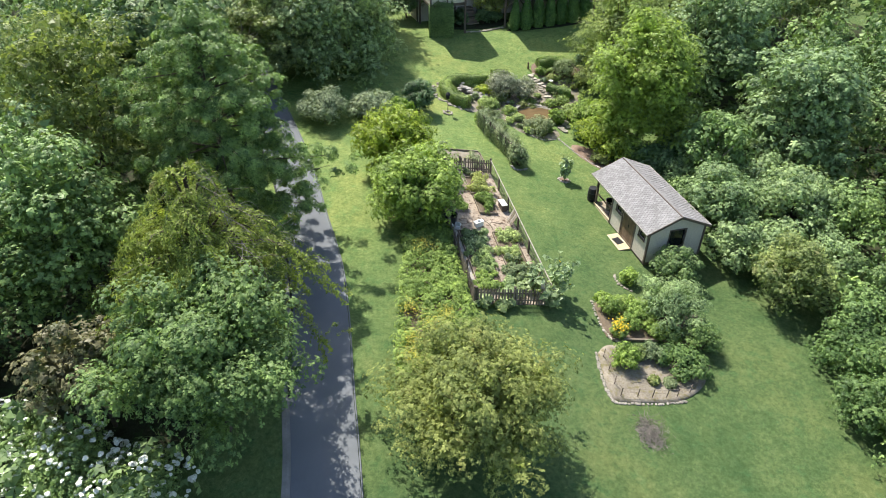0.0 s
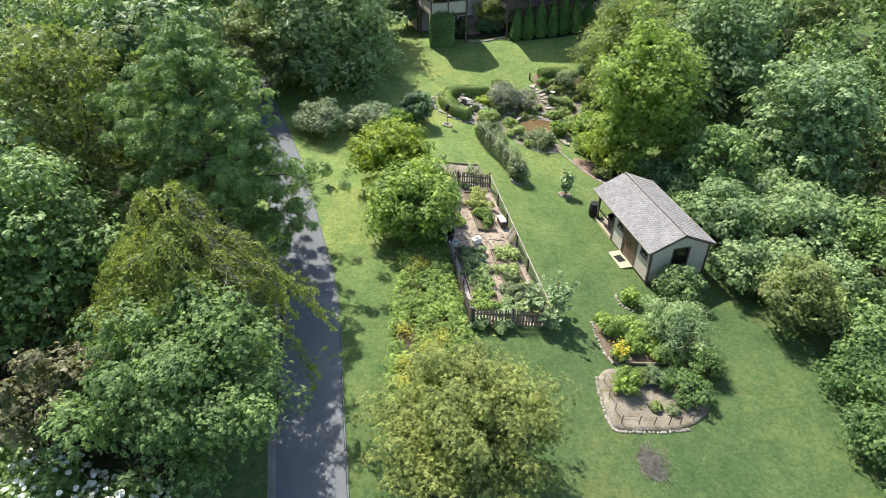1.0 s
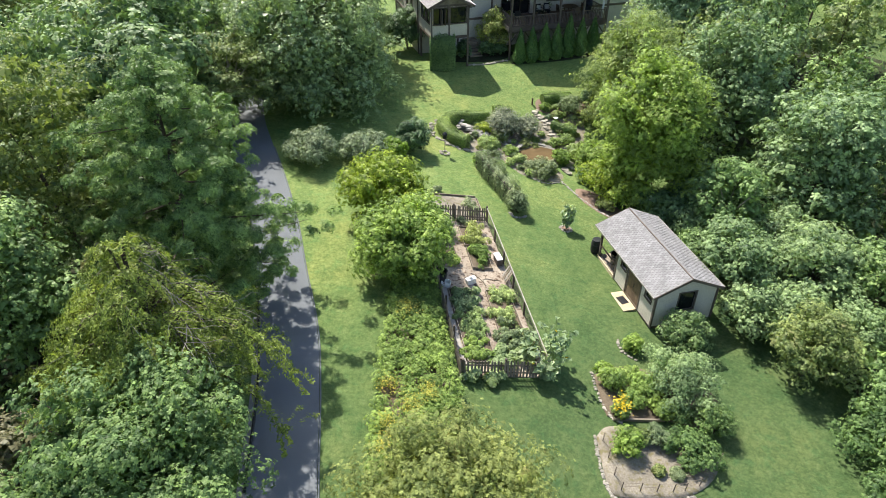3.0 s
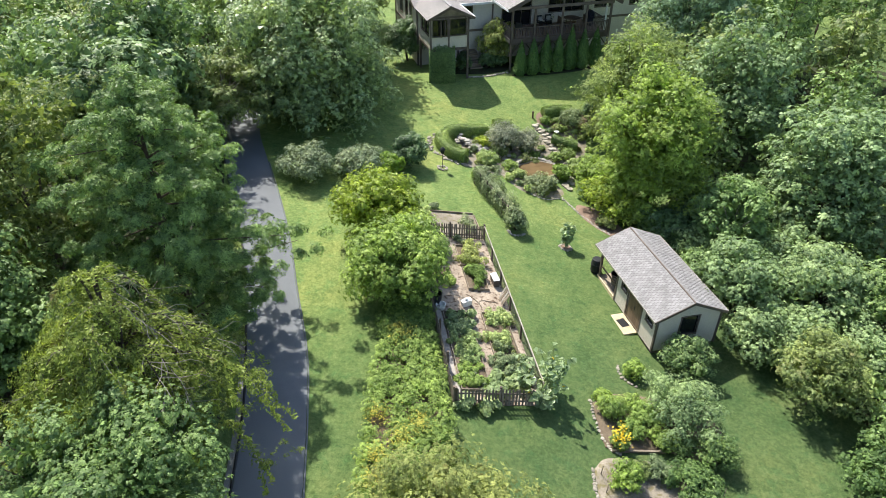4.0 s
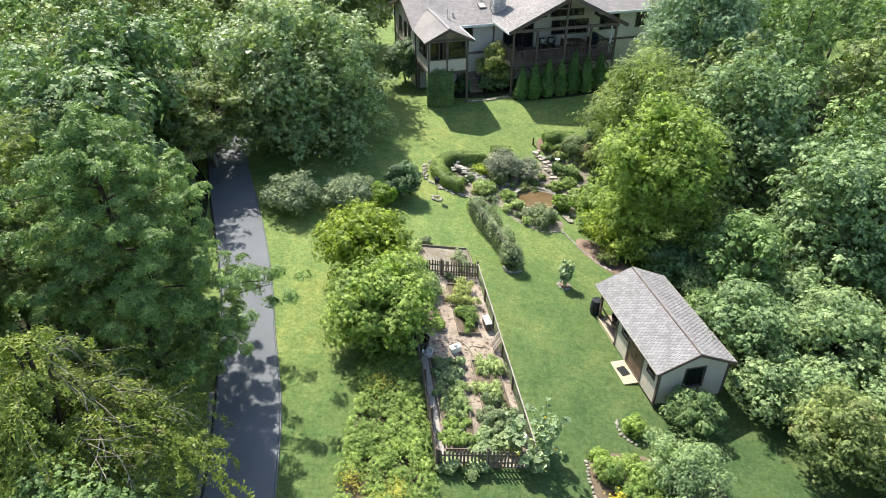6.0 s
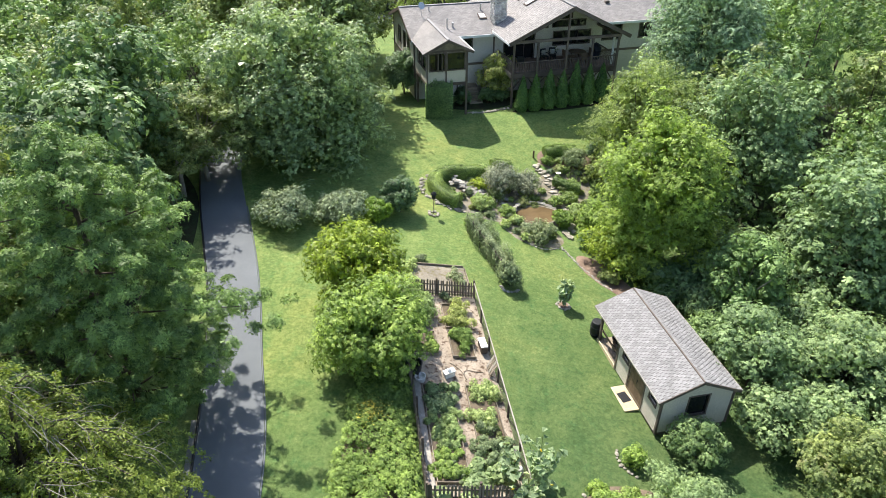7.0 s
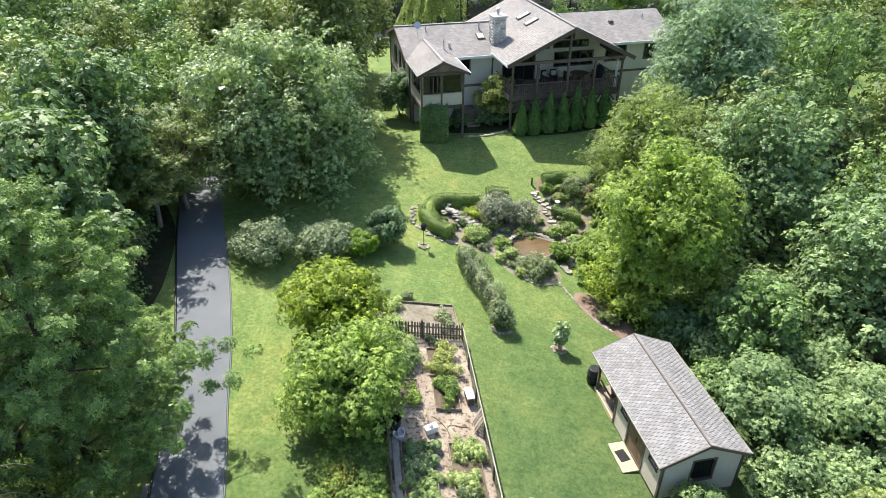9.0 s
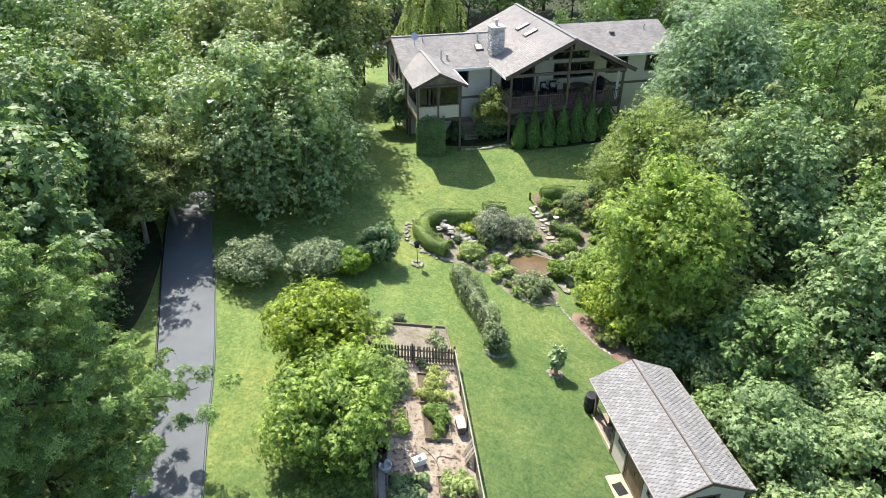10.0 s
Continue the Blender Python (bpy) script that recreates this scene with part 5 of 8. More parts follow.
for u in (-2.05, -1.75):
    part("casement", box(u, u + 0.035, -0.42, -0.05, 3.66, 4.93), DARKWOOD, bay, "opened brown casement sash")
for u in (-2.9, -1.385, 0.27):
    part("corner_post", box(u, u + 0.13, -0.05, -0.004, FLOOR - 0.14, 5.05), DARKWOOD, bay)
part("bottom_beam", box(-2.92, 0.42, -0.06, -0.004, FLOOR - 0.34, FLOOR - 0.145), DARKWOOD, bay)
part("top_beam", box(-2.92, 0.42, -0.06, -0.004, 5.05, 5.22), DARKWOOD, bay)
for u, v in ((-2.8, 0.05), (0.34, 0.0), (-2.8, 3.6)):
    part("post", box(u - 0.08, u + 0.08, v - 0.08, v + 0.08, GROUND, FLOOR - 0.3 if u < 0 else 5.2), DARKWOOD, bay)
bm = bmesh.new()
a = [bm.verts.new(p) for p in ((-2.9, -0.02, 5.22), (0.4, -0.02, 5.22), (-1.25, -0.02, 5.98))]
b = [bm.verts.new(v.co + Vector((0, 0.12, 0))) for v in a]
bm.faces.new(a), bm.faces.new(b[::-1])
for i in range(3):
    bm.faces.new((a[i], b[i], b[(i + 1) % 3], a[(i + 1) % 3]))
part("gable", bm, GREYWOOD, bay, "brown boarded gable")
roof_slab("roof", [(-3.25, 4.4, 5.12), (-3.25, -0.4, 5.12), (-1.25, -0.4, 6.08), (-1.25, 6.6, 6.08)], 0.12, ROOFING, bay, "grey-brown asphalt shingle roof plane")
roof_slab("roof", [(0.78, -0.4, 5.12), (0.78, 4.4, 5.12), (-1.25, 6.6, 6.08), (-1.25, -0.4, 6.08)], 0.12, ROOFING, bay, "grey-brown asphalt shingle roof plane")
part("barge_board", bar((-3.25, -0.43, 5.03), (-1.25, -0.43, 5.99), 0.05, 0.2), DARKWOOD, bay)
part("barge_board", bar((0.78, -0.43, 5.03), (-1.25, -0.43, 5.99), 0.05, 0.2), DARKWOOD, bay)
part("ridge_cap", bar((-1.25, -0.4, 6.10), (-1.25, 6.2, 6.10), 0.22, 0.04), SHINGLE, bay)
part("gutter", box(0.78, 0.86, -0.3, 3.7, 5.0, 5.12), WHITE, bay, "pale gutter")

# roof furniture
chimney = part("chimney", box(4.15, 5.15, 4.75, 5.95, 5.2, 7.75), CHIMSTONE, house, "square chimney faced in pale field stone")
rng = random.Random(7)
meshes = [stone_mesh("stone", 900 + i, CHIMSTONE) for i in range(5)]
for face in range(4):
    for row in range(9):
        for col in range(4):
            w_, d_ = 1.0, 1.2
            a = (col + 0.5 + rng.uniform(-0.2, 0.2) + 0.25 * (row % 2)) / 4.25
            z = 5.75 + row * 0.225
            p = [(4.15 + a * w_, 4.75, z), (4.15 + a * w_, 5.95, z), (4.15, 4.75 + a * d_, z), (5.15, 4.75 + a * d_, z)][face]
            ob = new("stone", rng.choice(meshes))
            ob.parent = chimney
            s = rng.uniform(0.24, 0.36)
            ob.matrix_basis = Matrix.Translation(p) @ Matrix.Diagonal((s, 0.2, s * 0.9, 1) if face < 2 else (0.2, s, s * 0.9, 1))
part("cap", box(4.05, 5.25, 4.65, 6.05, 7.75, 7.87, 0.02), CHIMSTONE, chimney, "pale stone cap")
part("flue", tube([(4.65, 5.35, 7.8), (4.65, 5.35, 8.3)], 0.13, 0.13, 10), METAL, chimney, "metal flue pipe")
part("flue_cap", revolve([(0.2, 8.3), (0.2, 8.34), (0.05, 8.42)], 12), METAL, chimney).location = (4.65, 5.35, 0)


def on_roof(u, v):
    """Height of the roof there."""
    h = []
    if -3.25 < u < 6.5:
        h.append(EAVE + (RIDGE_H - EAVE) * (1 - abs(v - RIDGE_V) / 4.7))
    if LEFT_U < u < RIGHT_U:
        h.append(APEX_H - slope * abs(u - APEX_U))
    if u > 13:
        h.append(EAVE + 0.1 + 1.68 * (1 - abs(v - 8.8) / 4.25))
    return max(h)


def skylight(u0, u1, v0, v1, on_gable):
    bm = bmesh.new()
    pts = [(u0, v0), (u1, v0), (u1, v1), (u0, v1)]
    lo = [bm.verts.new((u, v, on_roof(u, v) - 0.02)) for u, v in pts]
    hi = [bm.verts.new((u, v, on_roof(u, v) + 0.12)) for u, v in pts]
    bm.faces.new(lo[::-1]), bm.faces.new(hi)
    for i in range(4):
        bm.faces.new((lo[i], lo[(i + 1) % 4], hi[(i + 1) % 4], hi[i]))
    sk = part("skylight", bm, DARKWOOD, house, "flat roof skylight with a dark frame")
    bm = bmesh.new()
    e = 0.07
    pts = [(u0 + e, v0 + e), (u1 - e, v0 + e), (u1 - e, v1 - e), (u0 + e, v1 - e)]
    bm.faces.new([bm.verts.new((u, v, on_roof(u, v) + 0.126)) for u, v in pts])
    part("pane", bm, SKYGLASS, sk, "pale reflecting skylight pane")


skylight(7.0, 8.05, 7.0, 7.65, True)
skylight(6.95, 8.0, 4.95, 5.6, True)
skylight(3.2, 3.85, 5.9, 6.65, False)
for u, v, h, r in ((0.1, 5.0, 0.75, 0.06), (0.6, 5.1, 0.35, 0.09), (-0.8, 7.6, 0.35, 0.05), (18.8, 7.6, 0.35, 0.05), (3.7, 7.3, 0.55, 0.08)):
    z = on_roof(u, v)
    part("vent_pipe", tube([(u, v, z - 0.1), (u, v, z + h)], r, r, 8), METAL, house, "grey roof vent pipe")
part("vent_box", box(15.4, 15.8, 7.0, 7.35, on_roof(15.6, 7.2) - 0.05, on_roof(15.6, 7.2) + 0.18, 0.03), DARKWOOD, house, "brown box roof vent")
z = on_roof(-1.6, 7.0)
dish = part("antenna", tube([(-1.6, 7.0, z - 0.1), (-1.65, 6.95, z + 0.75)], 0.025, 0.025, 6), METAL, house, "grey satellite dish on a pole")
bm = revolve([(0.02, 0.0), (0.2, 0.03), (0.3, 0.09)], 16)
ob = part("dish", bm, METAL, dish)
ob.matrix_basis = pose(-1.65, 6.9, z + 0.8, 65, 0, 20)
steps = part("stairs", box(1.25, 2.35, 3.4, 4.15, GROUND, 1.05), GREYWOOD, house, "grey timber steps beside the bay")
for i in range(5):
    part("step", box(1.25, 2.35, 1.75 + i * 0.33, 2.1 + i * 0.33, GROUND, 0.18 * (i + 1)), GREYWOOD, steps)


def house_at(u, v, h=0.0, rz=0.0):
    return HOUSE @ pose(u, v, h, 0, 0, rz)


# on the deck
grill = thing("grill", house_at(12.7, 2.6, FLOOR, 80), "barbecue grill under a dark navy fabric cover", "grill")
bm = revolve([(0.30, 0.02), (0.33, 0.3), (0.34, 0.75), (0.42, 0.85), (0.40, 1.0), (0.28, 1.22), (0.1, 1.3)], 12)
for v in bm.verts:
    v.co.x *= 1.35
part("cover", bm, CLOTH, grill, smooth=True)
part("shelf", box(-0.75, -0.45, -0.22, 0.22, 0.78, 0.86, 0.02), CLOTH, grill)
table = thing("patio_table", house_at(11.0, 2.7, FLOOR, 5), "round brown patio table on the deck", "table")
part("tabletop", revolve([(0.74, 0.70), (0.76, 0.72), (0.74, 0.74)], 20), BROWNWOOD, table)
for a in range(4):
    x, y = 0.5 * math.cos(a * 1.57 + 0.78), 0.5 * math.sin(a * 1.57 + 0.78)
    part("leg", box(x - 0.03, x + 0.03, y - 0.03, y + 0.03, 0, 0.7), BROWNWOOD, table)


def chair(m, mat, cushion, label, group=""):
    c = thing("armchair", m, label, "chair", group)
    part("seat", box(-0.27, 0.27, -0.27, 0.27, 0.34, 0.42, 0.02), mat, c)
    part("backrest", box(-0.27, 0.27, 0.22, 0.29, 0.42, 0.95, 0.02), mat, c)
    for x in (-0.3, 0.26):
        part("armrest", box(x, x + 0.04, -0.26, 0.25, 0.6, 0.65), mat, c)
    for x in (-0.25, 0.2):
        for y in (-0.25, 0.2):
            part("leg", box(x, x + 0.05, y, y + 0.05, 0, 0.34), mat, c)
    if cushion:
        part("cushion", box(-0.22, 0.22, 0.08, 0.2, 0.44, 0.86, 0.05), LEAFGREY, c, "pale grey cushion")
    return c


one = chair(house_at(8.2, 3.2, FLOOR, 10), BLACK, True, "black deck armchair with a pale cushion", "deck armchairs")
copy_thing(one, house_at(9.0, 3.3, FLOOR, -6))
copy_thing(one, house_at(5.6, 2.0, FLOOR, 160))
two = chair(house_at(10.0, 2.7, FLOOR, 95), BROWNWOOD, False, "brown wooden chair at the patio table", "patio chairs")
copy_thing(two, house_at(11.9, 2.6, FLOOR, -95))
copy_thing(two, house_at(11.1, 1.7, FLOOR, 180))
plant = thing("potted_plant", house_at(9.4, 3.85, FLOOR), "tall potted plant standing against the house wall", "plant")
part("pot", revolve([(0.13, 0), (0.18, 0.3), (0.19, 0.32)], 12), BLACK, plant)
prng = np.random.default_rng(3)
solid("foliage", *blades(prng, prng.normal(0, 0.13, (90, 3)) + np.array([0, 0, 0.65]), prng.normal(size=(90, 3)), 0.2, 0.06), CROP, plant)

# beside the house
rng = np.random.default_rng(77)
arb = thing("arborvitae", Matrix(), "narrow conical dark green arborvitae before the deck", "tree", "arborvitae row")
n = 4200
k = 1 - np.sqrt(rng.uniform(0, 1, n)) * 0.999
a = rng.uniform(0, 2 * math.pi, n)
h = 2.75 * k
rad = 0.56 * (1 - k) ** 0.75 * (0.55 + 0.45 * np.minimum(1, k * 6)) * (1 + 0.12 * np.sin(a * 5 + h * 7)) * rng.uniform(0.86, 1.05, n)
P = np.stack([rad * np.cos(a), rad * np.sin(a), h + 0.05], 1)
N = np.stack([np.cos(a), np.sin(a), np.full(n, 0.25)], 1) + rng.normal(0, 0.35, (n, 3))
T = np.stack([np.cos(a) * 0.3, np.sin(a) * 0.3, np.ones(n)], 1)
solid("crown", *blades(rng, P, N, 0.14, 0.055, T), CONE, arb)
part("trunk", tube([(0, 0, -0.15), (0, 0, 2.4)], 0.05, 0.015, 6), BARK, arb)
spots = [(6.5, 59.2), (7.55, 59.5), (8.7, 60.0), (9.8, 60.35), (10.9, 60.85), (12.05, 61.3), (13.2, 61.9)]
scales = (1.0, 0.92, 1.0, 0.93, 1.12, 1.02, 1.0)
arb.matrix_world = at(*spots[0]) @ Matrix.Diagonal((1.18, 1.18, 1.1, 1))
for i in range(1, 7):
    copy_thing(arb, at(*spots[i], 0, i * 77) @ Matrix.Diagonal((1.18, 1.18, 1.1 * scales[i], 1)))
put(shrub("rhododendron", 2.0, 4.2, DARKSHRUB, 26000, 0.14, 0.07, 82, "dark rounded shrub at the house corner", masses=50, size=0.5, uneven=0.12), -3.45, 62.6)
put(shrub("nandina", 1.9, 4.0, GOLDLEAF, 8500, 0.15, 0.06, 83, "golden airy shrub beside the steps", masses=36, size=0.42, low=-0.2), 4.4, 62.0)
put(shrub("rhododendron", 0.85, 1.5, DARKSHRUB, 3000, 0.16, 0.07, 84, "dark glossy shrub beside the steps", masses=18), 3.7, 60.7)
put(shrub("rhododendron", 0.75, 1.3, DARKSHRUB, 2600, 0.16, 0.07, 85, "dark glossy shrub beside the steps", masses=18), 4.9, 61.2)
put(shrub("rhododendron", 0.8, 1.7, DARKSHRUB, 2800, 0.16, 0.07, 86, "dark shrub beneath the bay", masses=18), 1.6, 60.2)
# beds in the same shade-darkened litter colour
blob_patch("planting_bed", 3.4, 60.9, 3.2, 1.7, 18, SHADYLITTER, 0.04, 21, "dark planting bed along the house")
blob_patch("planting_bed", 9.9, 60.4, 4.4, 0.75, 18, SHADYLITTER, 0.04, 22, "dark planting bed under the deck")


def stone_row(name, path, n, size, mat, label, seed, jitter=0.03, category="edging"):
    """A border of stones laid one by one along a line on the land."""
    pts = bezier_path(path, n)
    root = thing(name, at(*pts[0]), label, category)
    rng = random.Random(seed)
    ms = [stone_mesh("border_stone", seed * 10 + i, mat) for i in range(5)]
    inv = root.matrix_world.inverted()
    for p in pts:
        x, y = p[0] + rng.uniform(-jitter, jitter), p[1] + rng.uniform(-jitter, jitter)
        ob = new("border_stone", rng.choice(ms))
        ob.parent = root
        s = size * rng.uniform(0.75, 1.25)
        ob.matrix_basis = inv @ at(x, y, size * 0.16, rng.uniform(0, 360)) @ Matrix.Diagonal((s * rng.uniform(1, 1.4), s, s * 0.85, 1))
    return root


stone_row("stone_edging", [(2.2, 58.55), (3.6, 58.75), (5.4, 59.6)], 14, 0.28, PALESTONE, "low line of pale flat stones by the steps", 31)


# ---- the garden shed ----
SHED = pose(11.0, 28.0, 0.0, 0, 0, 14.8)
shed = thing("shed", SHED, "beige garden shed with brown trim and a corner porch", "shed")
SW, SD, SE, SR, SF = 3.35, 6.2, 2.28, 3.02, 0.28
part("foundation", box(0.05, SW - 0.05, 0.05, SD - 0.02, -0.9, SF - 0.1), DARKWOOD, shed, "dark skirting under the shed")
part("floor_slab", box(0.0, SW, 0.0, SD, SF - 0.1, SF), GREYWOOD, shed)
door_v0, door_v1 = 1.42, 2.78
left_holes = [(0.34, 0.94, 1.45, 2.0), (door_v0, door_v1, SF, 2.12), (3.0, 3.55, 1.45, 2.0)]
wall_end = 4.05


def clapboards(parent, axis_name, at_, sign, a0, a1, z0, z1, holes, slope_top=None):
    """Lapped siding boards on one wall, cut round its openings; each course is a board of its own."""
    z = z0
    while z < z1 - 0.02:
        zt = min(z + 0.178, z1)
        spans = [(a0, a1)]
        for h in holes:
            if h[2] - 0.06 < (z + zt) / 2 < h[3] + 0.06:
                nxt = []
                for s0, s1 in spans:
                    if h[0] > s0:
                        nxt.append((s0, min(s1, h[0] - 0.06)))
                    if h[1] < s1:
                        nxt.append((max(s0, h[1] + 0.06), s1))
                spans = nxt
        for s0, s1 in spans:
            if slope_top:
                s0, s1 = max(s0, slope_top(zt)[0]), min(s1, slope_top(zt)[1])
            if s1 - s0 < 0.05:
                continue
            bm = bmesh.new()
            o0, o1 = sign * 0.026, sign * 0.008
            if axis_name == "v":
                q = [(at_ + o0, s0, z), (at_ + o0, s1, z), (at_ + o1, s1, zt), (at_ + o1, s0, zt), (at_, s0, z), (at_, s1, z), (at_, s1, zt), (at_, s0, zt)]
            else:
                q = [(s0, at_ + o0, z), (s1, at_ + o0, z), (s1, at_ + o1, zt), (s0, at_ + o1, zt), (s0, at_, z), (s1, at_, z), (s1, at_, zt), (s0, at_, zt)]
            v = [bm.verts.new(p) for p in q]
            for f in ((0, 1, 2, 3), (7, 6, 5, 4), (0, 4, 5, 1), (2, 6, 7, 3), (1, 5, 6, 2), (0, 3, 7, 4)):
                bm.faces.new([v[i] for i in f])
            part("siding_board", bm, SIDING, parent)
        z = zt


w = part("wall", wall_with_holes("v", 0.0, 0.1, 0.0, wall_end, SF, SE, left_holes), SIDING, shed, "beige lap-sided wall with a wide door")
clapboards(w, "v", 0.0, -1, 0.09, wall_end - 0.05, SF - 0.08, SE - 0.02, left_holes)
gable_hole = [(1.27, 2.17, 0.98, 2.08)]
w = part("wall", wall_with_holes("u", 0.0, 0.1, 0.1, SW, SF, SE, gable_hole), SIDING, shed, "beige lap-sided gable wall with a window")
mid = SW / 2
clapboards(w, "u", 0.0, -1, 0.09, SW - 0.09, SF - 0.08, SR - 0.12, gable_hole, lambda z: (0.0 if z < SE else mid * (z - SE) / (SR - SE), SW if z < SE else SW - mid * (z - SE) / (SR - SE)))
part("wall", box(SW - 0.1, SW, 0.1, SD, SF, SE), SIDING, shed)
part("wall", box(0.0, SW - 0.1, wall_end, wall_end + 0.1, SF, SE), SIDING, shed, "beige wall at the back of the porch")
for v0, v1 in ((0.0, 0.1), (wall_end, wall_end + 0.1), (SD - 0.08, SD)):
    bm = bmesh.new()
    a = [bm.verts.new(p) for p in ((0.0, v0, SE), (SW, v0, SE), (mid, v0, SR - 0.06))]
    b = [bm.verts.new((p.co.x, v1, p.co.z)) for p in a]
    bm.faces.new(a), bm.faces.new(b[::-1])
    for i in range(3):
        bm.faces.new((a[i], b[i], b[(i + 1) % 3], a[(i + 1) % 3]))
    part("gable", bm, SIDING, shed)
window(shed, "u", 0.0, *gable_hole[0], 1)
window(shed, "v", 0.0, *left_holes[0], 1)
window(shed, "v", 0.0, *left_holes[2], 1)
d = part("door", box(0.02, 0.07, door_v0 + 0.02, door_v1 - 0.02, SF + 0.01, 2.1), BROWNWOOD, shed, "wide brown plank door")
for i in range(9):
    v = door_v0 + 0.03 + i * 0.145
    part("door_board", box(0.0, 0.02, v, v + 0.138, SF + 0.015, 2.09), BROWNWOOD, d)
part("door_handle", box(-0.03, 0.0, door_v0 + 0.62, door_v0 + 0.65, 1.15, 1.35), BLACK, d, "black door handle")
for v in (door_v0 - 0.09, door_v1):
    part("door_trim", box(-0.045, 0.0, v, v + 0.09, SF, 2.2), DARKWOOD, shed)
for u, v in ((-0.045, -0.045), (SW - 0.05, -0.045)):
    part("corner_board", box(u, u + 0.1, v, v + 0.1, SF - 0.12, SE), DARKWOOD, shed)
part("corner_board", box(-0.04, 0.06, wall_end - 0.04, wall_end + 0.11, SF - 0.12, SE), DARKWOOD, shed)
for u in (0.06, SW - 0.06):
    part("post", box(u - 0.055, u + 0.055, SD - 0.12, SD - 0.01, SF, SE), DARKWOOD, shed)
part("beam", box(0.0, 0.12, wall_end + 0.1, SD, SE - 0.14, SE), DARKWOOD, shed)
part("beam", box(0.12, SW, SD - 0.12, SD, SE - 0.14, SE - 0.0), DARKWOOD, shed)
part("porch_edge", box(-0.05, -0.004, wall_end + 0.1, SD + 0.02, SF - 0.16, SF + 0.06), NEWWOOD, shed, "pale timber edge of the porch floor")
part("rail", box(0.03, 0.09, wall_end + 0.12, SD - 0.13, 0.98, 1.04), BROWNWOOD, shed)
# roof: decking, then shingles laid tab by tab
oh = 0.24
rise = (SR - SE) / mid
deck_edge = SE - rise * oh
VN, VF = -0.14, SD + 0.36
slopes = []
for side in (-1, 1):
    e = mid + side * (mid + oh)
    P = [Vector((e, VN, deck_edge)), Vector((e, VF, deck_edge)), Vector((mid, VF, SR)), Vector((mid, VN, SR))]
    if side == 1:
        P = [P[1], P[0], P[3], P[2]]
    slopes.append((side, roof_slab("roof", P, 0.07, SHINGLEDARK, shed, "shed roof plane under grey shingles")))
    part("drip_edge", box(min(e, e + side * 0.03), max(e, e + side * 0.03), VN - 0.02, VF + 0.02, deck_edge - 0.06, deck_edge + 0.02), PALERAIL, shed, "pale metal drip edge")
    for v in (VN - 0.03, VF):
        part("barge_board", bar((e, v + 0.015, deck_edge - 0.07), (mid, v + 0.015, SR - 0.07), 0.03, 0.14), DARKWOOD, shed)
rng = random.Random(9)
tab = bmesh.new()
add_box(tab, -0.072, 0.072, 0, 0.16, 0, 0.009)
tab_mesh = bpy.data.meshes.new("shingle")
tab.to_mesh(tab_mesh)
tab.free()
tab_mesh.materials.append(SHINGLE)
length = math.hypot(mid + oh, SR - deck_edge)
tilt = math.atan2(SR - deck_edge, mid + oh)
for side, slab in slopes:
    e = mid + side * (mid + oh)
    rest_v, rest_f, made = [], [], 0
    rows = int(length / 0.143)
    for i in range(rows):
        s = i * 0.143
        off = 0.1 * (i % 2) + 0.012 * (i % 3)
        n = int((VF - VN) / 0.2) + 3
        for j in range(n):
            v0, v1 = VN + off + (j - 1) * 0.2 + 0.023, VN + off + j * 0.2 - 0.023
            v0, v1 = max(v0, VN), min(v1, VF)
            if v1 - v0 < 0.02:
                continue
            lift = 0.005 + 0.005 * rng.random()
            m = Matrix.Translation((e, (v0 + v1) / 2, deck_edge)) @ Matrix.Rotation(math.pi / 2 if side == 1 else -math.pi / 2, 4, "Z") @ Matrix.Rotation(tilt, 4, "X") @ Matrix.Translation((0, s, lift)) @ Matrix.Rotation(-0.035, 4, "X") @ Matrix.Diagonal(((v1 - v0) / 0.144, 1, 1, 1))
            if side == -1 and made < 300:
                ob = new("shingle", tab_mesh)
                ob.parent = slab
                ob.matrix_basis = m
                made += 1
            else:
                k = len(rest_v)
                rest_v += [tuple(m @ q.co) for q in tab_mesh.vertices]
                rest_f += [tuple(k + q for q in f.vertices) for f in tab_mesh.polygons]
    if rest_v:
        tagged(solid("shingles", rest_v, rest_f, SHINGLE, slab), kind="stuff")
part("ridge_vent", box(mid - 0.05, mid + 0.005, VN, VF, SR - 0.03, SR + 0.022), DARKWOOD, shed, "dark edge of the ridge vent")
for i in range(44):
    v0 = VN + i * (VF - VN) / 44
    part("ridge_cap", bar((mid + 0.004, v0 + 0.072, SR + 0.024), (mid + 0.19, v0 + 0.072, SR + 0.024 - rise * 0.187), 0.146, 0.014), SHINGLE, shed)

ramp_ob = thing("doorstep", SHED @ pose(-0.36, 2.2, 0, 0, 0, 0), "pale new timber platform at the shed door", "platform")
for i in range(5):
    part("board", box(-0.36 + i * 0.142, -0.36 + i * 0.142 + 0.137, -0.78, 0.78, 0.12, 0.16, 0.004), NEWWOOD, ramp_ob)
for y in (-0.76, 0.70):
    part("joist", box(-0.35, 0.34, y, y + 0.06, -0.15, 0.116), NEWWOOD, ramp_ob)
mat_ob = tagged(part("doormat", box(-0.22, 0.22, -0.3, 0.3, 0, 0.02, 0.005), BLACK), "dark grey doormat on the timber platform", "doormat")
mat_ob.matrix_world = SHED @ pose(-0.38, 2.25, 0.162, 0, 0, 8)


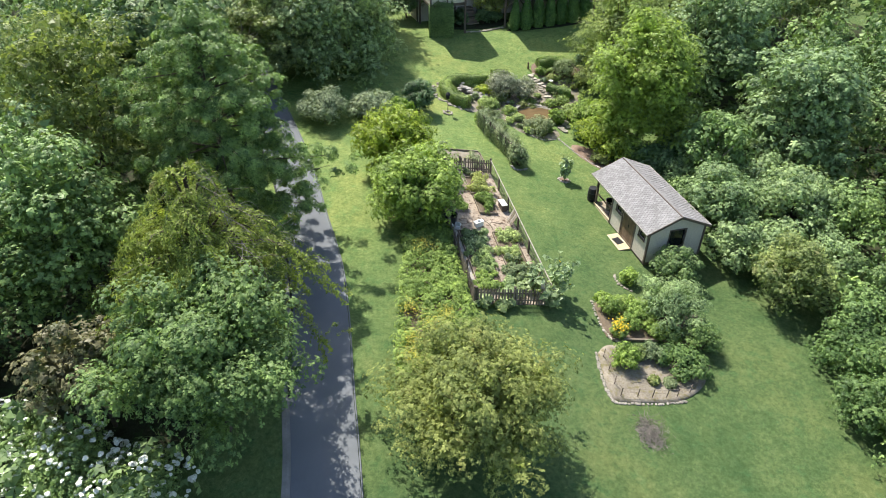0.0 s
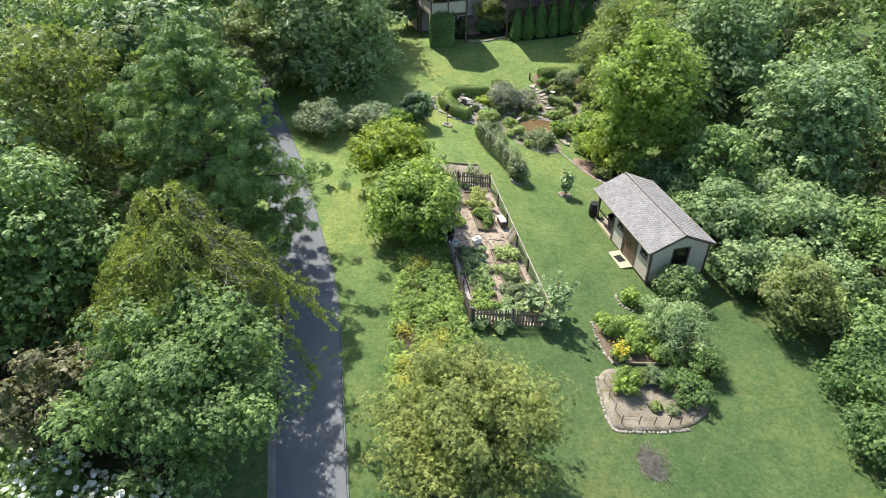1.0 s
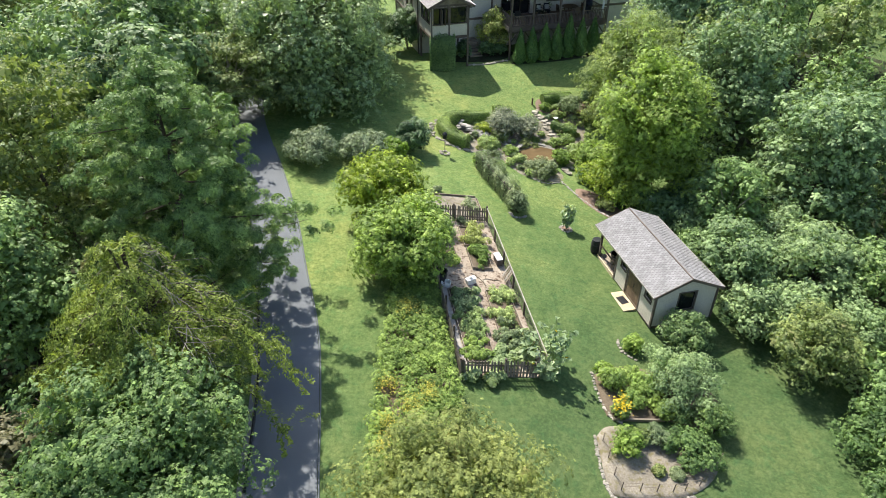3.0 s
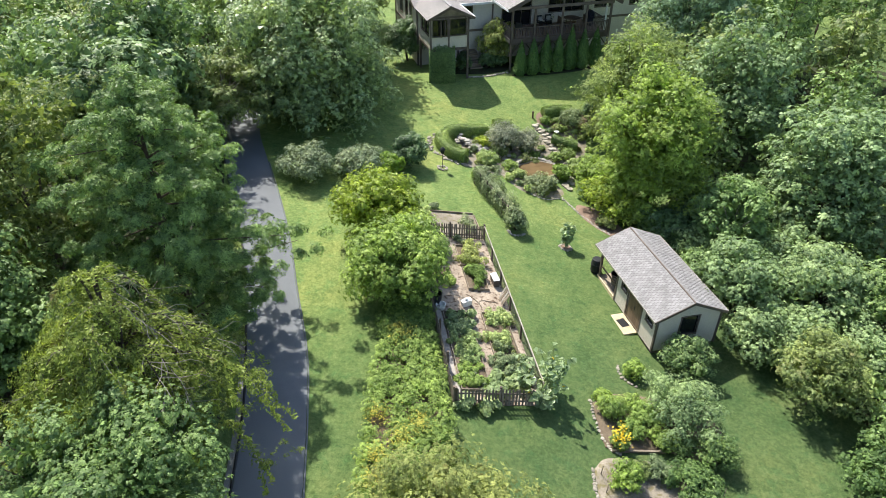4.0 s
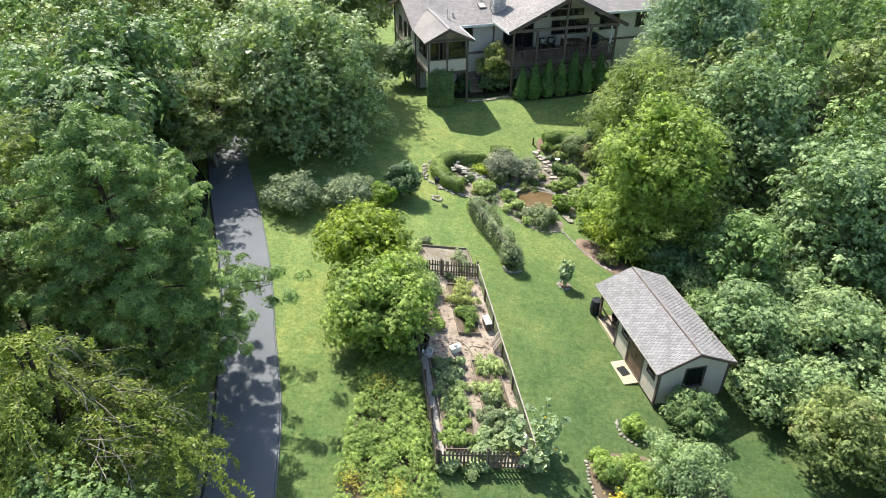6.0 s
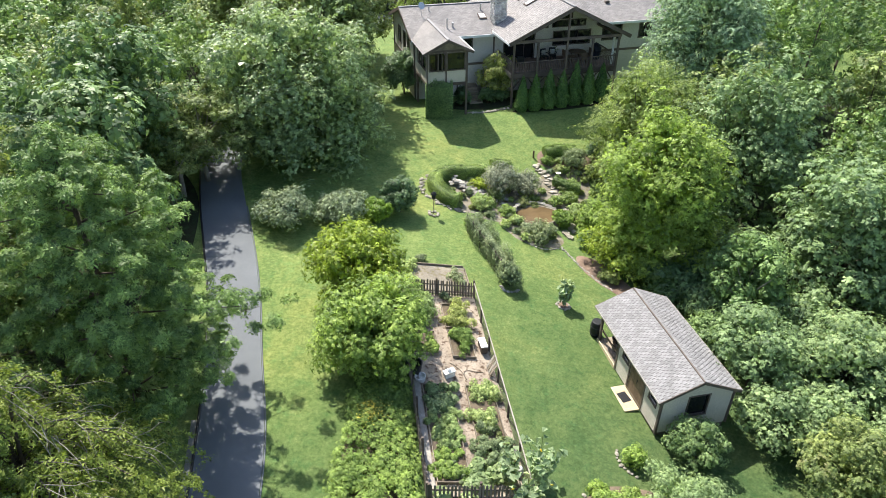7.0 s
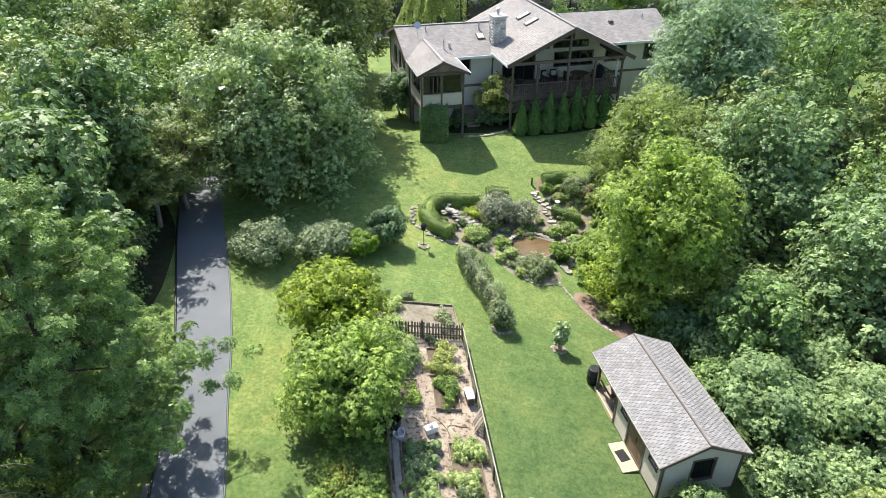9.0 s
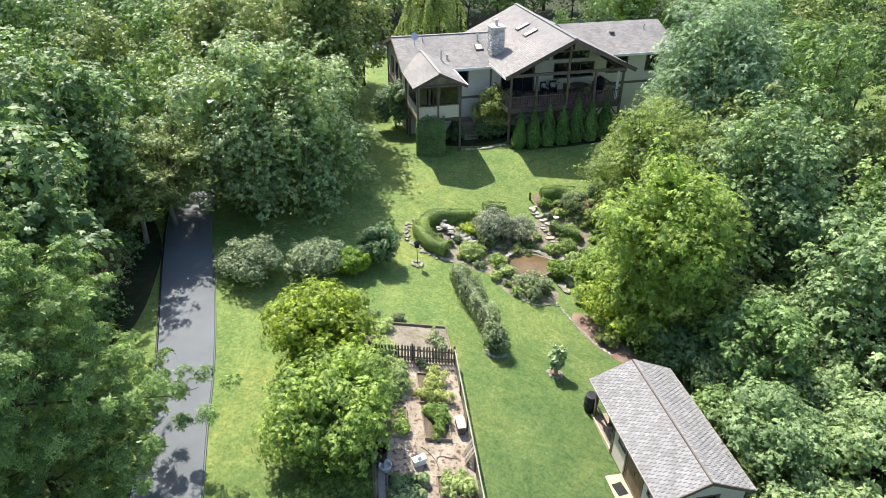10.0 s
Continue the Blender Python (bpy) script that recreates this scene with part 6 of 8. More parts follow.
def rain_barrel(m, label):
    b = thing("rain_barrel", m, label, "barrel")
    part("body", revolve([(0.26, 0), (0.29, 0.06), (0.32, 0.4), (0.29, 0.82), (0.26, 0.88)], 18), BLACK, b, smooth=True)
    for z in (0.2, 0.6):
        part("hoop", revolve([(0.315, z), (0.33, z + 0.02), (0.315, z + 0.04)], 18), BLACK, b)
    part("lid", revolve([(0.27, 0.88), (0.27, 0.91), (0.2, 0.92)], 18), BLACK, b)
    return b


rain_barrel(SHED @ pose(0.05, SD + 0.42, ground_z(9.4, 34.3), 0, 0, 0), "black plastic rain barrel beside the shed porch")
pot = thing("planter", SHED @ pose(0.75, 5.55, SF), "large dark flower pot on the shed porch", "planter")
part("pot", revolve([(0.2, 0), (0.28, 0.42), (0.31, 0.45), (0.27, 0.45), (0.24, 0.38)], 16), BLACK, pot)
part("soil", revolve([(0.23, 0.36), (0.235, 0.38)], 16), SOIL, pot)
bench = thing("bench", SHED @ pose(0.8, 4.85, SF, 0, 0, 4), "small weathered wooden bench on the shed porch", "bench")
for i in range(3):
    part("slat", box(-0.2 + i * 0.14, -0.07 + i * 0.14, -0.42, 0.42, 0.42, 0.45), GREYWOOD, bench)
for y in (-0.36, 0.3):
    part("leg", box(-0.17, 0.17, y, y + 0.06, 0, 0.42), GREYWOOD, bench)
bucket = tagged(part("bucket", revolve([(0.13, 0), (0.16, 0.3), (0.17, 0.31), (0.15, 0.31), (0.13, 0.1)], 14), GREYWOOD), "tan bucket on the shed porch floor", "bucket")
bucket.matrix_world = SHED @ pose(0.45, 5.2, SF)

# ---- the fenced vegetable garden ----
GA = math.degrees(math.atan2(0.195, 0.981))
GARDEN = pose(1.5, 22.95, 0, 0, 0, GA)
GW, GD = 3.95, 12.2


def in_garden(b, a, lift=0.0, rz=0.0):
    """A pose at b metres across and a metres along the garden."""
    p = GARDEN @ Vector((b, a, 0))
    return at(p.x, p.y, lift, GA + rz)


def garden_patch(name, b0, b1, a0, a1, mat, lift, label, nb=6, na=14, category="bed"):
    V, F = [], []
    for i in range(na + 3):
        for j in range(nb + 3):
            ki, kj = min(max((i - 1) / na, 0), 1), min(max((j - 1) / nb, 0), 1)
            p = GARDEN @ Vector((b0 + (b1 - b0) * kj, a0 + (a1 - a0) * ki, 0))
            rim = i in (0, na + 2) or j in (0, nb + 2)
            V.append((p.x, p.y, ground_z(p.x, p.y) + (-0.08 if rim else lift + 0.02 * noise.noise(Vector((p.x * 2, p.y * 2, 0))))))
    w = nb + 3
    for i in range(na + 2):
        for j in range(nb + 2):
            F.append((i * w + j, i * w + j + 1, (i + 1) * w + j + 1, (i + 1) * w + j))
    return tagged(solid(name, V, F, mat, smooth=False), label, category, kind="structure")


garden_patch("ground_mulch", 0.0, GW, 0.0, GD, MULCH, 0.05, "wood-chip mulch paths inside the vegetable garden", 10, 30, "path")
garden_patch("planting_bed", -0.35, GW - 0.1, GD + 0.15, GD + 2.6, DRYSOIL, 0.05, "bare dry soil bed beyond the picket fence", 8, 8)


def raised_bed(b0, b1, a0, a1, mat, boards, label):
    root = thing("raised_bed", in_garden((b0 + b1) / 2, (a0 + a1) / 2), label, "garden bed", "raised beds")
    x, y = (b1 - b0) / 2, (a1 - a0) / 2
    n = Vector((ground_z(*(GARDEN @ Vector(((b0 + b1) / 2, a1, 0))).xy) - ground_z(*(GARDEN @ Vector(((b0 + b1) / 2, a0, 0))).xy), 0)).x / (a1 - a0)
    s = (ground_z(*(GARDEN @ Vector((b1, (a0 + a1) / 2, 0))).xy) - ground_z(*(GARDEN @ Vector((b0, (a0 + a1) / 2, 0))).xy)) / (b1 - b0)

    def slab(x0, x1, y0, y1, z0, z1):
        bm = box(x0, x1, y0, y1, z0, z1)
        for v in bm.verts:
            v.co.z += v.co.x * s + v.co.y * n
        return bm
    part("soil", slab(-x + 0.04, x - 0.04, -y + 0.04, y - 0.04, -0.05, 0.12), mat, root)
    for x0, x1, y0, y1 in ((-x, x, -y, -y + 0.036), (-x, x, y - 0.036, y), (-x, -x + 0.036, -y + 0.04, y - 0.04), (x - 0.036, x, -y + 0.04, y - 0.04)):
        part("board", slab(x0, x1, y0, y1, -0.05, 0.2), boards, root)
    return root


raised_bed(0.45, 1.75, 0.7, 5.7, SOIL, GREYWOOD, "long raised vegetable bed edged with weathered boards")
raised_bed(2.35, 3.6, 1.6, 5.7, SOIL, GREYWOOD, "long raised vegetable bed edged with weathered boards")
raised_bed(2.1, 3.2, 7.5, 9.3, SOIL, GREYWOOD, "square raised bed with tall green herbs")
raised_bed(2.05, 3.15, 9.5, 11.3, SOIL, GREYWOOD, "square raised bed with yellow-green plants")
raised_bed(0.25, 1.45, 7.6, 9.2, SOIL, GREYWOOD, "raised bed partly under the myrtle tree")
raised_bed(0.3, 1.35, 9.5, 11.6, SOIL, GREYWOOD, "raised bed partly under the myrtle tree")


def picket_fence(name, p0, p1, label, pitch=0.145, height=0.98):
    """Pointed pickets on two rails between posts, following the land."""
    A, B = np.array(p0, float), np.array(p1, float)
    L = np.linalg.norm(B - A)
    d = (B - A) / L
    ang = math.degrees(math.atan2(d[1], d[0]))
    root = thing(name, at(*A, 0, ang), label, "fence", "garden fence panels")
    inv = root.matrix_world.inverted()

    def local(s, h, side=0.0):
        q = A + d * s
        return inv @ Vector((q[0] - d[1] * side, q[1] + d[0] * side, ground_z(*q) + h))
    bm = bmesh.new()
    ring = [(-0.04, 0), (0.04, 0), (0.04, height - 0.07), (0, height), (-0.04, height - 0.07)]
    a = [bm.verts.new((x, -0.01, z)) for x, z in ring]
    b = [bm.verts.new((x, 0.01, z)) for x, z in ring]
    bm.faces.new(a), bm.faces.new(b[::-1])
    for i in range(5):
        bm.faces.new((a[i], b[i], b[(i + 1) % 5], a[(i + 1) % 5]))
    me = bpy.data.meshes.new("picket")
    bmesh.ops.recalc_face_normals(bm, faces=bm.faces)
    bm.to_mesh(me)
    bm.free()
    me.materials.append(PICKET)
    n = int(L / pitch)
    rng = random.Random(int(L * 100))
    for i in range(n + 1):
        ob = new("picket", me)
        ob.parent = root
        ob.matrix_basis = Matrix.Translation(local(i * L / n, 0.04 + rng.uniform(-0.015, 0.015), -0.035)) @ pose(0, 0, 0, rng.uniform(-2, 2), rng.uniform(-2, 2), 0)
    for h in (0.3, 0.72):
        m = max(1, int(L / 2))
        for i in range(m):
            part("rail", bar(local(i * L / m, h), local((i + 1) * L / m, h), 0.03, 0.08), DARKWOOD, root)
    m = max(1, round(L / 2.2))
    for i in range(m + 1):
        q = local(i * L / m, 0)
        part("post", box(q.x - 0.045, q.x + 0.045, q.y + 0.02, q.y + 0.11, q.z - 0.2, q.z + height + 0.08), DARKWOOD, root)
    return root


def gp(b, a):
    p = GARDEN @ Vector((b, a, 0))
    return (p.x, p.y)


picket_fence("picket_fence", gp(0, 0), gp(GW, 0), "dark brown picket fence at the garden's lower end")
picket_fence("picket_fence", gp(0, GD), gp(GW, GD), "dark brown picket fence at the garden's upper end")
picket_fence("picket_fence", gp(0, GD), gp(0, 0), "dark brown picket fence along the weedy side", 0.16)
wire = thing("wire_fence", in_garden(GW, 0), "wire mesh fence with a pale weathered top rail", "fence", "garden fence panels")
inv = wire.matrix_world.inverted()


def on_side(a, h, b=GW):
    x, y = gp(b, a)
    return inv @ Vector((x, y, ground_z(x, y) + h))


for i in range(6):
    part("top_rail", bar(on_side(i * GD / 6, 0.95), on_side((i + 1) * GD / 6, 0.95), 0.05, 0.05), PALERAIL, wire, "pale weathered top rail")
for i in range(7):
    q = on_side(min(i * GD / 6, GD - 0.05), 0)
    part("post", box(q.x - 0.045, q.x + 0.045, q.y - 0.045, q.y + 0.045, q.z - 0.2, q.z + 0.93), DARKWOOD, wire)
bm = bmesh.new()
for h in np.arange(0.1, 0.95, 0.12):
    for i in range(6):
        add_bar(bm, on_side(i * GD / 6, h), on_side((i + 1) * GD / 6, h), 0.006, 0.006)
for i in range(int(GD / 0.15)):
    add_bar(bm, on_side(i * 0.15, 0.02), on_side(i * 0.15, 0.93), 0.006, 0.006)
tagged(part("mesh_wire", bm, DARKWOOD, wire), kind="stuff")


def plant_bed(name, spots, leaf, n, L, W, h, spread, seed, label, category="plant", up=0.5, group=""):
    """Leafy plants growing in clumps at the spots given (across, along), as one planting."""
    rng = np.random.default_rng(seed)
    n, L, W = int(n * 2.2), L * 0.6, W * 0.56
    C = []
    for b, a in spots:
        x, y = gp(b, a)
        C.append((x, y, ground_z(x, y)))
    root = thing(name, pose(*C[0]), label, category, group)
    C = np.array(C) - np.array(C[0])
    C = np.repeat(C, 3, axis=0) + rng.normal(0, 1, (len(C) * 3, 3)) * np.array([spread, spread, 0]) + np.array([0, 0, h * 0.4]) * rng.uniform(0.5, 1.3, (len(C) * 3, 1))
    R = rng.uniform(0.5, 1.1, len(C)) * h * 0.42
    solid("foliage", *clump_leaves(rng, C, R, n, L, W, up), leaf, root)
    bm = bmesh.new()
    for c in C[:40]:
        add_tube(bm, [(c[0], c[1], c[2] - h * 0.75), tuple(c)], 0.012, 0.006, 4)
    tagged(part("stem", bm, WEEDSTEM, root), kind="stuff")
    return root


PALELEAF = foliage_material("pale broad leaves", (0.112, 0.158, 0.080), (0.200, 0.250, 0.138), 0.55, 0.3, 0.2)
WEEDSTEM = surface("green stems", (0.10, 0.15, 0.04), (0.17, 0.22, 0.07), 3, 20, 0.7, 0.2, 0.005)
rr = random.Random(4)


def scatter(b0, b1, a0, a1, n):
    return [(rr.uniform(b0, b1), rr.uniform(a0, a1)) for _ in range(n)]


plant_bed("squash_plants", scatter(0.7, 1.6, 4.3, 5.5, 9), BLUECROP, 3600, 0.24, 0.17, 0.55, 0.18, 101, "broad blue-green cabbage plants in a raised bed")
plant_bed("bean_plants", scatter(0.6, 1.6, 2.3, 4.2, 16), CROP, 6240, 0.13, 0.08, 0.5, 0.18, 102, "tangled green bean plants in a raised bed")
plant_bed("bean_plants", scatter(0.5, 1.7, 0.8, 2.4, 12), WEED, 5280, 0.13, 0.07, 0.45, 0.18, 103, "bright green seedlings and weeds in a raised bed")
plant_bed("tomato_plants", scatter(2.5, 3.5, 3.4, 5.6, 14), CROP, 5760, 0.13, 0.06, 0.65, 0.16, 104, "straggling tomato plants in a raised bed")
plant_bed("tomato_plants", scatter(2.5, 3.6, 1.7, 3.4, 12), GREYSHRUB, 4800, 0.13, 0.07, 0.6, 0.16, 105, "pale dry vegetable plants in a raised bed")
plant_bed("squash_plants", scatter(1.9, 3.2, 0.5, 1.6, 8), BLUECROP, 2160, 0.26, 0.22, 0.7, 0.18, 106, "large-leaved squash vines by the lower fence")
plant_bed("herb_plants", scatter(2.3, 3.0, 7.7, 9.1, 9), WEED, 4560, 0.14, 0.05, 0.75, 0.14, 107, "tall bright green herbs in a square bed")
plant_bed("herb_plants", scatter(2.2, 3.0, 9.7, 11.2, 9), GOLDLEAF, 4320, 0.13, 0.06, 0.7, 0.15, 108, "yellow-green pepper plants in a square bed")
plant_bed("bean_plants", scatter(0.4, 1.3, 7.8, 9.0, 6), WEED, 2400, 0.13, 0.06, 0.5, 0.14, 109, "green plants in the bed below the myrtle")
plant_bed("bean_plants", scatter(0.4, 1.3, 9.7, 11.9, 10), CROP, 4800, 0.13, 0.07, 0.85, 0.16, 110, "tall bean vines near the upper fence")
plant_bed("bean_plants", scatter(0.5, 1.3, 10.0, 12.8, 11), CROP, 5200, 0.13, 0.07, 1.0, 0.16, 118, "tall tangled bean vines by the upper fence")
plant_bed("herb_plants", scatter(0.5, 1.75, 0.9, 5.5, 16), GREYSHRUB, 3600, 0.1, 0.04, 0.35, 0.16, 119, "pale dry weeds between the bean plants")
plant_bed("herb_plants", scatter(2.3, 3.7, 1.2, 5.7, 18), TURNING, 3600, 0.1, 0.04, 0.4, 0.16, 120, "yellowing dry weeds between the tomato plants")
plant_bed("bean_plants", scatter(0.0, 0.9, 12.6, 14.8, 9), CROP, 3600, 0.13, 0.06, 0.7, 0.14, 111, "leafy plants in the bare bed beyond the fence")
plant_bed("bean_plants", scatter(2.9, 3.6, 12.8, 14.4, 5), GREYSHRUB, 1680, 0.12, 0.05, 0.6, 0.12, 112, "wispy dry plants in the bare bed beyond the fence")
plant_bed("bean_plants", scatter(-0.2, 0.3, 15.0, 15.3, 2), GREYSHRUB, 1440, 0.11, 0.05, 0.8, 0.12, 113, "small grey-green bush behind the garden")
plant_bed("bean_plants", scatter(1.2, 1.5, 15.0, 15.2, 1), GREYSHRUB, 1080, 0.11, 0.05, 0.8, 0.12, 114, "small grey-green bush behind the garden")
plant_bed("squash_plants", scatter(0.3, 1.7, -0.3, 0.1, 5), BLUECROP, 1200, 0.26, 0.2, 0.6, 0.14, 115, "squash leaves spilling over the lower fence")
plant_bed("bean_plants", scatter(2.2, 2.9, 11.6, 12.0, 4), GREYSHRUB, 1440, 0.12, 0.05, 0.5, 0.12, 116, "dry plants against the upper fence")


for seed, x, y, r, leaf in ((301, 9.3, 19.4, 0.3, OLIVE), (302, 8.9, 20.9, 0.5, OLIVE), (303, 10.0, 19.3, 0.35, GREYSHRUB), (304, 9.0, 22.9, 0.7, WEED), (305, 10.9, 22.3, 0.7, DOGWOOD), (306, 10.9, 24.2, 0.75, WEED), (307, 8.0, 24.6, 0.5, MYRTLEDARK), (308, 9.3, 24.4, 0.6, WEED)):
    put(shrub("perennial_clump", r, r * 0.95, leaf, 1500, 0.13, 0.05, seed, "green perennials filling the stone-edged bed", "plant", masses=16, size=r * 0.34), x, y)


def board_edge(b0, a0, b1, a1, label, wide=0.05, tall=0.14, mat=None):
    root = thing("edging_board", in_garden(b0, a0), label, "board")
    inv = root.matrix_world.inverted()
    bm = bmesh.new()
    n = 4
    for i in range(n):
        q = []
        for k in (i / n, (i + 1) / n):
            x, y = gp(b0 + (b1 - b0) * k, a0 + (a1 - a0) * k)
            q.append(inv @ Vector((x, y, ground_z(x, y) + 0.09)))
        add_bar(bm, q[0], q[1], wide, tall)
    part("board", bm, mat or GREYWOOD, root)


board_edge(-0.4, 14.8, 3.8, 14.8, "weathered board edging the bare soil bed")
board_edge(-0.4, 12.4, -0.4, 14.8, "weathered board edging the bare soil bed")
board_edge(3.9, 12.4, 3.85, 14.6, "weathered board edging the bare soil bed")
board_edge(0.25, 0.3, 0.25, 6.2, "pale weathered planks laid along the picket fence", 0.26, 0.05, PALERAIL)
tub = thing("tub", in_garden(0.2, 6.5), "black plastic compost tub by the fence", "tub")
part("body", revolve([(0.3, 0), (0.36, 0.6), (0.38, 0.62), (0.34, 0.62), (0.3, 0.3)], 18), BLACK, tub)
tub = thing("tub", in_garden(0.42, 6.05), "white plastic tub by the compost tub", "tub")
part("body", revolve([(0.2, 0.02), (0.24, 0.28), (0.26, 0.29), (0.22, 0.29), (0.19, 0.1)], 16), WHITE, tub)
bx = thing("planter_box", in_garden(1.75, 6.35, 0, 20) @ Matrix.Scale(0.78, 4), "white planter box standing in the mulch", "planter")
part("box_body", box(-0.32, 0.32, -0.17, 0.17, 0.03, 0.42, 0.02), WHITE, bx)
part("rim", box(-0.35, 0.35, -0.2, 0.2, 0.42, 0.46, 0.01), WHITE, bx)
part("lid", revolve([(0.12, 0.46), (0.13, 0.54), (0.06, 0.62)], 12), WHITE, bx)
bx = thing("beehive_box", in_garden(3.65, 8.2, 0, 4), "white-topped dark wooden box by the fence", "box")
part("box_body", box(-0.15, 0.15, -0.34, 0.34, 0.05, 0.45, 0.01), DARKWOOD, bx)
part("lid", box(-0.17, 0.17, -0.36, 0.36, 0.45, 0.5, 0.01), WHITE, bx, "white painted lid")
pallet = thing("pallet", in_garden(3.62, 6.75, 0.1, 0) @ pose(0, 0, 0, 0, -62, 0), "pale wooden pallet leaning on the fence", "pallet")
for i in range(4):
    part("slat", box(0.0, 0.8, -0.42 + i * 0.2, -0.28 + i * 0.2, 0.0, 0.02), PALERAIL if i % 2 else GREYWOOD, pallet)
for x in (0.05, 0.65):
    part("batten", box(x, x + 0.07, -0.42, 0.34, -0.05, -0.004), GREYWOOD, pallet)
hose_pts = []
for i in range(40):
    k = i / 39
    x, y = gp(1.9 + 1.3 * k + 0.25 * math.sin(k * 7), 6.9 - 0.55 * math.sin(k * 3.1) + 0.25 * math.cos(k * 9))
    hose_pts.append((x, y, ground_z(x, y) + 0.075))
tagged(part("garden_hose", tube(hose_pts, 0.016, 0.016, 6), GREYWOOD, smooth=True), "tan garden hose lying in loops on the mulch", "hose")


def sunflower(seed, h, stems, leaf_n, label, L=0.3, heads=1, sway=0.25):
    rng = np.random.default_rng(seed)
    root = thing("sunflower", Matrix(), label, "plant")
    bm = bmesh.new()
    P, N = [], []
    for i in range(stems):
        e = Vector((rng.normal(0, sway), rng.normal(0, sway), h * rng.uniform(0.7, 1.0)))
        add_tube(bm, [(0, 0, -0.1), (e.x * 0.3, e.y * 0.3, e.z * 0.5), tuple(e)], 0.022, 0.01, 5)
        for j in range(leaf_n // stems):
            k = rng.uniform(0.25, 1)
            c = Vector((e.x * k * (0.6 + 0.4 * k), e.y * k * (0.6 + 0.4 * k), e.z * k))
            a = rng.uniform(0, 6.28)
            P.append((c.x + math.cos(a) * L * 0.6, c.y + math.sin(a) * L * 0.6, c.z))
            N.append((math.cos(a) * 0.5, math.sin(a) * 0.5, 1))
        if i < heads:
            f = part("flower_head", revolve([(0.02, 0), (0.06, 0.015), (0.075, 0.03), (0.02, 0.04)], 12), PETALYELLOW, root, "yellow flower head")
            f.matrix_basis = Matrix.Translation(e) @ pose(0, 0, 0, 50, rng.uniform(-30, 30), rng.uniform(0, 360))
    tagged(part("stem", bm, WEEDSTEM, root), kind="stuff")
    P, N = np.array(P), np.array(N)
    solid("leaves", *blades(rng, P, N + rng.normal(0, 0.3, N.shape), L, L * 0.75, quad=True), PALELEAF, root)
    return root


put(sunflower(121, 2.5, 10, 240, "tall branching sunflower with large pale leaves by the fence", 0.28, 2, 0.62), 5.7, 24.6)
put(sunflower(122, 1.5, 6, 150, "sunflower with broad drooping leaves by the fence", 0.3, 1, 0.4), 5.3, 23.5)
put(sunflower(124, 1.7, 5, 120, "sunflower with broad pale leaves inside the fence", 0.3, 0, 0.35), 4.45, 24.5)
bag = tagged(part("sack", revolve([(0.1, 0), (0.2, 0.05), (0.22, 0.2), (0.15, 0.34), (0.05, 0.4)], 9), WHITE), "crumpled white plastic sack beside the fence", "sack")
bag.matrix_world = in_garden(3.72, 1.25, 0.05)
put(sunflower(123, 1.8, 5, 150, "young sunflower standing alone on the lawn", 0.3, 0), 7.9, 36.5)
blob_patch("planting_bed", 7.9, 36.5, 0.42, 0.36, 0, REDMULCH, 0.03, 34, "ring of reddish soil round the lone sunflower", rings=4, segments=24, wobble=0.06)
stone_row("stone_edging", [(7.55, 36.5), (7.75, 36.2), (8.1, 36.2), (8.25, 36.5), (8.0, 36.8), (7.65, 36.75), (7.55, 36.5)], 15, 0.16, PALESTONE, "ring of pale stones round the lone sunflower", 41)

# the two myrtles, the wild border and the front tree
put(broad_tree("crape_myrtle", 2.65, 4.4, 0.3, MYRTLE, 20000, 0.15, 0.08, 131, "yellow-green crape myrtle beside the vegetable garden", masses=60, size=0.62, trunk=0.09, low=-0.75, skirt=0.7, uneven=0.2), -2.75, 33.9)
put(broad_tree("crape_myrtle", 2.8, 4.1, 0.15, MYRTLEDARK, 24000, 0.15, 0.08, 132, "green crape myrtle leaning over the garden fence", masses=76, size=0.68, trunk=0.09, low=-0.85, skirt=0.8, uneven=0.2), -1.35, 29.7)
put(broad_tree("cornus_tree", 3.25, 5.0, 0.2, BRONZE, 42000, 0.12, 0.056, 133, "wide dogwood with bronzing leaves standing in the border", masses=130, size=0.62, trunk=0.12, low=-0.75, up=0.7, skirt=0.9, uneven=0.36), 1.35, 15.3)
rng = np.random.default_rng(141)
C = []
for i in range(430):
    k = rng.uniform(0, 1)
    y = 16.6 + 12.6 * k
    mid_x, half = -0.55 + 0.5 * (1 - k), 1.75 - 0.35 * k
    x = min(mid_x + rng.uniform(-half, half), 1.5 - 0.2 * (y - 22.95) - rng.uniform(0.3, 0.8))
    C.append((x, y, ground_z(x, y) + rng.uniform(0.26, 0.5)))
C = np.array(C)
root = thing("wild_border", Matrix(), "dense border of tall green weeds and goldenrod beside the fence", "plants")
solid("foliage", *clump_leaves(rng, C, rng.uniform(0.24, 0.44, len(C)), 96000, 0.09, 0.042, 0.9), WEED, root)
for i, (x, y, r) in enumerate(((-1.0, 26.2, 0.5), (-1.4, 21.3, 0.4), (-0.5, 20.3, 0.45), (-1.2, 19.4, 0.4), (-1.3, 18.4, 0.35), (0.2, 21.2, 0.35))):
    P = rng.normal(0, 1, (300, 3)) * np.array([r * 0.62, r * 0.7, 0.13]) + np.array([x, y, ground_z(x, y) + 0.84])
    solid("flower_plume", *blades(rng, P, np.array([0, 0, 1]) + rng.normal(0, 0.6, (300, 3)), 0.06, 0.03), GOLDENROD, root, "yellow goldenrod plumes")["kind"] = "stuff"
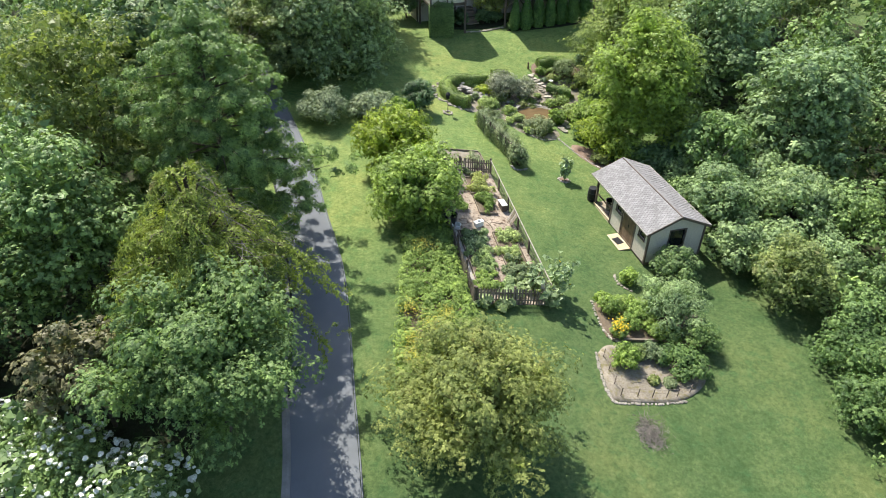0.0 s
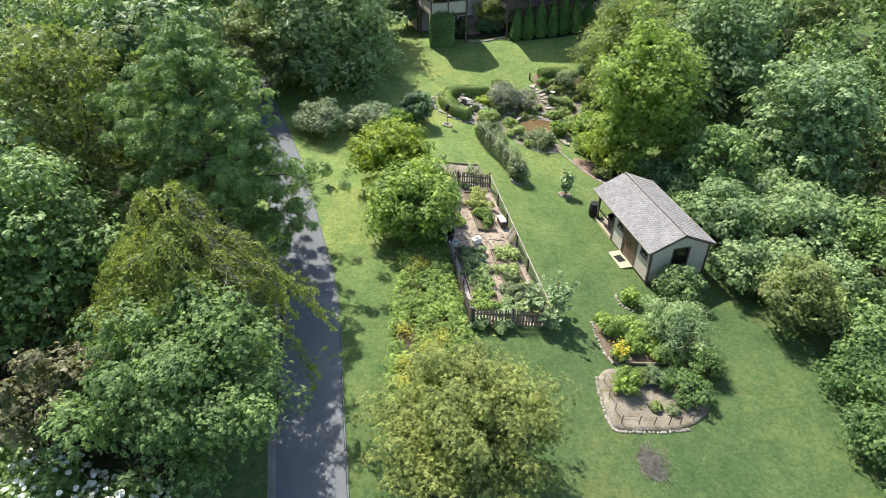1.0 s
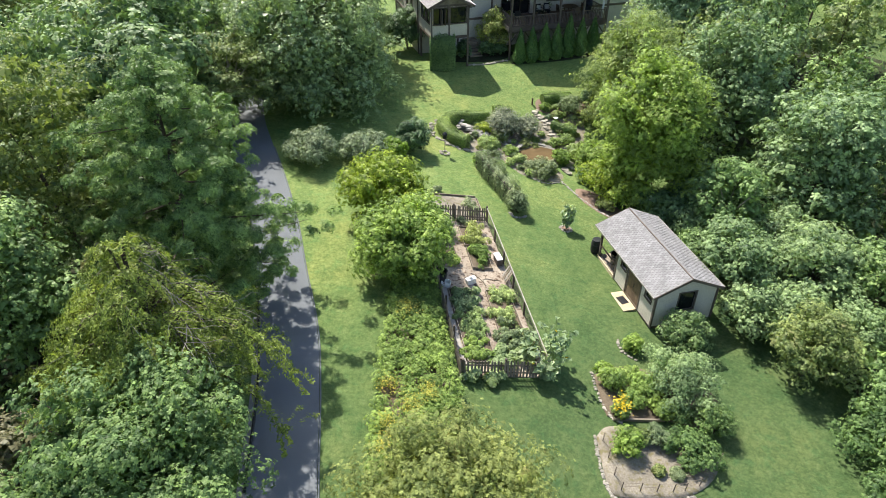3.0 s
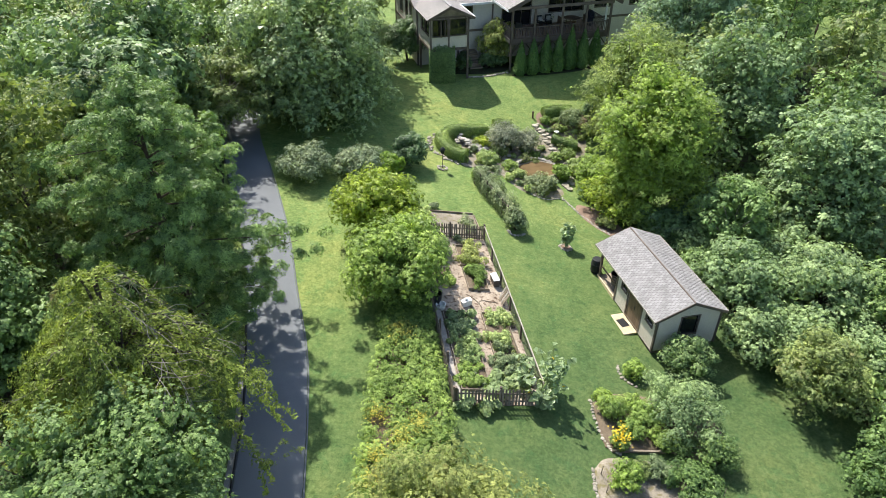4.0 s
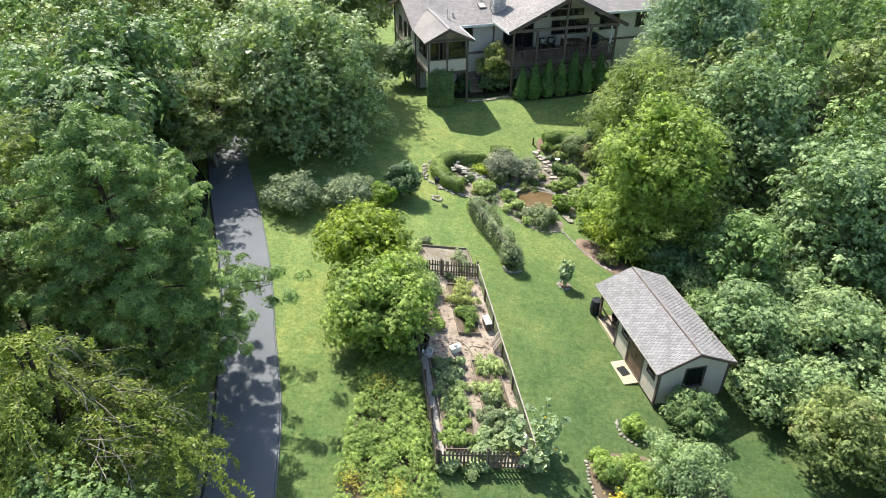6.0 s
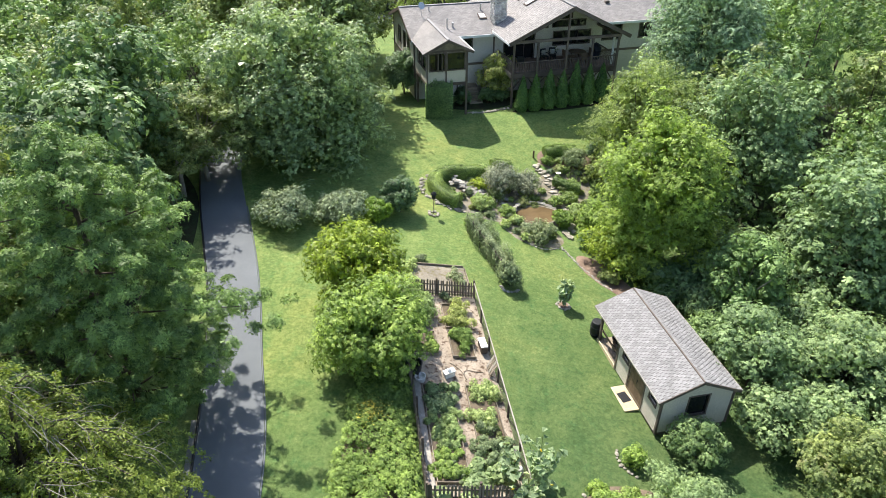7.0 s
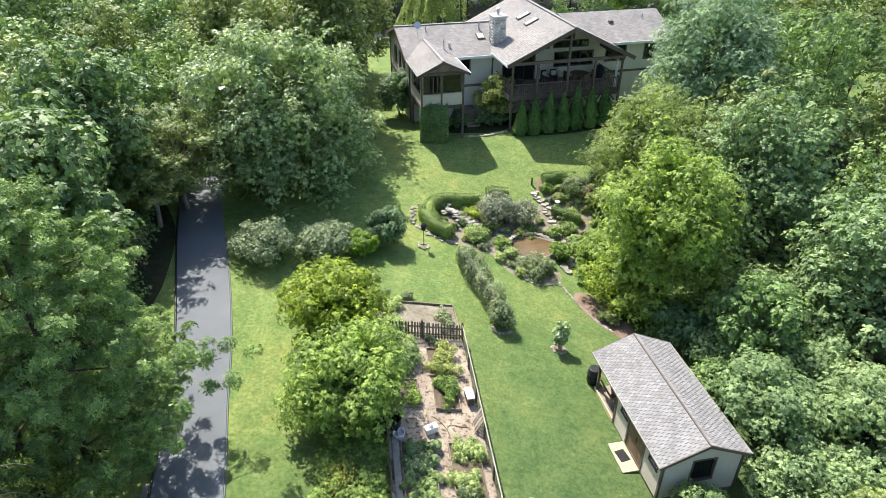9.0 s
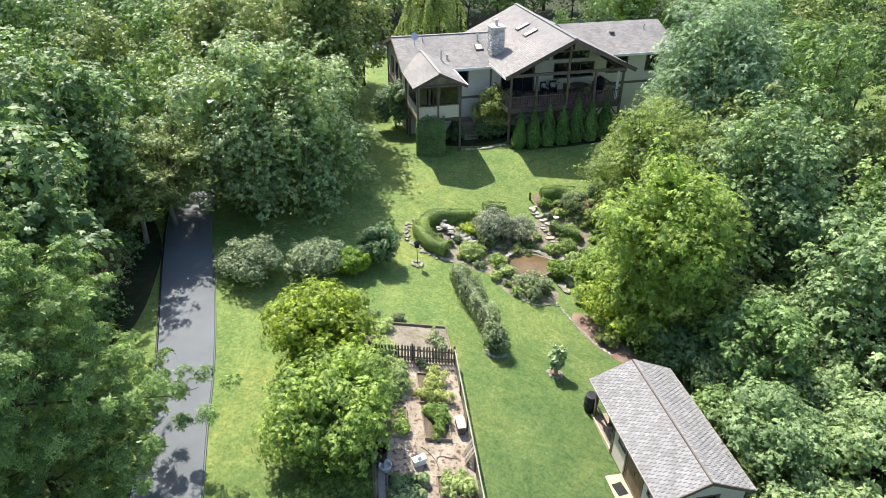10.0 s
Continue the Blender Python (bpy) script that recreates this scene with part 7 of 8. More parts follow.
blob_patch("planting_bed", -0.45, 22.4, 1.5, 5.2, 3, SOIL, 0.03, 24, "dark soil under the weedy border", rings=8)

# ---- stone-edged beds below the shed ----
def bed_patch(outline, mat, lift, label, rings=7, n=60):
    """A planting bed that fills a closed outline on the land."""
    edge = np.array(bezier_path(list(outline) + [outline[0]], n))[:-1]
    mid_ = edge.mean(axis=0)
    V, F = [], []
    for i in range(rings + 2):
        k = min(i / rings, 1)
        for x, y in mid_ + (edge - mid_) * k:
            V.append((x, y, ground_z(x, y) + (lift + 0.015 * noise.noise(Vector((x * 3, y * 3, 1))) if i <= rings else -0.06)))
    for i in range(rings + 1):
        for j in range(n):
            q = (j + 1) % n
            F.append((i * n + j, (i + 1) * n + j, (i + 1) * n + q, i * n + q))
    return tagged(solid("planting_bed", V, F, mat, smooth=True), label, "ground", kind="structure")


bed_patch([(7.05, 20.8), (7.05, 19.8), (7.08, 18.75), (7.3, 18.1), (8.7, 18.15), (10.0, 18.35), (11.0, 18.85), (11.8, 19.7), (11.9, 20.6), (11.2, 21.3), (9.3, 21.5), (7.7, 21.4)], DRYSOIL, 0.045, "dry straw-mulched bed edged with pale stones")
bed_patch([(7.55, 24.3), (7.6, 23.1), (7.7, 22.15), (8.0, 21.95), (10.2, 22.1), (12.2, 21.75), (13.0, 22.8), (12.6, 24.3), (10.4, 25.0), (8.6, 25.0)], SOIL, 0.05, "planted soil bed with flowers and shrubs")
timber = thing("edging_board", at(7.95, 21.8), "weathered timber along the foot of the flower bed", "board")
part("board", bar((0, 0, 0.05), (2.3, 0.27, ground_z(10.25, 22.07) - ground_z(7.95, 21.8) + 0.05), 0.09, 0.12), GREYWOOD, timber)
blob_patch("planting_bed", 8.38, 16.55, 0.62, 0.74, 10, GREYSOIL, 0.012, 27, "round bare patch of soil in the lawn", wobble=0.3, segments=64)
stone_row("stone_edging", [(6.98, 20.85), (6.98, 19.8), (7.02, 18.72), (7.2, 18.05), (7.6, 17.98), (8.73, 18.07), (10.0, 18.28), (10.5, 18.43)], 52, 0.15, PALESTONE, "border of small pale stones round the dry bed", 42)
stone_row("stone_edging", [(7.5, 24.4), (7.5, 23.6), (7.65, 22.6), (7.9, 21.9), (8.3, 21.75)], 20, 0.16, PALESTONE, "border of small pale stones round the flower bed", 43)
stone_row("stone_edging", [(9.2, 26.9), (9.15, 26.5), (9.35, 26.0), (9.8, 25.65)], 9, 0.17, PALESTONE, "curve of pale stones round a small shrub", 44)
low_fence = thing("bed_fence", at(7.3, 20.6), "low wire bed fence on short dark stakes", "fence")
inv = low_fence.matrix_world.inverted()
line = [(7.28, 20.6), (7.36, 19.8), (7.44, 19.0), (7.58, 18.36), (8.34, 18.43), (9.0, 18.47), (9.65, 18.54), (10.15, 18.65), (10.8, 18.92)]
for i, (x, y) in enumerate(line):
    q = inv @ Vector((x, y, ground_z(x, y)))
    part("stake", bar(q + Vector((0, 0, -0.1)), q + Vector((0.03, 0.0, 0.55)), 0.03, 0.03), DARKWOOD, low_fence)
bm = bmesh.new()
for h in (0.5, 0.3):
    for p, q in zip(line, line[1:]):
        add_bar(bm, inv @ Vector((*p, ground_z(*p) + h)), inv @ Vector((*q, ground_z(*q) + h)), 0.012, 0.012)
part("wire", bm, GREYWOOD, low_fence)
put(shrub("blueberry_bush", 1.75, 2.3, THICKET, 14000, 0.10, 0.045, 151, "wide blue-green blueberry bush in the bed", masses=60, size=0.42, uneven=0.35), 11.25, 23.6)
put(shrub("blueberry_bush", 1.0, 1.5, DOGWOOD, 3200, 0.12, 0.05, 152, "green bush at the end of the flower bed", masses=24, size=0.34), 12.2, 21.7)
put(shrub("blueberry_bush", 1.3, 0.8, DOGWOOD, 5500, 0.12, 0.06, 153, "low sprawling green plant in the dry bed", masses=24, size=0.32), 10.9, 20.4)
put(shrub("blueberry_bush", 0.8, 1.1, MYRTLEDARK, 2400, 0.11, 0.05, 154, "airy green bush in the dry bed", masses=20, size=0.26), 8.2, 20.3)
put(shrub("blueberry_bush", 0.6, 0.8, GREYSHRUB, 1500, 0.11, 0.05, 155, "wispy dry plant in the dry bed", masses=14, size=0.22), 9.6, 20.9)
put(shrub("flowering_clump", 0.75, 1.0, WEED, 2200, 0.13, 0.05, 156, "bright green flower clump in the stone-edged bed", masses=18, size=0.28), 8.3, 23.8)
put(shrub("flowering_clump", 0.9, 0.95, WEED, 2400, 0.14, 0.05, 157, "bright green flower clump in the stone-edged bed", masses=20, size=0.3), 9.7, 23.6)
put(shrub("flowering_clump", 0.7, 0.8, WEED, 1700, 0.13, 0.05, 158, "green flower clump in the stone-edged bed", masses=16, size=0.26), 10.2, 22.5)
blooms = put(shrub("flowering_clump", 0.5, 0.75, WEED, 900, 0.12, 0.05, 159, "clump of golden yellow black-eyed susans", masses=12, size=0.2), 8.3, 22.1)
rng = np.random.default_rng(160)
P = rng.normal(0, 1, (120, 3)) * np.array([0.2, 0.26, 0.1]) + np.array([0, 0, 0.78])
solid("blossoms", *blades(rng, P, np.array([0, 0, 1]) + rng.normal(0, 0.4, (120, 3)), 0.10, 0.08), PETALYELLOW, blooms, "golden yellow blossoms")
put(shrub("blueberry_bush", 0.62, 0.85, MYRTLEDARK, 1800, 0.12, 0.06, 161, "small round shrub ringed with stones", masses=16, size=0.26), 9.8, 26.4)
put(shrub("blueberry_bush", 1.4, 2.1, OAK, 7500, 0.12, 0.055, 162, "grey-green bush against the shed's gable", masses=36, size=0.36), 12.4, 26.95)
pallet = thing("cold_frame", at(11.75, 20.2, 0.03, -35) @ Matrix.Scale(0.7, 4), "small grey slatted frame leaning in the bed", "frame")
for i in range(4):
    part("slat", bar((-0.4, i * 0.14, 0.02 + i * 0.13), (0.4, i * 0.14, 0.02 + i * 0.13), 0.02, 0.07), GREYWOOD, pallet)
for x in (-0.36, 0.36):
    part("leg", bar((x, -0.02, 0.0), (x, 0.46, 0.44), 0.03, 0.03), GREYWOOD, pallet)
rng = random.Random(33)
brush = thing("brush_pile", at(8.4, 16.5, 0.0), "scatter of dead grey twigs on bare soil", "twigs")
bm = bmesh.new()
for i in range(420):
    a, x, y = rng.uniform(0, 6.28), rng.gauss(0, 0.33), rng.gauss(0, 0.40)
    l = rng.uniform(0.08, 0.30)
    add_tube(bm, [(x, y, 0.03 + rng.uniform(0, 0.08)), (x + math.cos(a) * l, y + math.sin(a) * l, 0.05 + rng.uniform(0, 0.14))], 0.012, 0.005, 4)
tagged(part("twig", bm, DEADTWIG, brush), kind="stuff")


# ---- the pond garden ----
for args in ((447, -7.9, 39.9, 1.85, 2.1, SILVER, "round silvery grey-green shrub on the lawn edge"), (448, -4.9, 41.0, 1.65, 1.8, SILVER, "loose silvery grey-green shrub on the lawn edge"),
             (449, -3.0, 41.6, 1.0, 1.35, LIME, "bright lime-green rounded shrub"), (450, -1.8, 43.1, 1.35, 2.25, DARKSHRUB, "dark green rounded laurel shrub")):
    seed, x, y, r, h, leaf, label = args
    put(shrub("shrub", r, h, leaf, 11000, 0.13, 0.065, seed, label, masses=44, size=r * 0.27), x, y)


def hedge(name, path, width, height, leaf, n, seed, label, rough=0.13, L=0.09, W=0.055):
    """A clipped hedge along a line: rounded top, dense small leaves over a dark core."""
    rng = np.random.default_rng(seed)
    pts = np.array(bezier_path(path, 40))
    root = thing(name, at(*pts[0]), label, "hedge")
    inv = root.matrix_world.inverted()
    u = rng.uniform(0, 39.99, n)
    j = u.astype(int)
    q = pts[j] * (1 - (u - j))[:, None] + pts[j + 1] * (u - j)[:, None]
    d = unit(pts[j + 1] - pts[j])
    side = np.stack([-d[:, 1], d[:, 0]], 1)
    a = rng.uniform(-0.15, math.pi + 0.15, n)
    wob = np.array([1 + rough * noise.noise(Vector((x * 1.3, y * 1.3, s))) + rough * 0.7 * noise.noise(Vector((x * 4, y * 4, s * 2))) for x, y, s in zip(q[:, 0], q[:, 1], np.cos(a))])
    cx = np.sign(np.cos(a)) * np.abs(np.cos(a)) ** 0.6 * width / 2 * wob
    cz = np.abs(np.sin(a)) ** 0.6 * np.sign(np.sin(a)) * height * wob
    shrink = rng.uniform(0.9 - rough * 0.6, 1.03 + rough * 0.3, n)
    xy = q + side * (cx * shrink)[:, None]
    z = np.array([ground_z(x, y) for x, y in q]) + np.maximum(0.02, cz * shrink)
    P = np.column_stack([xy, z]) - np.array(root.matrix_world.translation)
    N = np.column_stack([side * np.cos(a)[:, None], np.sin(a)]) + rng.normal(0, 0.28, (n, 3))
    solid("foliage", *blades(rng, P, N, L, W), leaf, root)
    root.matrix_world = Matrix.Translation(root.matrix_world.translation)
    bm = bmesh.new()
    o = root.matrix_world.translation
    for p in pts[::4]:
        g = ground_z(*p)
        add_tube(bm, [(p[0] - o.x, p[1] - o.y, g - o.z - 0.1), (p[0] - o.x, p[1] - o.y, g - o.z + height * 0.7)], 0.03, 0.012, 5)
    part("stem", bm, BARK, root)
    bm = bmesh.new()
    rings = []
    for i, p in enumerate(pts[::2]):
        j = min(2 * i, 39)
        e = unit(pts[j + 1] - pts[j])
        ring = []
        for t in range(9):
            a = math.pi * t / 8
            cx = math.copysign(abs(math.cos(a)) ** 0.6, math.cos(a)) * width * 0.41
            cz = math.sin(a) ** 0.6 * height * 0.84 if 0 < t < 8 else -0.05
            ring.append(bm.verts.new((p[0] - e[1] * cx - o.x, p[1] + e[0] * cx - o.y, ground_z(*p) - o.z + cz)))
        rings.append(ring)
    for a, b in zip(rings, rings[1:]):
        for t in range(8):
            bm.faces.new((a[t], a[t + 1], b[t + 1], b[t]))
    bm.faces.new(rings[0][::-1]), bm.faces.new(rings[-1])
    part("inner_growth", bm, leaf, root)
    return root


hedge("boxwood_hedge", [(1.9, 45.2), (0.9, 45.7), (0.25, 46.8), (0.35, 48.0), (1.1, 48.9), (2.3, 49.4), (3.5, 49.9)], 1.05, 0.85, BOX, 24000, 171, "clipped boxwood hedge curving round the pond garden")
hedge("boxwood_hedge", [(4.0, 50.9), (4.7, 51.1), (5.5, 51.2)], 0.9, 0.75, BOX, 6500, 172, "short clipped boxwood hedge by the pond steps")
hedge("boxwood_hedge", [(8.0, 53.2), (9.2, 53.6), (10.4, 53.7)], 1.0, 0.8, BOX, 7500, 173, "clipped boxwood hedge above the pond bank")
hedge("boxwood_hedge", [(8.6, 50.4), (9.4, 50.0), (10.4, 49.8)], 0.9, 0.65, BOX, 6000, 174, "low clipped boxwood mounds by the path")
stone_row("stone_edging", [(2.3, 44.5), (1.2, 44.7), (0.2, 45.3), (-0.55, 46.3), (-0.7, 47.4), (-0.3, 48.4), (0.2, 49.0)], 56, 0.22, PALESTONE, "broad border of pale stones outside the hedge", 45, 0.16)
blob_patch("planting_bed", 4.5, 47.2, 4.2, 3.0, 25, DRYSOIL, 0.03, 29, "planted soil bank round the pond", rings=10, wobble=0.08)
blob_patch("planting_bed", 6.6, 43.7, 2.3, 1.5, -25, DRYSOIL, 0.04, 30, "mulched lower bank of the pond", wobble=0.08)
blob_patch("planting_bed", 9.4, 50.2, 2.0, 3.0, -12, DRYSOIL, 0.035, 33, "straw-mulched bed round the flagstone path", wobble=0.1)
blob_patch("planting_bed", 10.75, 39.9, 2.4, 1.0, -55, REDMULCH, 0.04, 31, "reddish mulch along the lawn edge", wobble=0.1)
blob_patch("planting_bed", 9.6, 53.2, 2.4, 1.2, 8, REDMULCH, 0.04, 32, "mulched bank above the pond")
stone_row("stone_edging", [(8.4, 42.5), (8.9, 41.5), (9.5, 40.4), (10.2, 39.4), (10.9, 38.6)], 34, 0.15, STONE, "stone border between lawn and mulch", 46, 0.05)
stone_row("stone_edging", [(4.2, 45.0), (4.9, 44.3), (5.5, 43.4), (6.2, 42.4), (7.2, 41.95), (8.2, 42.3)], 40, 0.13, STONE, "thin stone edging below the pond", 47, 0.03)


def pond(cx, cy, rx, ry, rz):
    z = ground_z(cx, cy) + 0.27
    bm = bmesh.new()
    ring = []
    for j in range(40):
        a = 2 * math.pi * j / 40
        w = 1 + 0.25 * noise.noise(Vector((math.cos(a) * 1.3, math.sin(a) * 1.3, 5)))
        ring.append(bm.verts.new((rx * w * math.cos(a), ry * w * math.sin(a), 0)))
    bm.faces.new(ring)
    bank = bmesh.new()
    hi = [bank.verts.new((v.co.x * 1.07, v.co.y * 1.07, 0.03)) for v in ring]
    mid = [bank.verts.new((v.co.x * 0.99, v.co.y * 0.99, 0.02)) for v in ring]
    lo = [bank.verts.new((v.co.x * 1.25, v.co.y * 1.25, -0.8)) for v in ring]
    inn = [bank.verts.new((v.co.x * 0.97, v.co.y * 0.97, -0.2)) for v in ring]
    for j in range(40):
        q = (j + 1) % 40
        for a, b in ((inn, mid), (mid, hi), (hi, lo)):
            bank.faces.new((a[j], a[q], b[q], b[j]))
    rim = part("pond_bank", bank, DRYSOIL)
    rim.matrix_world = pose(cx, cy, z, 0, 0, rz)
    tagged(rim, "earth bank holding the garden pond", "bank", kind="structure")
    ob = part("water", bm, WATER)
    ob.matrix_world = pose(cx, cy, z, 0, 0, rz)
    return tagged(ob, "small muddy brown garden pond", "pond", kind="structure")


pond(6.95, 45.5, 1.55, 1.15, 30)
stone_row("pond_edging", [(5.4, 45.4), (5.6, 46.2), (6.3, 46.9), (7.2, 47.3), (8.0, 47.2), (8.5, 46.4), (8.4, 45.5)], 30, 0.36, STONE, "rim of large field stones along the pond", 48, 0.08).matrix_world.translation.z += 0.2
rng = random.Random(61)
rock = thing("rockery", at(2.2, 47.2), "tumbled grey rock cascade inside the hedge", "rocks")
inv = rock.matrix_world.inverted()
ms = [stone_mesh("rock", 620 + i, STONE) for i in range(6)]
for i in range(130):
    k = rng.random()
    x, y = 1.35 + 3.3 * k + rng.gauss(0, 0.28), 48.1 - 1.7 * k + rng.gauss(0, 0.28)
    ob = new("rock", rng.choice(ms))
    ob.parent = rock
    s = rng.uniform(0.16, 0.44)
    ob.matrix_basis = inv @ at(x, y, 0.12 + 0.35 * (1 - k) * rng.random(), rng.uniform(0, 360)) @ Matrix.Diagonal((s * 1.3, s, s * 0.7, 1))


def flagstones(name, path, n, size, label, seed):
    pts = bezier_path(path, n)
    root = thing(name, at(*pts[0]), label, "path")
    inv = root.matrix_world.inverted()
    rng = random.Random(seed)
    for p in pts:
        bm = bmesh.new()
        ring, grow = [], rng.uniform(0.65, 1.35)
        for j in range(8):
            a = j * math.pi / 4
            r = size * grow * rng.uniform(0.75, 1.2)
            ring.append((r * math.cos(a), r * 0.75 * math.sin(a)))
        lo = [bm.verts.new((x, y, -0.08)) for x, y in ring]
        hi = [bm.verts.new((x * 0.96, y * 0.96, 0.07)) for x, y in ring]
        bm.faces.new(lo[::-1]), bm.faces.new(hi)
        for j in range(8):
            bm.faces.new((lo[j], lo[(j + 1) % 8], hi[(j + 1) % 8], hi[j]))
        ob = part("flagstone", bm, FLAG, root)
        ob.matrix_basis = inv @ at(p[0] + rng.uniform(-0.34, 0.34), p[1] + rng.uniform(-0.12, 0.12), 0.04, rng.uniform(0, 360))
    return root


flagstones("stepping_stones", [(7.4, 52.2), (7.9, 51.2), (8.3, 50.2), (8.7, 49.0), (9.3, 47.6), (9.5, 46.2), (9.3, 44.9), (8.9, 43.8)], 46, 0.24, "pale flagstone path curving past the pond", 49)
flagstones("stepping_stones", [(5.2, 48.5), (6.2, 48.9), (7.2, 48.9)], 5, 0.38, "flat pale slabs over the pond bank", 50)
for seed, x, y, r, h, leaf, L, W, label in (
        (181, 4.7, 48.3, 1.55, 2.0, PURPLESHRUB, 0.11, 0.05, "silvery purple-tinged shrub above the pond"),
        (182, 6.4, 48.7, 1.3, 1.7, PURPLESHRUB, 0.11, 0.05, "silvery purple-tinged shrub above the pond"),
        (183, 7.0, 43.2, 1.3, 0.95, GREYSHRUB, 0.14, 0.05, "arching grey-green bush below the pond"),
        (184, 8.7, 45.3, 0.75, 1.05, MYRTLEDARK, 0.24, 0.04, "upright green iris clump at the pond edge"),
        (185, 3.4, 45.5, 0.85, 0.9, CROP, 0.24, 0.03, "fountain of light green ornamental grass"),
        (186, 3.2, 48.2, 0.85, 0.7, MYRTLE, 0.13, 0.08, "yellow-green perennials among the rocks"),
        (187, 4.3, 47.2, 0.8, 0.8, OLIVE, 0.13, 0.06, "olive perennials among the rocks"),
        (188, 5.0, 45.4, 0.7, 0.55, WEED, 0.12, 0.06, "low green perennials by the pond"),
        (189, 5.6, 44.5, 0.6, 0.5, CROP, 0.11, 0.06, "low flowering perennials by the pond"),
        (190, 9.4, 48.4, 0.8, 0.8, BOX, 0.09, 0.05, "rounded boxwood by the flagstone path"),
        (191, 8.5, 47.9, 0.6, 0.7, BOX, 0.09, 0.05, "rounded boxwood by the flagstone path"),
        (192, 10.2, 52.4, 1.1, 1.5, GREYSHRUB, 0.12, 0.05, "grey-green shrub on the bank above the pond"),
        (193, 8.2, 52.5, 0.55, 0.6, WEED, 0.12, 0.06, "green perennials beside the steps"),
        (194, 9.0, 51.7, 0.6, 0.5, OLIVE, 0.12, 0.06, "olive perennials beside the steps"),
        (195, 12.0, 53.4, 1.1, 1.4, DARKSHRUB, 0.13, 0.07, "dark green shrub at the end of the bank"),
        (196, 6.1, 46.9, 0.5, 0.5, TURNING, 0.12, 0.06, "bronze perennials at the pond's upper rim"),
        (197, 10.3, 43.0, 0.9, 1.0, DOGWOOD, 0.14, 0.07, "green shrub along the woodland edge"),
        (198, 9.9, 46.4, 0.8, 1.1, CROP, 0.16, 0.07, "pale green shrub beside the flagstone path"),
        (199, 10.9, 39.6, 0.7, 0.7, TURNING, 0.13, 0.07, "brownish low plants in the reddish mulch"),
        (200, 2.8, 43.0, 0.55, 0.9, MYRTLEDARK, 0.2, 0.03, "grassy clump at the end of the trellis")):
    put(shrub("perennial_clump" if h < 0.9 else "shrub", r, h, leaf, int(2600 * r * max(0.8, h)) + 700, L, W, seed, label, "plant" if h < 0.9 else "shrub", masses=22, size=r * 0.32), x, y)

# low planting that fills the banks
rng_p = random.Random(71)
fill = [BOX, CROP, CROP, GREYSHRUB, OLIVE, OLIVE, SILVER, TURNING]
spots_p = []
for i in range(2200):
    x, y = rng_p.uniform(1.2, 11.4), rng_p.uniform(42.6, 53.0)
    inside = ((x - 4.5) * 0.906 + (y - 47.2) * 0.423) ** 2 / 3.7 ** 2 + (-(x - 4.5) * 0.423 + (y - 47.2) * 0.906) ** 2 / 2.5 ** 2 < 1
    lower = ((x - 6.6) * 0.906 - (y - 43.7) * 0.423) ** 2 / 2.0 ** 2 + ((x - 6.6) * 0.423 + (y - 43.7) * 0.906) ** 2 / 1.2 ** 2 < 1
    upper = ((x - 9.5) / 1.8) ** 2 + ((y - 50.2) / 2.7) ** 2 < 1 and abs(x - float(np.interp(y, [43.8, 47.6, 50.2, 52.2], [8.9, 9.3, 8.3, 7.4]))) > 0.6
    if not (inside or lower or upper) or ((x - 6.95) / 1.7) ** 2 + ((y - 45.5) / 1.35) ** 2 < 1 or abs((y - 48.1) + (x - 1.35) * 0.515) < 0.45:
        continue
    if all((x - a) ** 2 + (y - b) ** 2 > 0.62 for a, b in spots_p):
        spots_p.append((x, y))
for i, (x, y) in enumerate(spots_p):
    r = rng_p.uniform(0.22, 0.48)
    put(shrub("perennial_clump", r, r * rng_p.uniform(0.8, 1.3), fill[rng_p.randrange(8)], 620, 0.13, 0.055, 700 + i, "low leafy perennials on the pond bank", "plant", masses=10, size=r * 0.4, group="pond bank perennials"), x, y)

# berry trellis
tp = [(2.75, 42.3), (3.3, 41.1), (3.95, 39.8), (4.6, 38.4), (4.85, 37.7)]
trellis = thing("trellis", at(*tp[0]), "dark stake trellis carrying a berry row", "trellis")
inv = trellis.matrix_world.inverted()
line = bezier_path(tp, 6)
tops = []
for p in line:
    q = inv @ Vector((p[0] - 0.25, p[1] - 0.1, ground_z(*p)))
    part("post", bar(q + Vector((0, 0, -0.1)), q + Vector((0, 0, 1.35)), 0.06, 0.06), DARKWOOD, trellis)
    tops.append(q)
for h in (0.7, 1.2):
    bm = bmesh.new()
    for a, b in zip(tops, tops[1:]):
        add_bar(bm, a + Vector((0, 0, h)), b + Vector((0, 0, h)), 0.025, 0.025)
    part("wire", bm, DARKWOOD, trellis)
hedge("berry_row", [(x + 0.15, y) for x, y in tp], 1.0, 1.25, GREYSHRUB, 15000, 211, "dense grey-green row of berry canes on the trellis", 0.5, 0.12, 0.06)
put(shrub("berry_bush", 0.8, 1.5, GREYSHRUB, 4200, 0.11, 0.06, 212, "rounded grey-green bush ending the berry row", masses=26, size=0.3), 4.95, 37.5)
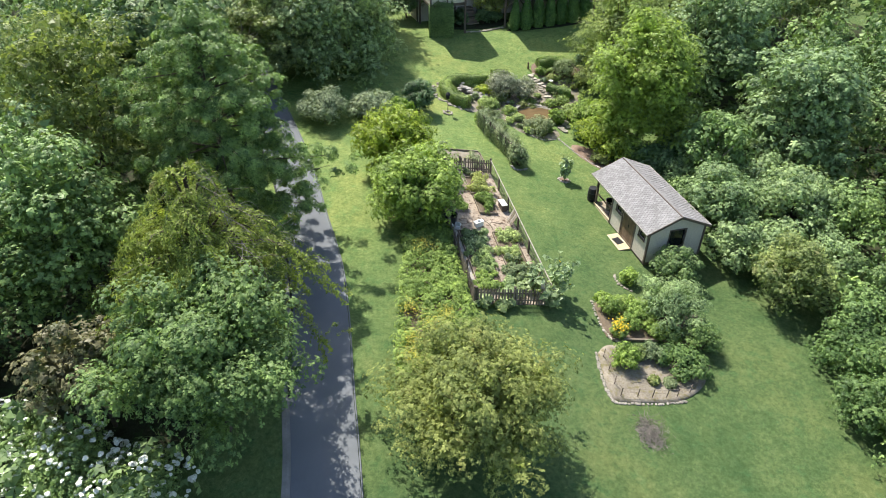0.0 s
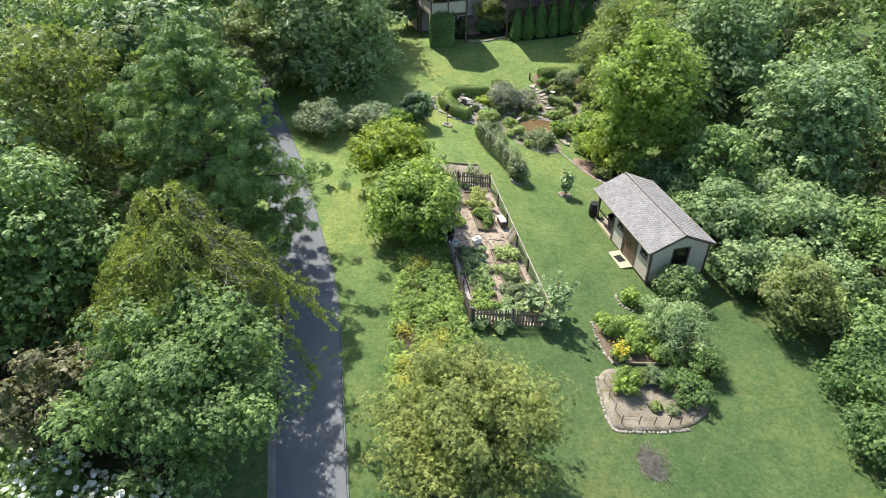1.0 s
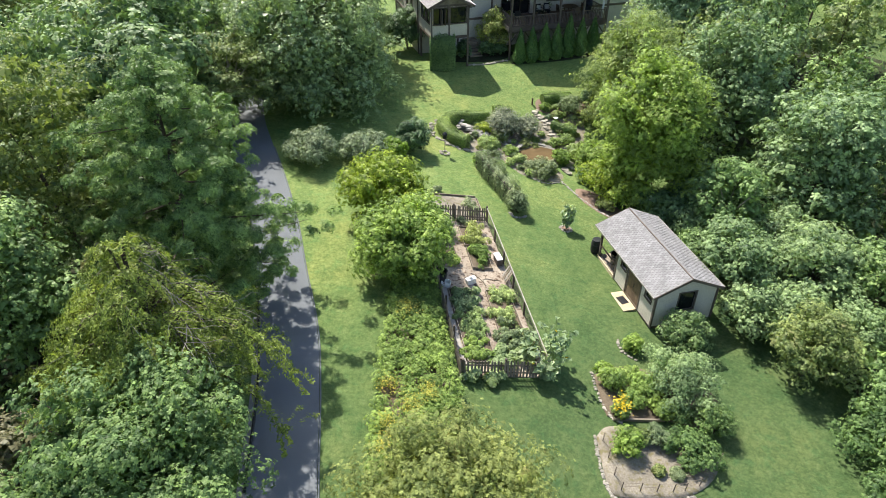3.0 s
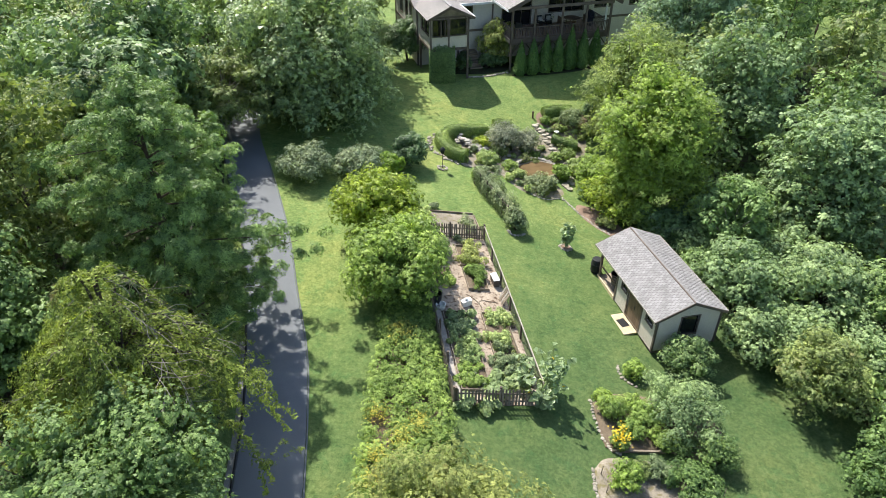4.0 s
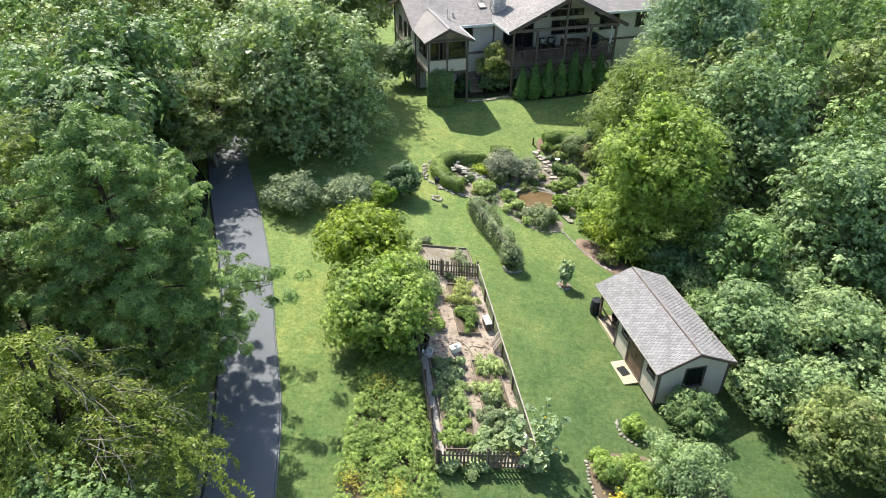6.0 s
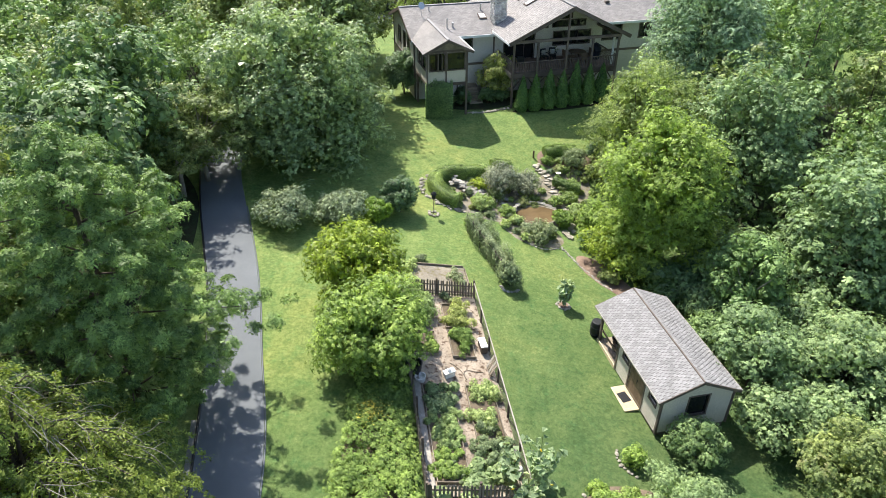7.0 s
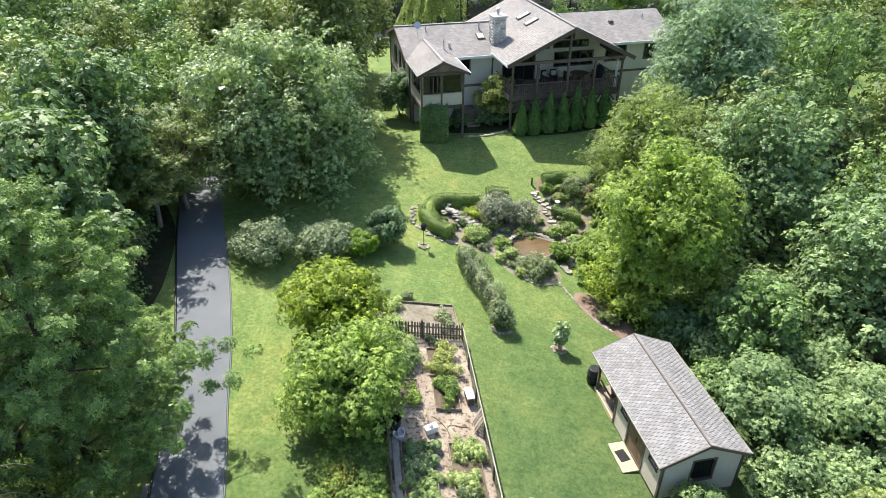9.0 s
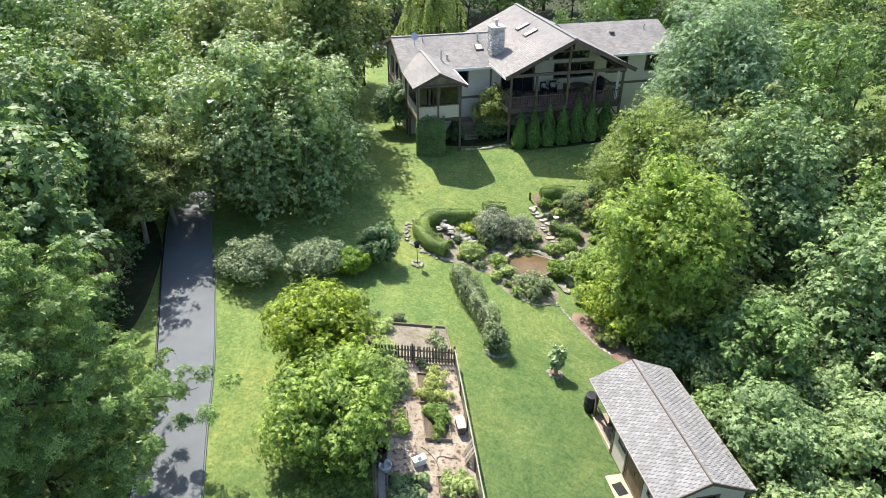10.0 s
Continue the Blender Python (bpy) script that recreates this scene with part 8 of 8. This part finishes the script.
stone_row("stone_edging", [(4.5, 37.2), (4.7, 36.85), (5.1, 36.85), (5.45, 37.1)], 8, 0.2, STONE, "stones at the foot of the berry bush", 51)

# ivy in the darker oak leaf, toned down for the house's shade
hedge("ivy_mound", [(-1.25, 58.15), (-0.3, 58.2), (0.65, 58.5)], 2.15, 2.7, OAK, 19000, 81, "square mound of green ivy below the bay", 0.22, 0.11, 0.08)
feeder = thing("bird_feeder", at(0.35, 43.6), "dark bird feeder on a pole ringed by stones", "feeder")
part("pole", tube([(0, 0, -0.1), (0, 0, 1.45)], 0.025, 0.02, 8), DARKWOOD, feeder)
part("tray", box(-0.12, 0.12, -0.12, 0.12, 1.1, 1.36, 0.02), BLACK, feeder)
part("roof", revolve([(0.2, 1.36), (0.16, 1.44), (0.02, 1.56)], 10), BLACK, feeder)
stone_row("stone_ring", [(0.05, 43.5), (0.2, 43.3), (0.5, 43.3), (0.65, 43.6), (0.4, 43.8), (0.1, 43.7)], 9, 0.24, PALESTONE, "ring of pale stones round the feeder pole", 52)
gate = thing("arch_rail", at(4.3, 51.5, 0, 4) @ Matrix.Scale(0.66, 4), "dark handrail beside the pond steps", "rail")
for x in (0, 1.6):
    part("post", box(x - 0.03, x + 0.03, -0.03, 0.03, -0.1, 0.8 - x * 0.18), DARKWOOD, gate)
part("rail", bar((-0.05, 0, 0.8), (1.75, -0.03, 0.48), 0.035, 0.05), DARKWOOD, gate)
post = tagged(part("marker_post", box(-0.06, 0.06, -0.06, 0.06, -0.1, 0.55, 0.01), BROWNWOOD), "short brown post beside the pond steps", "post")
post.matrix_world = at(7.2, 53.0)
lantern = thing("garden_lantern", at(8.9, 51.0) @ Matrix.Scale(0.7, 4), "small white bird bath among the shrubs", "bird bath")
part("stem", revolve([(0.1, 0), (0.05, 0.1), (0.05, 0.55), (0.12, 0.6)], 12), WHITE, lantern)
part("bowl", revolve([(0.1, 0.58), (0.26, 0.66), (0.27, 0.69), (0.2, 0.67)], 14), WHITE, lantern)
for ob in bpy.data.objects:
    if "placed" in ob:
        del ob["placed"]
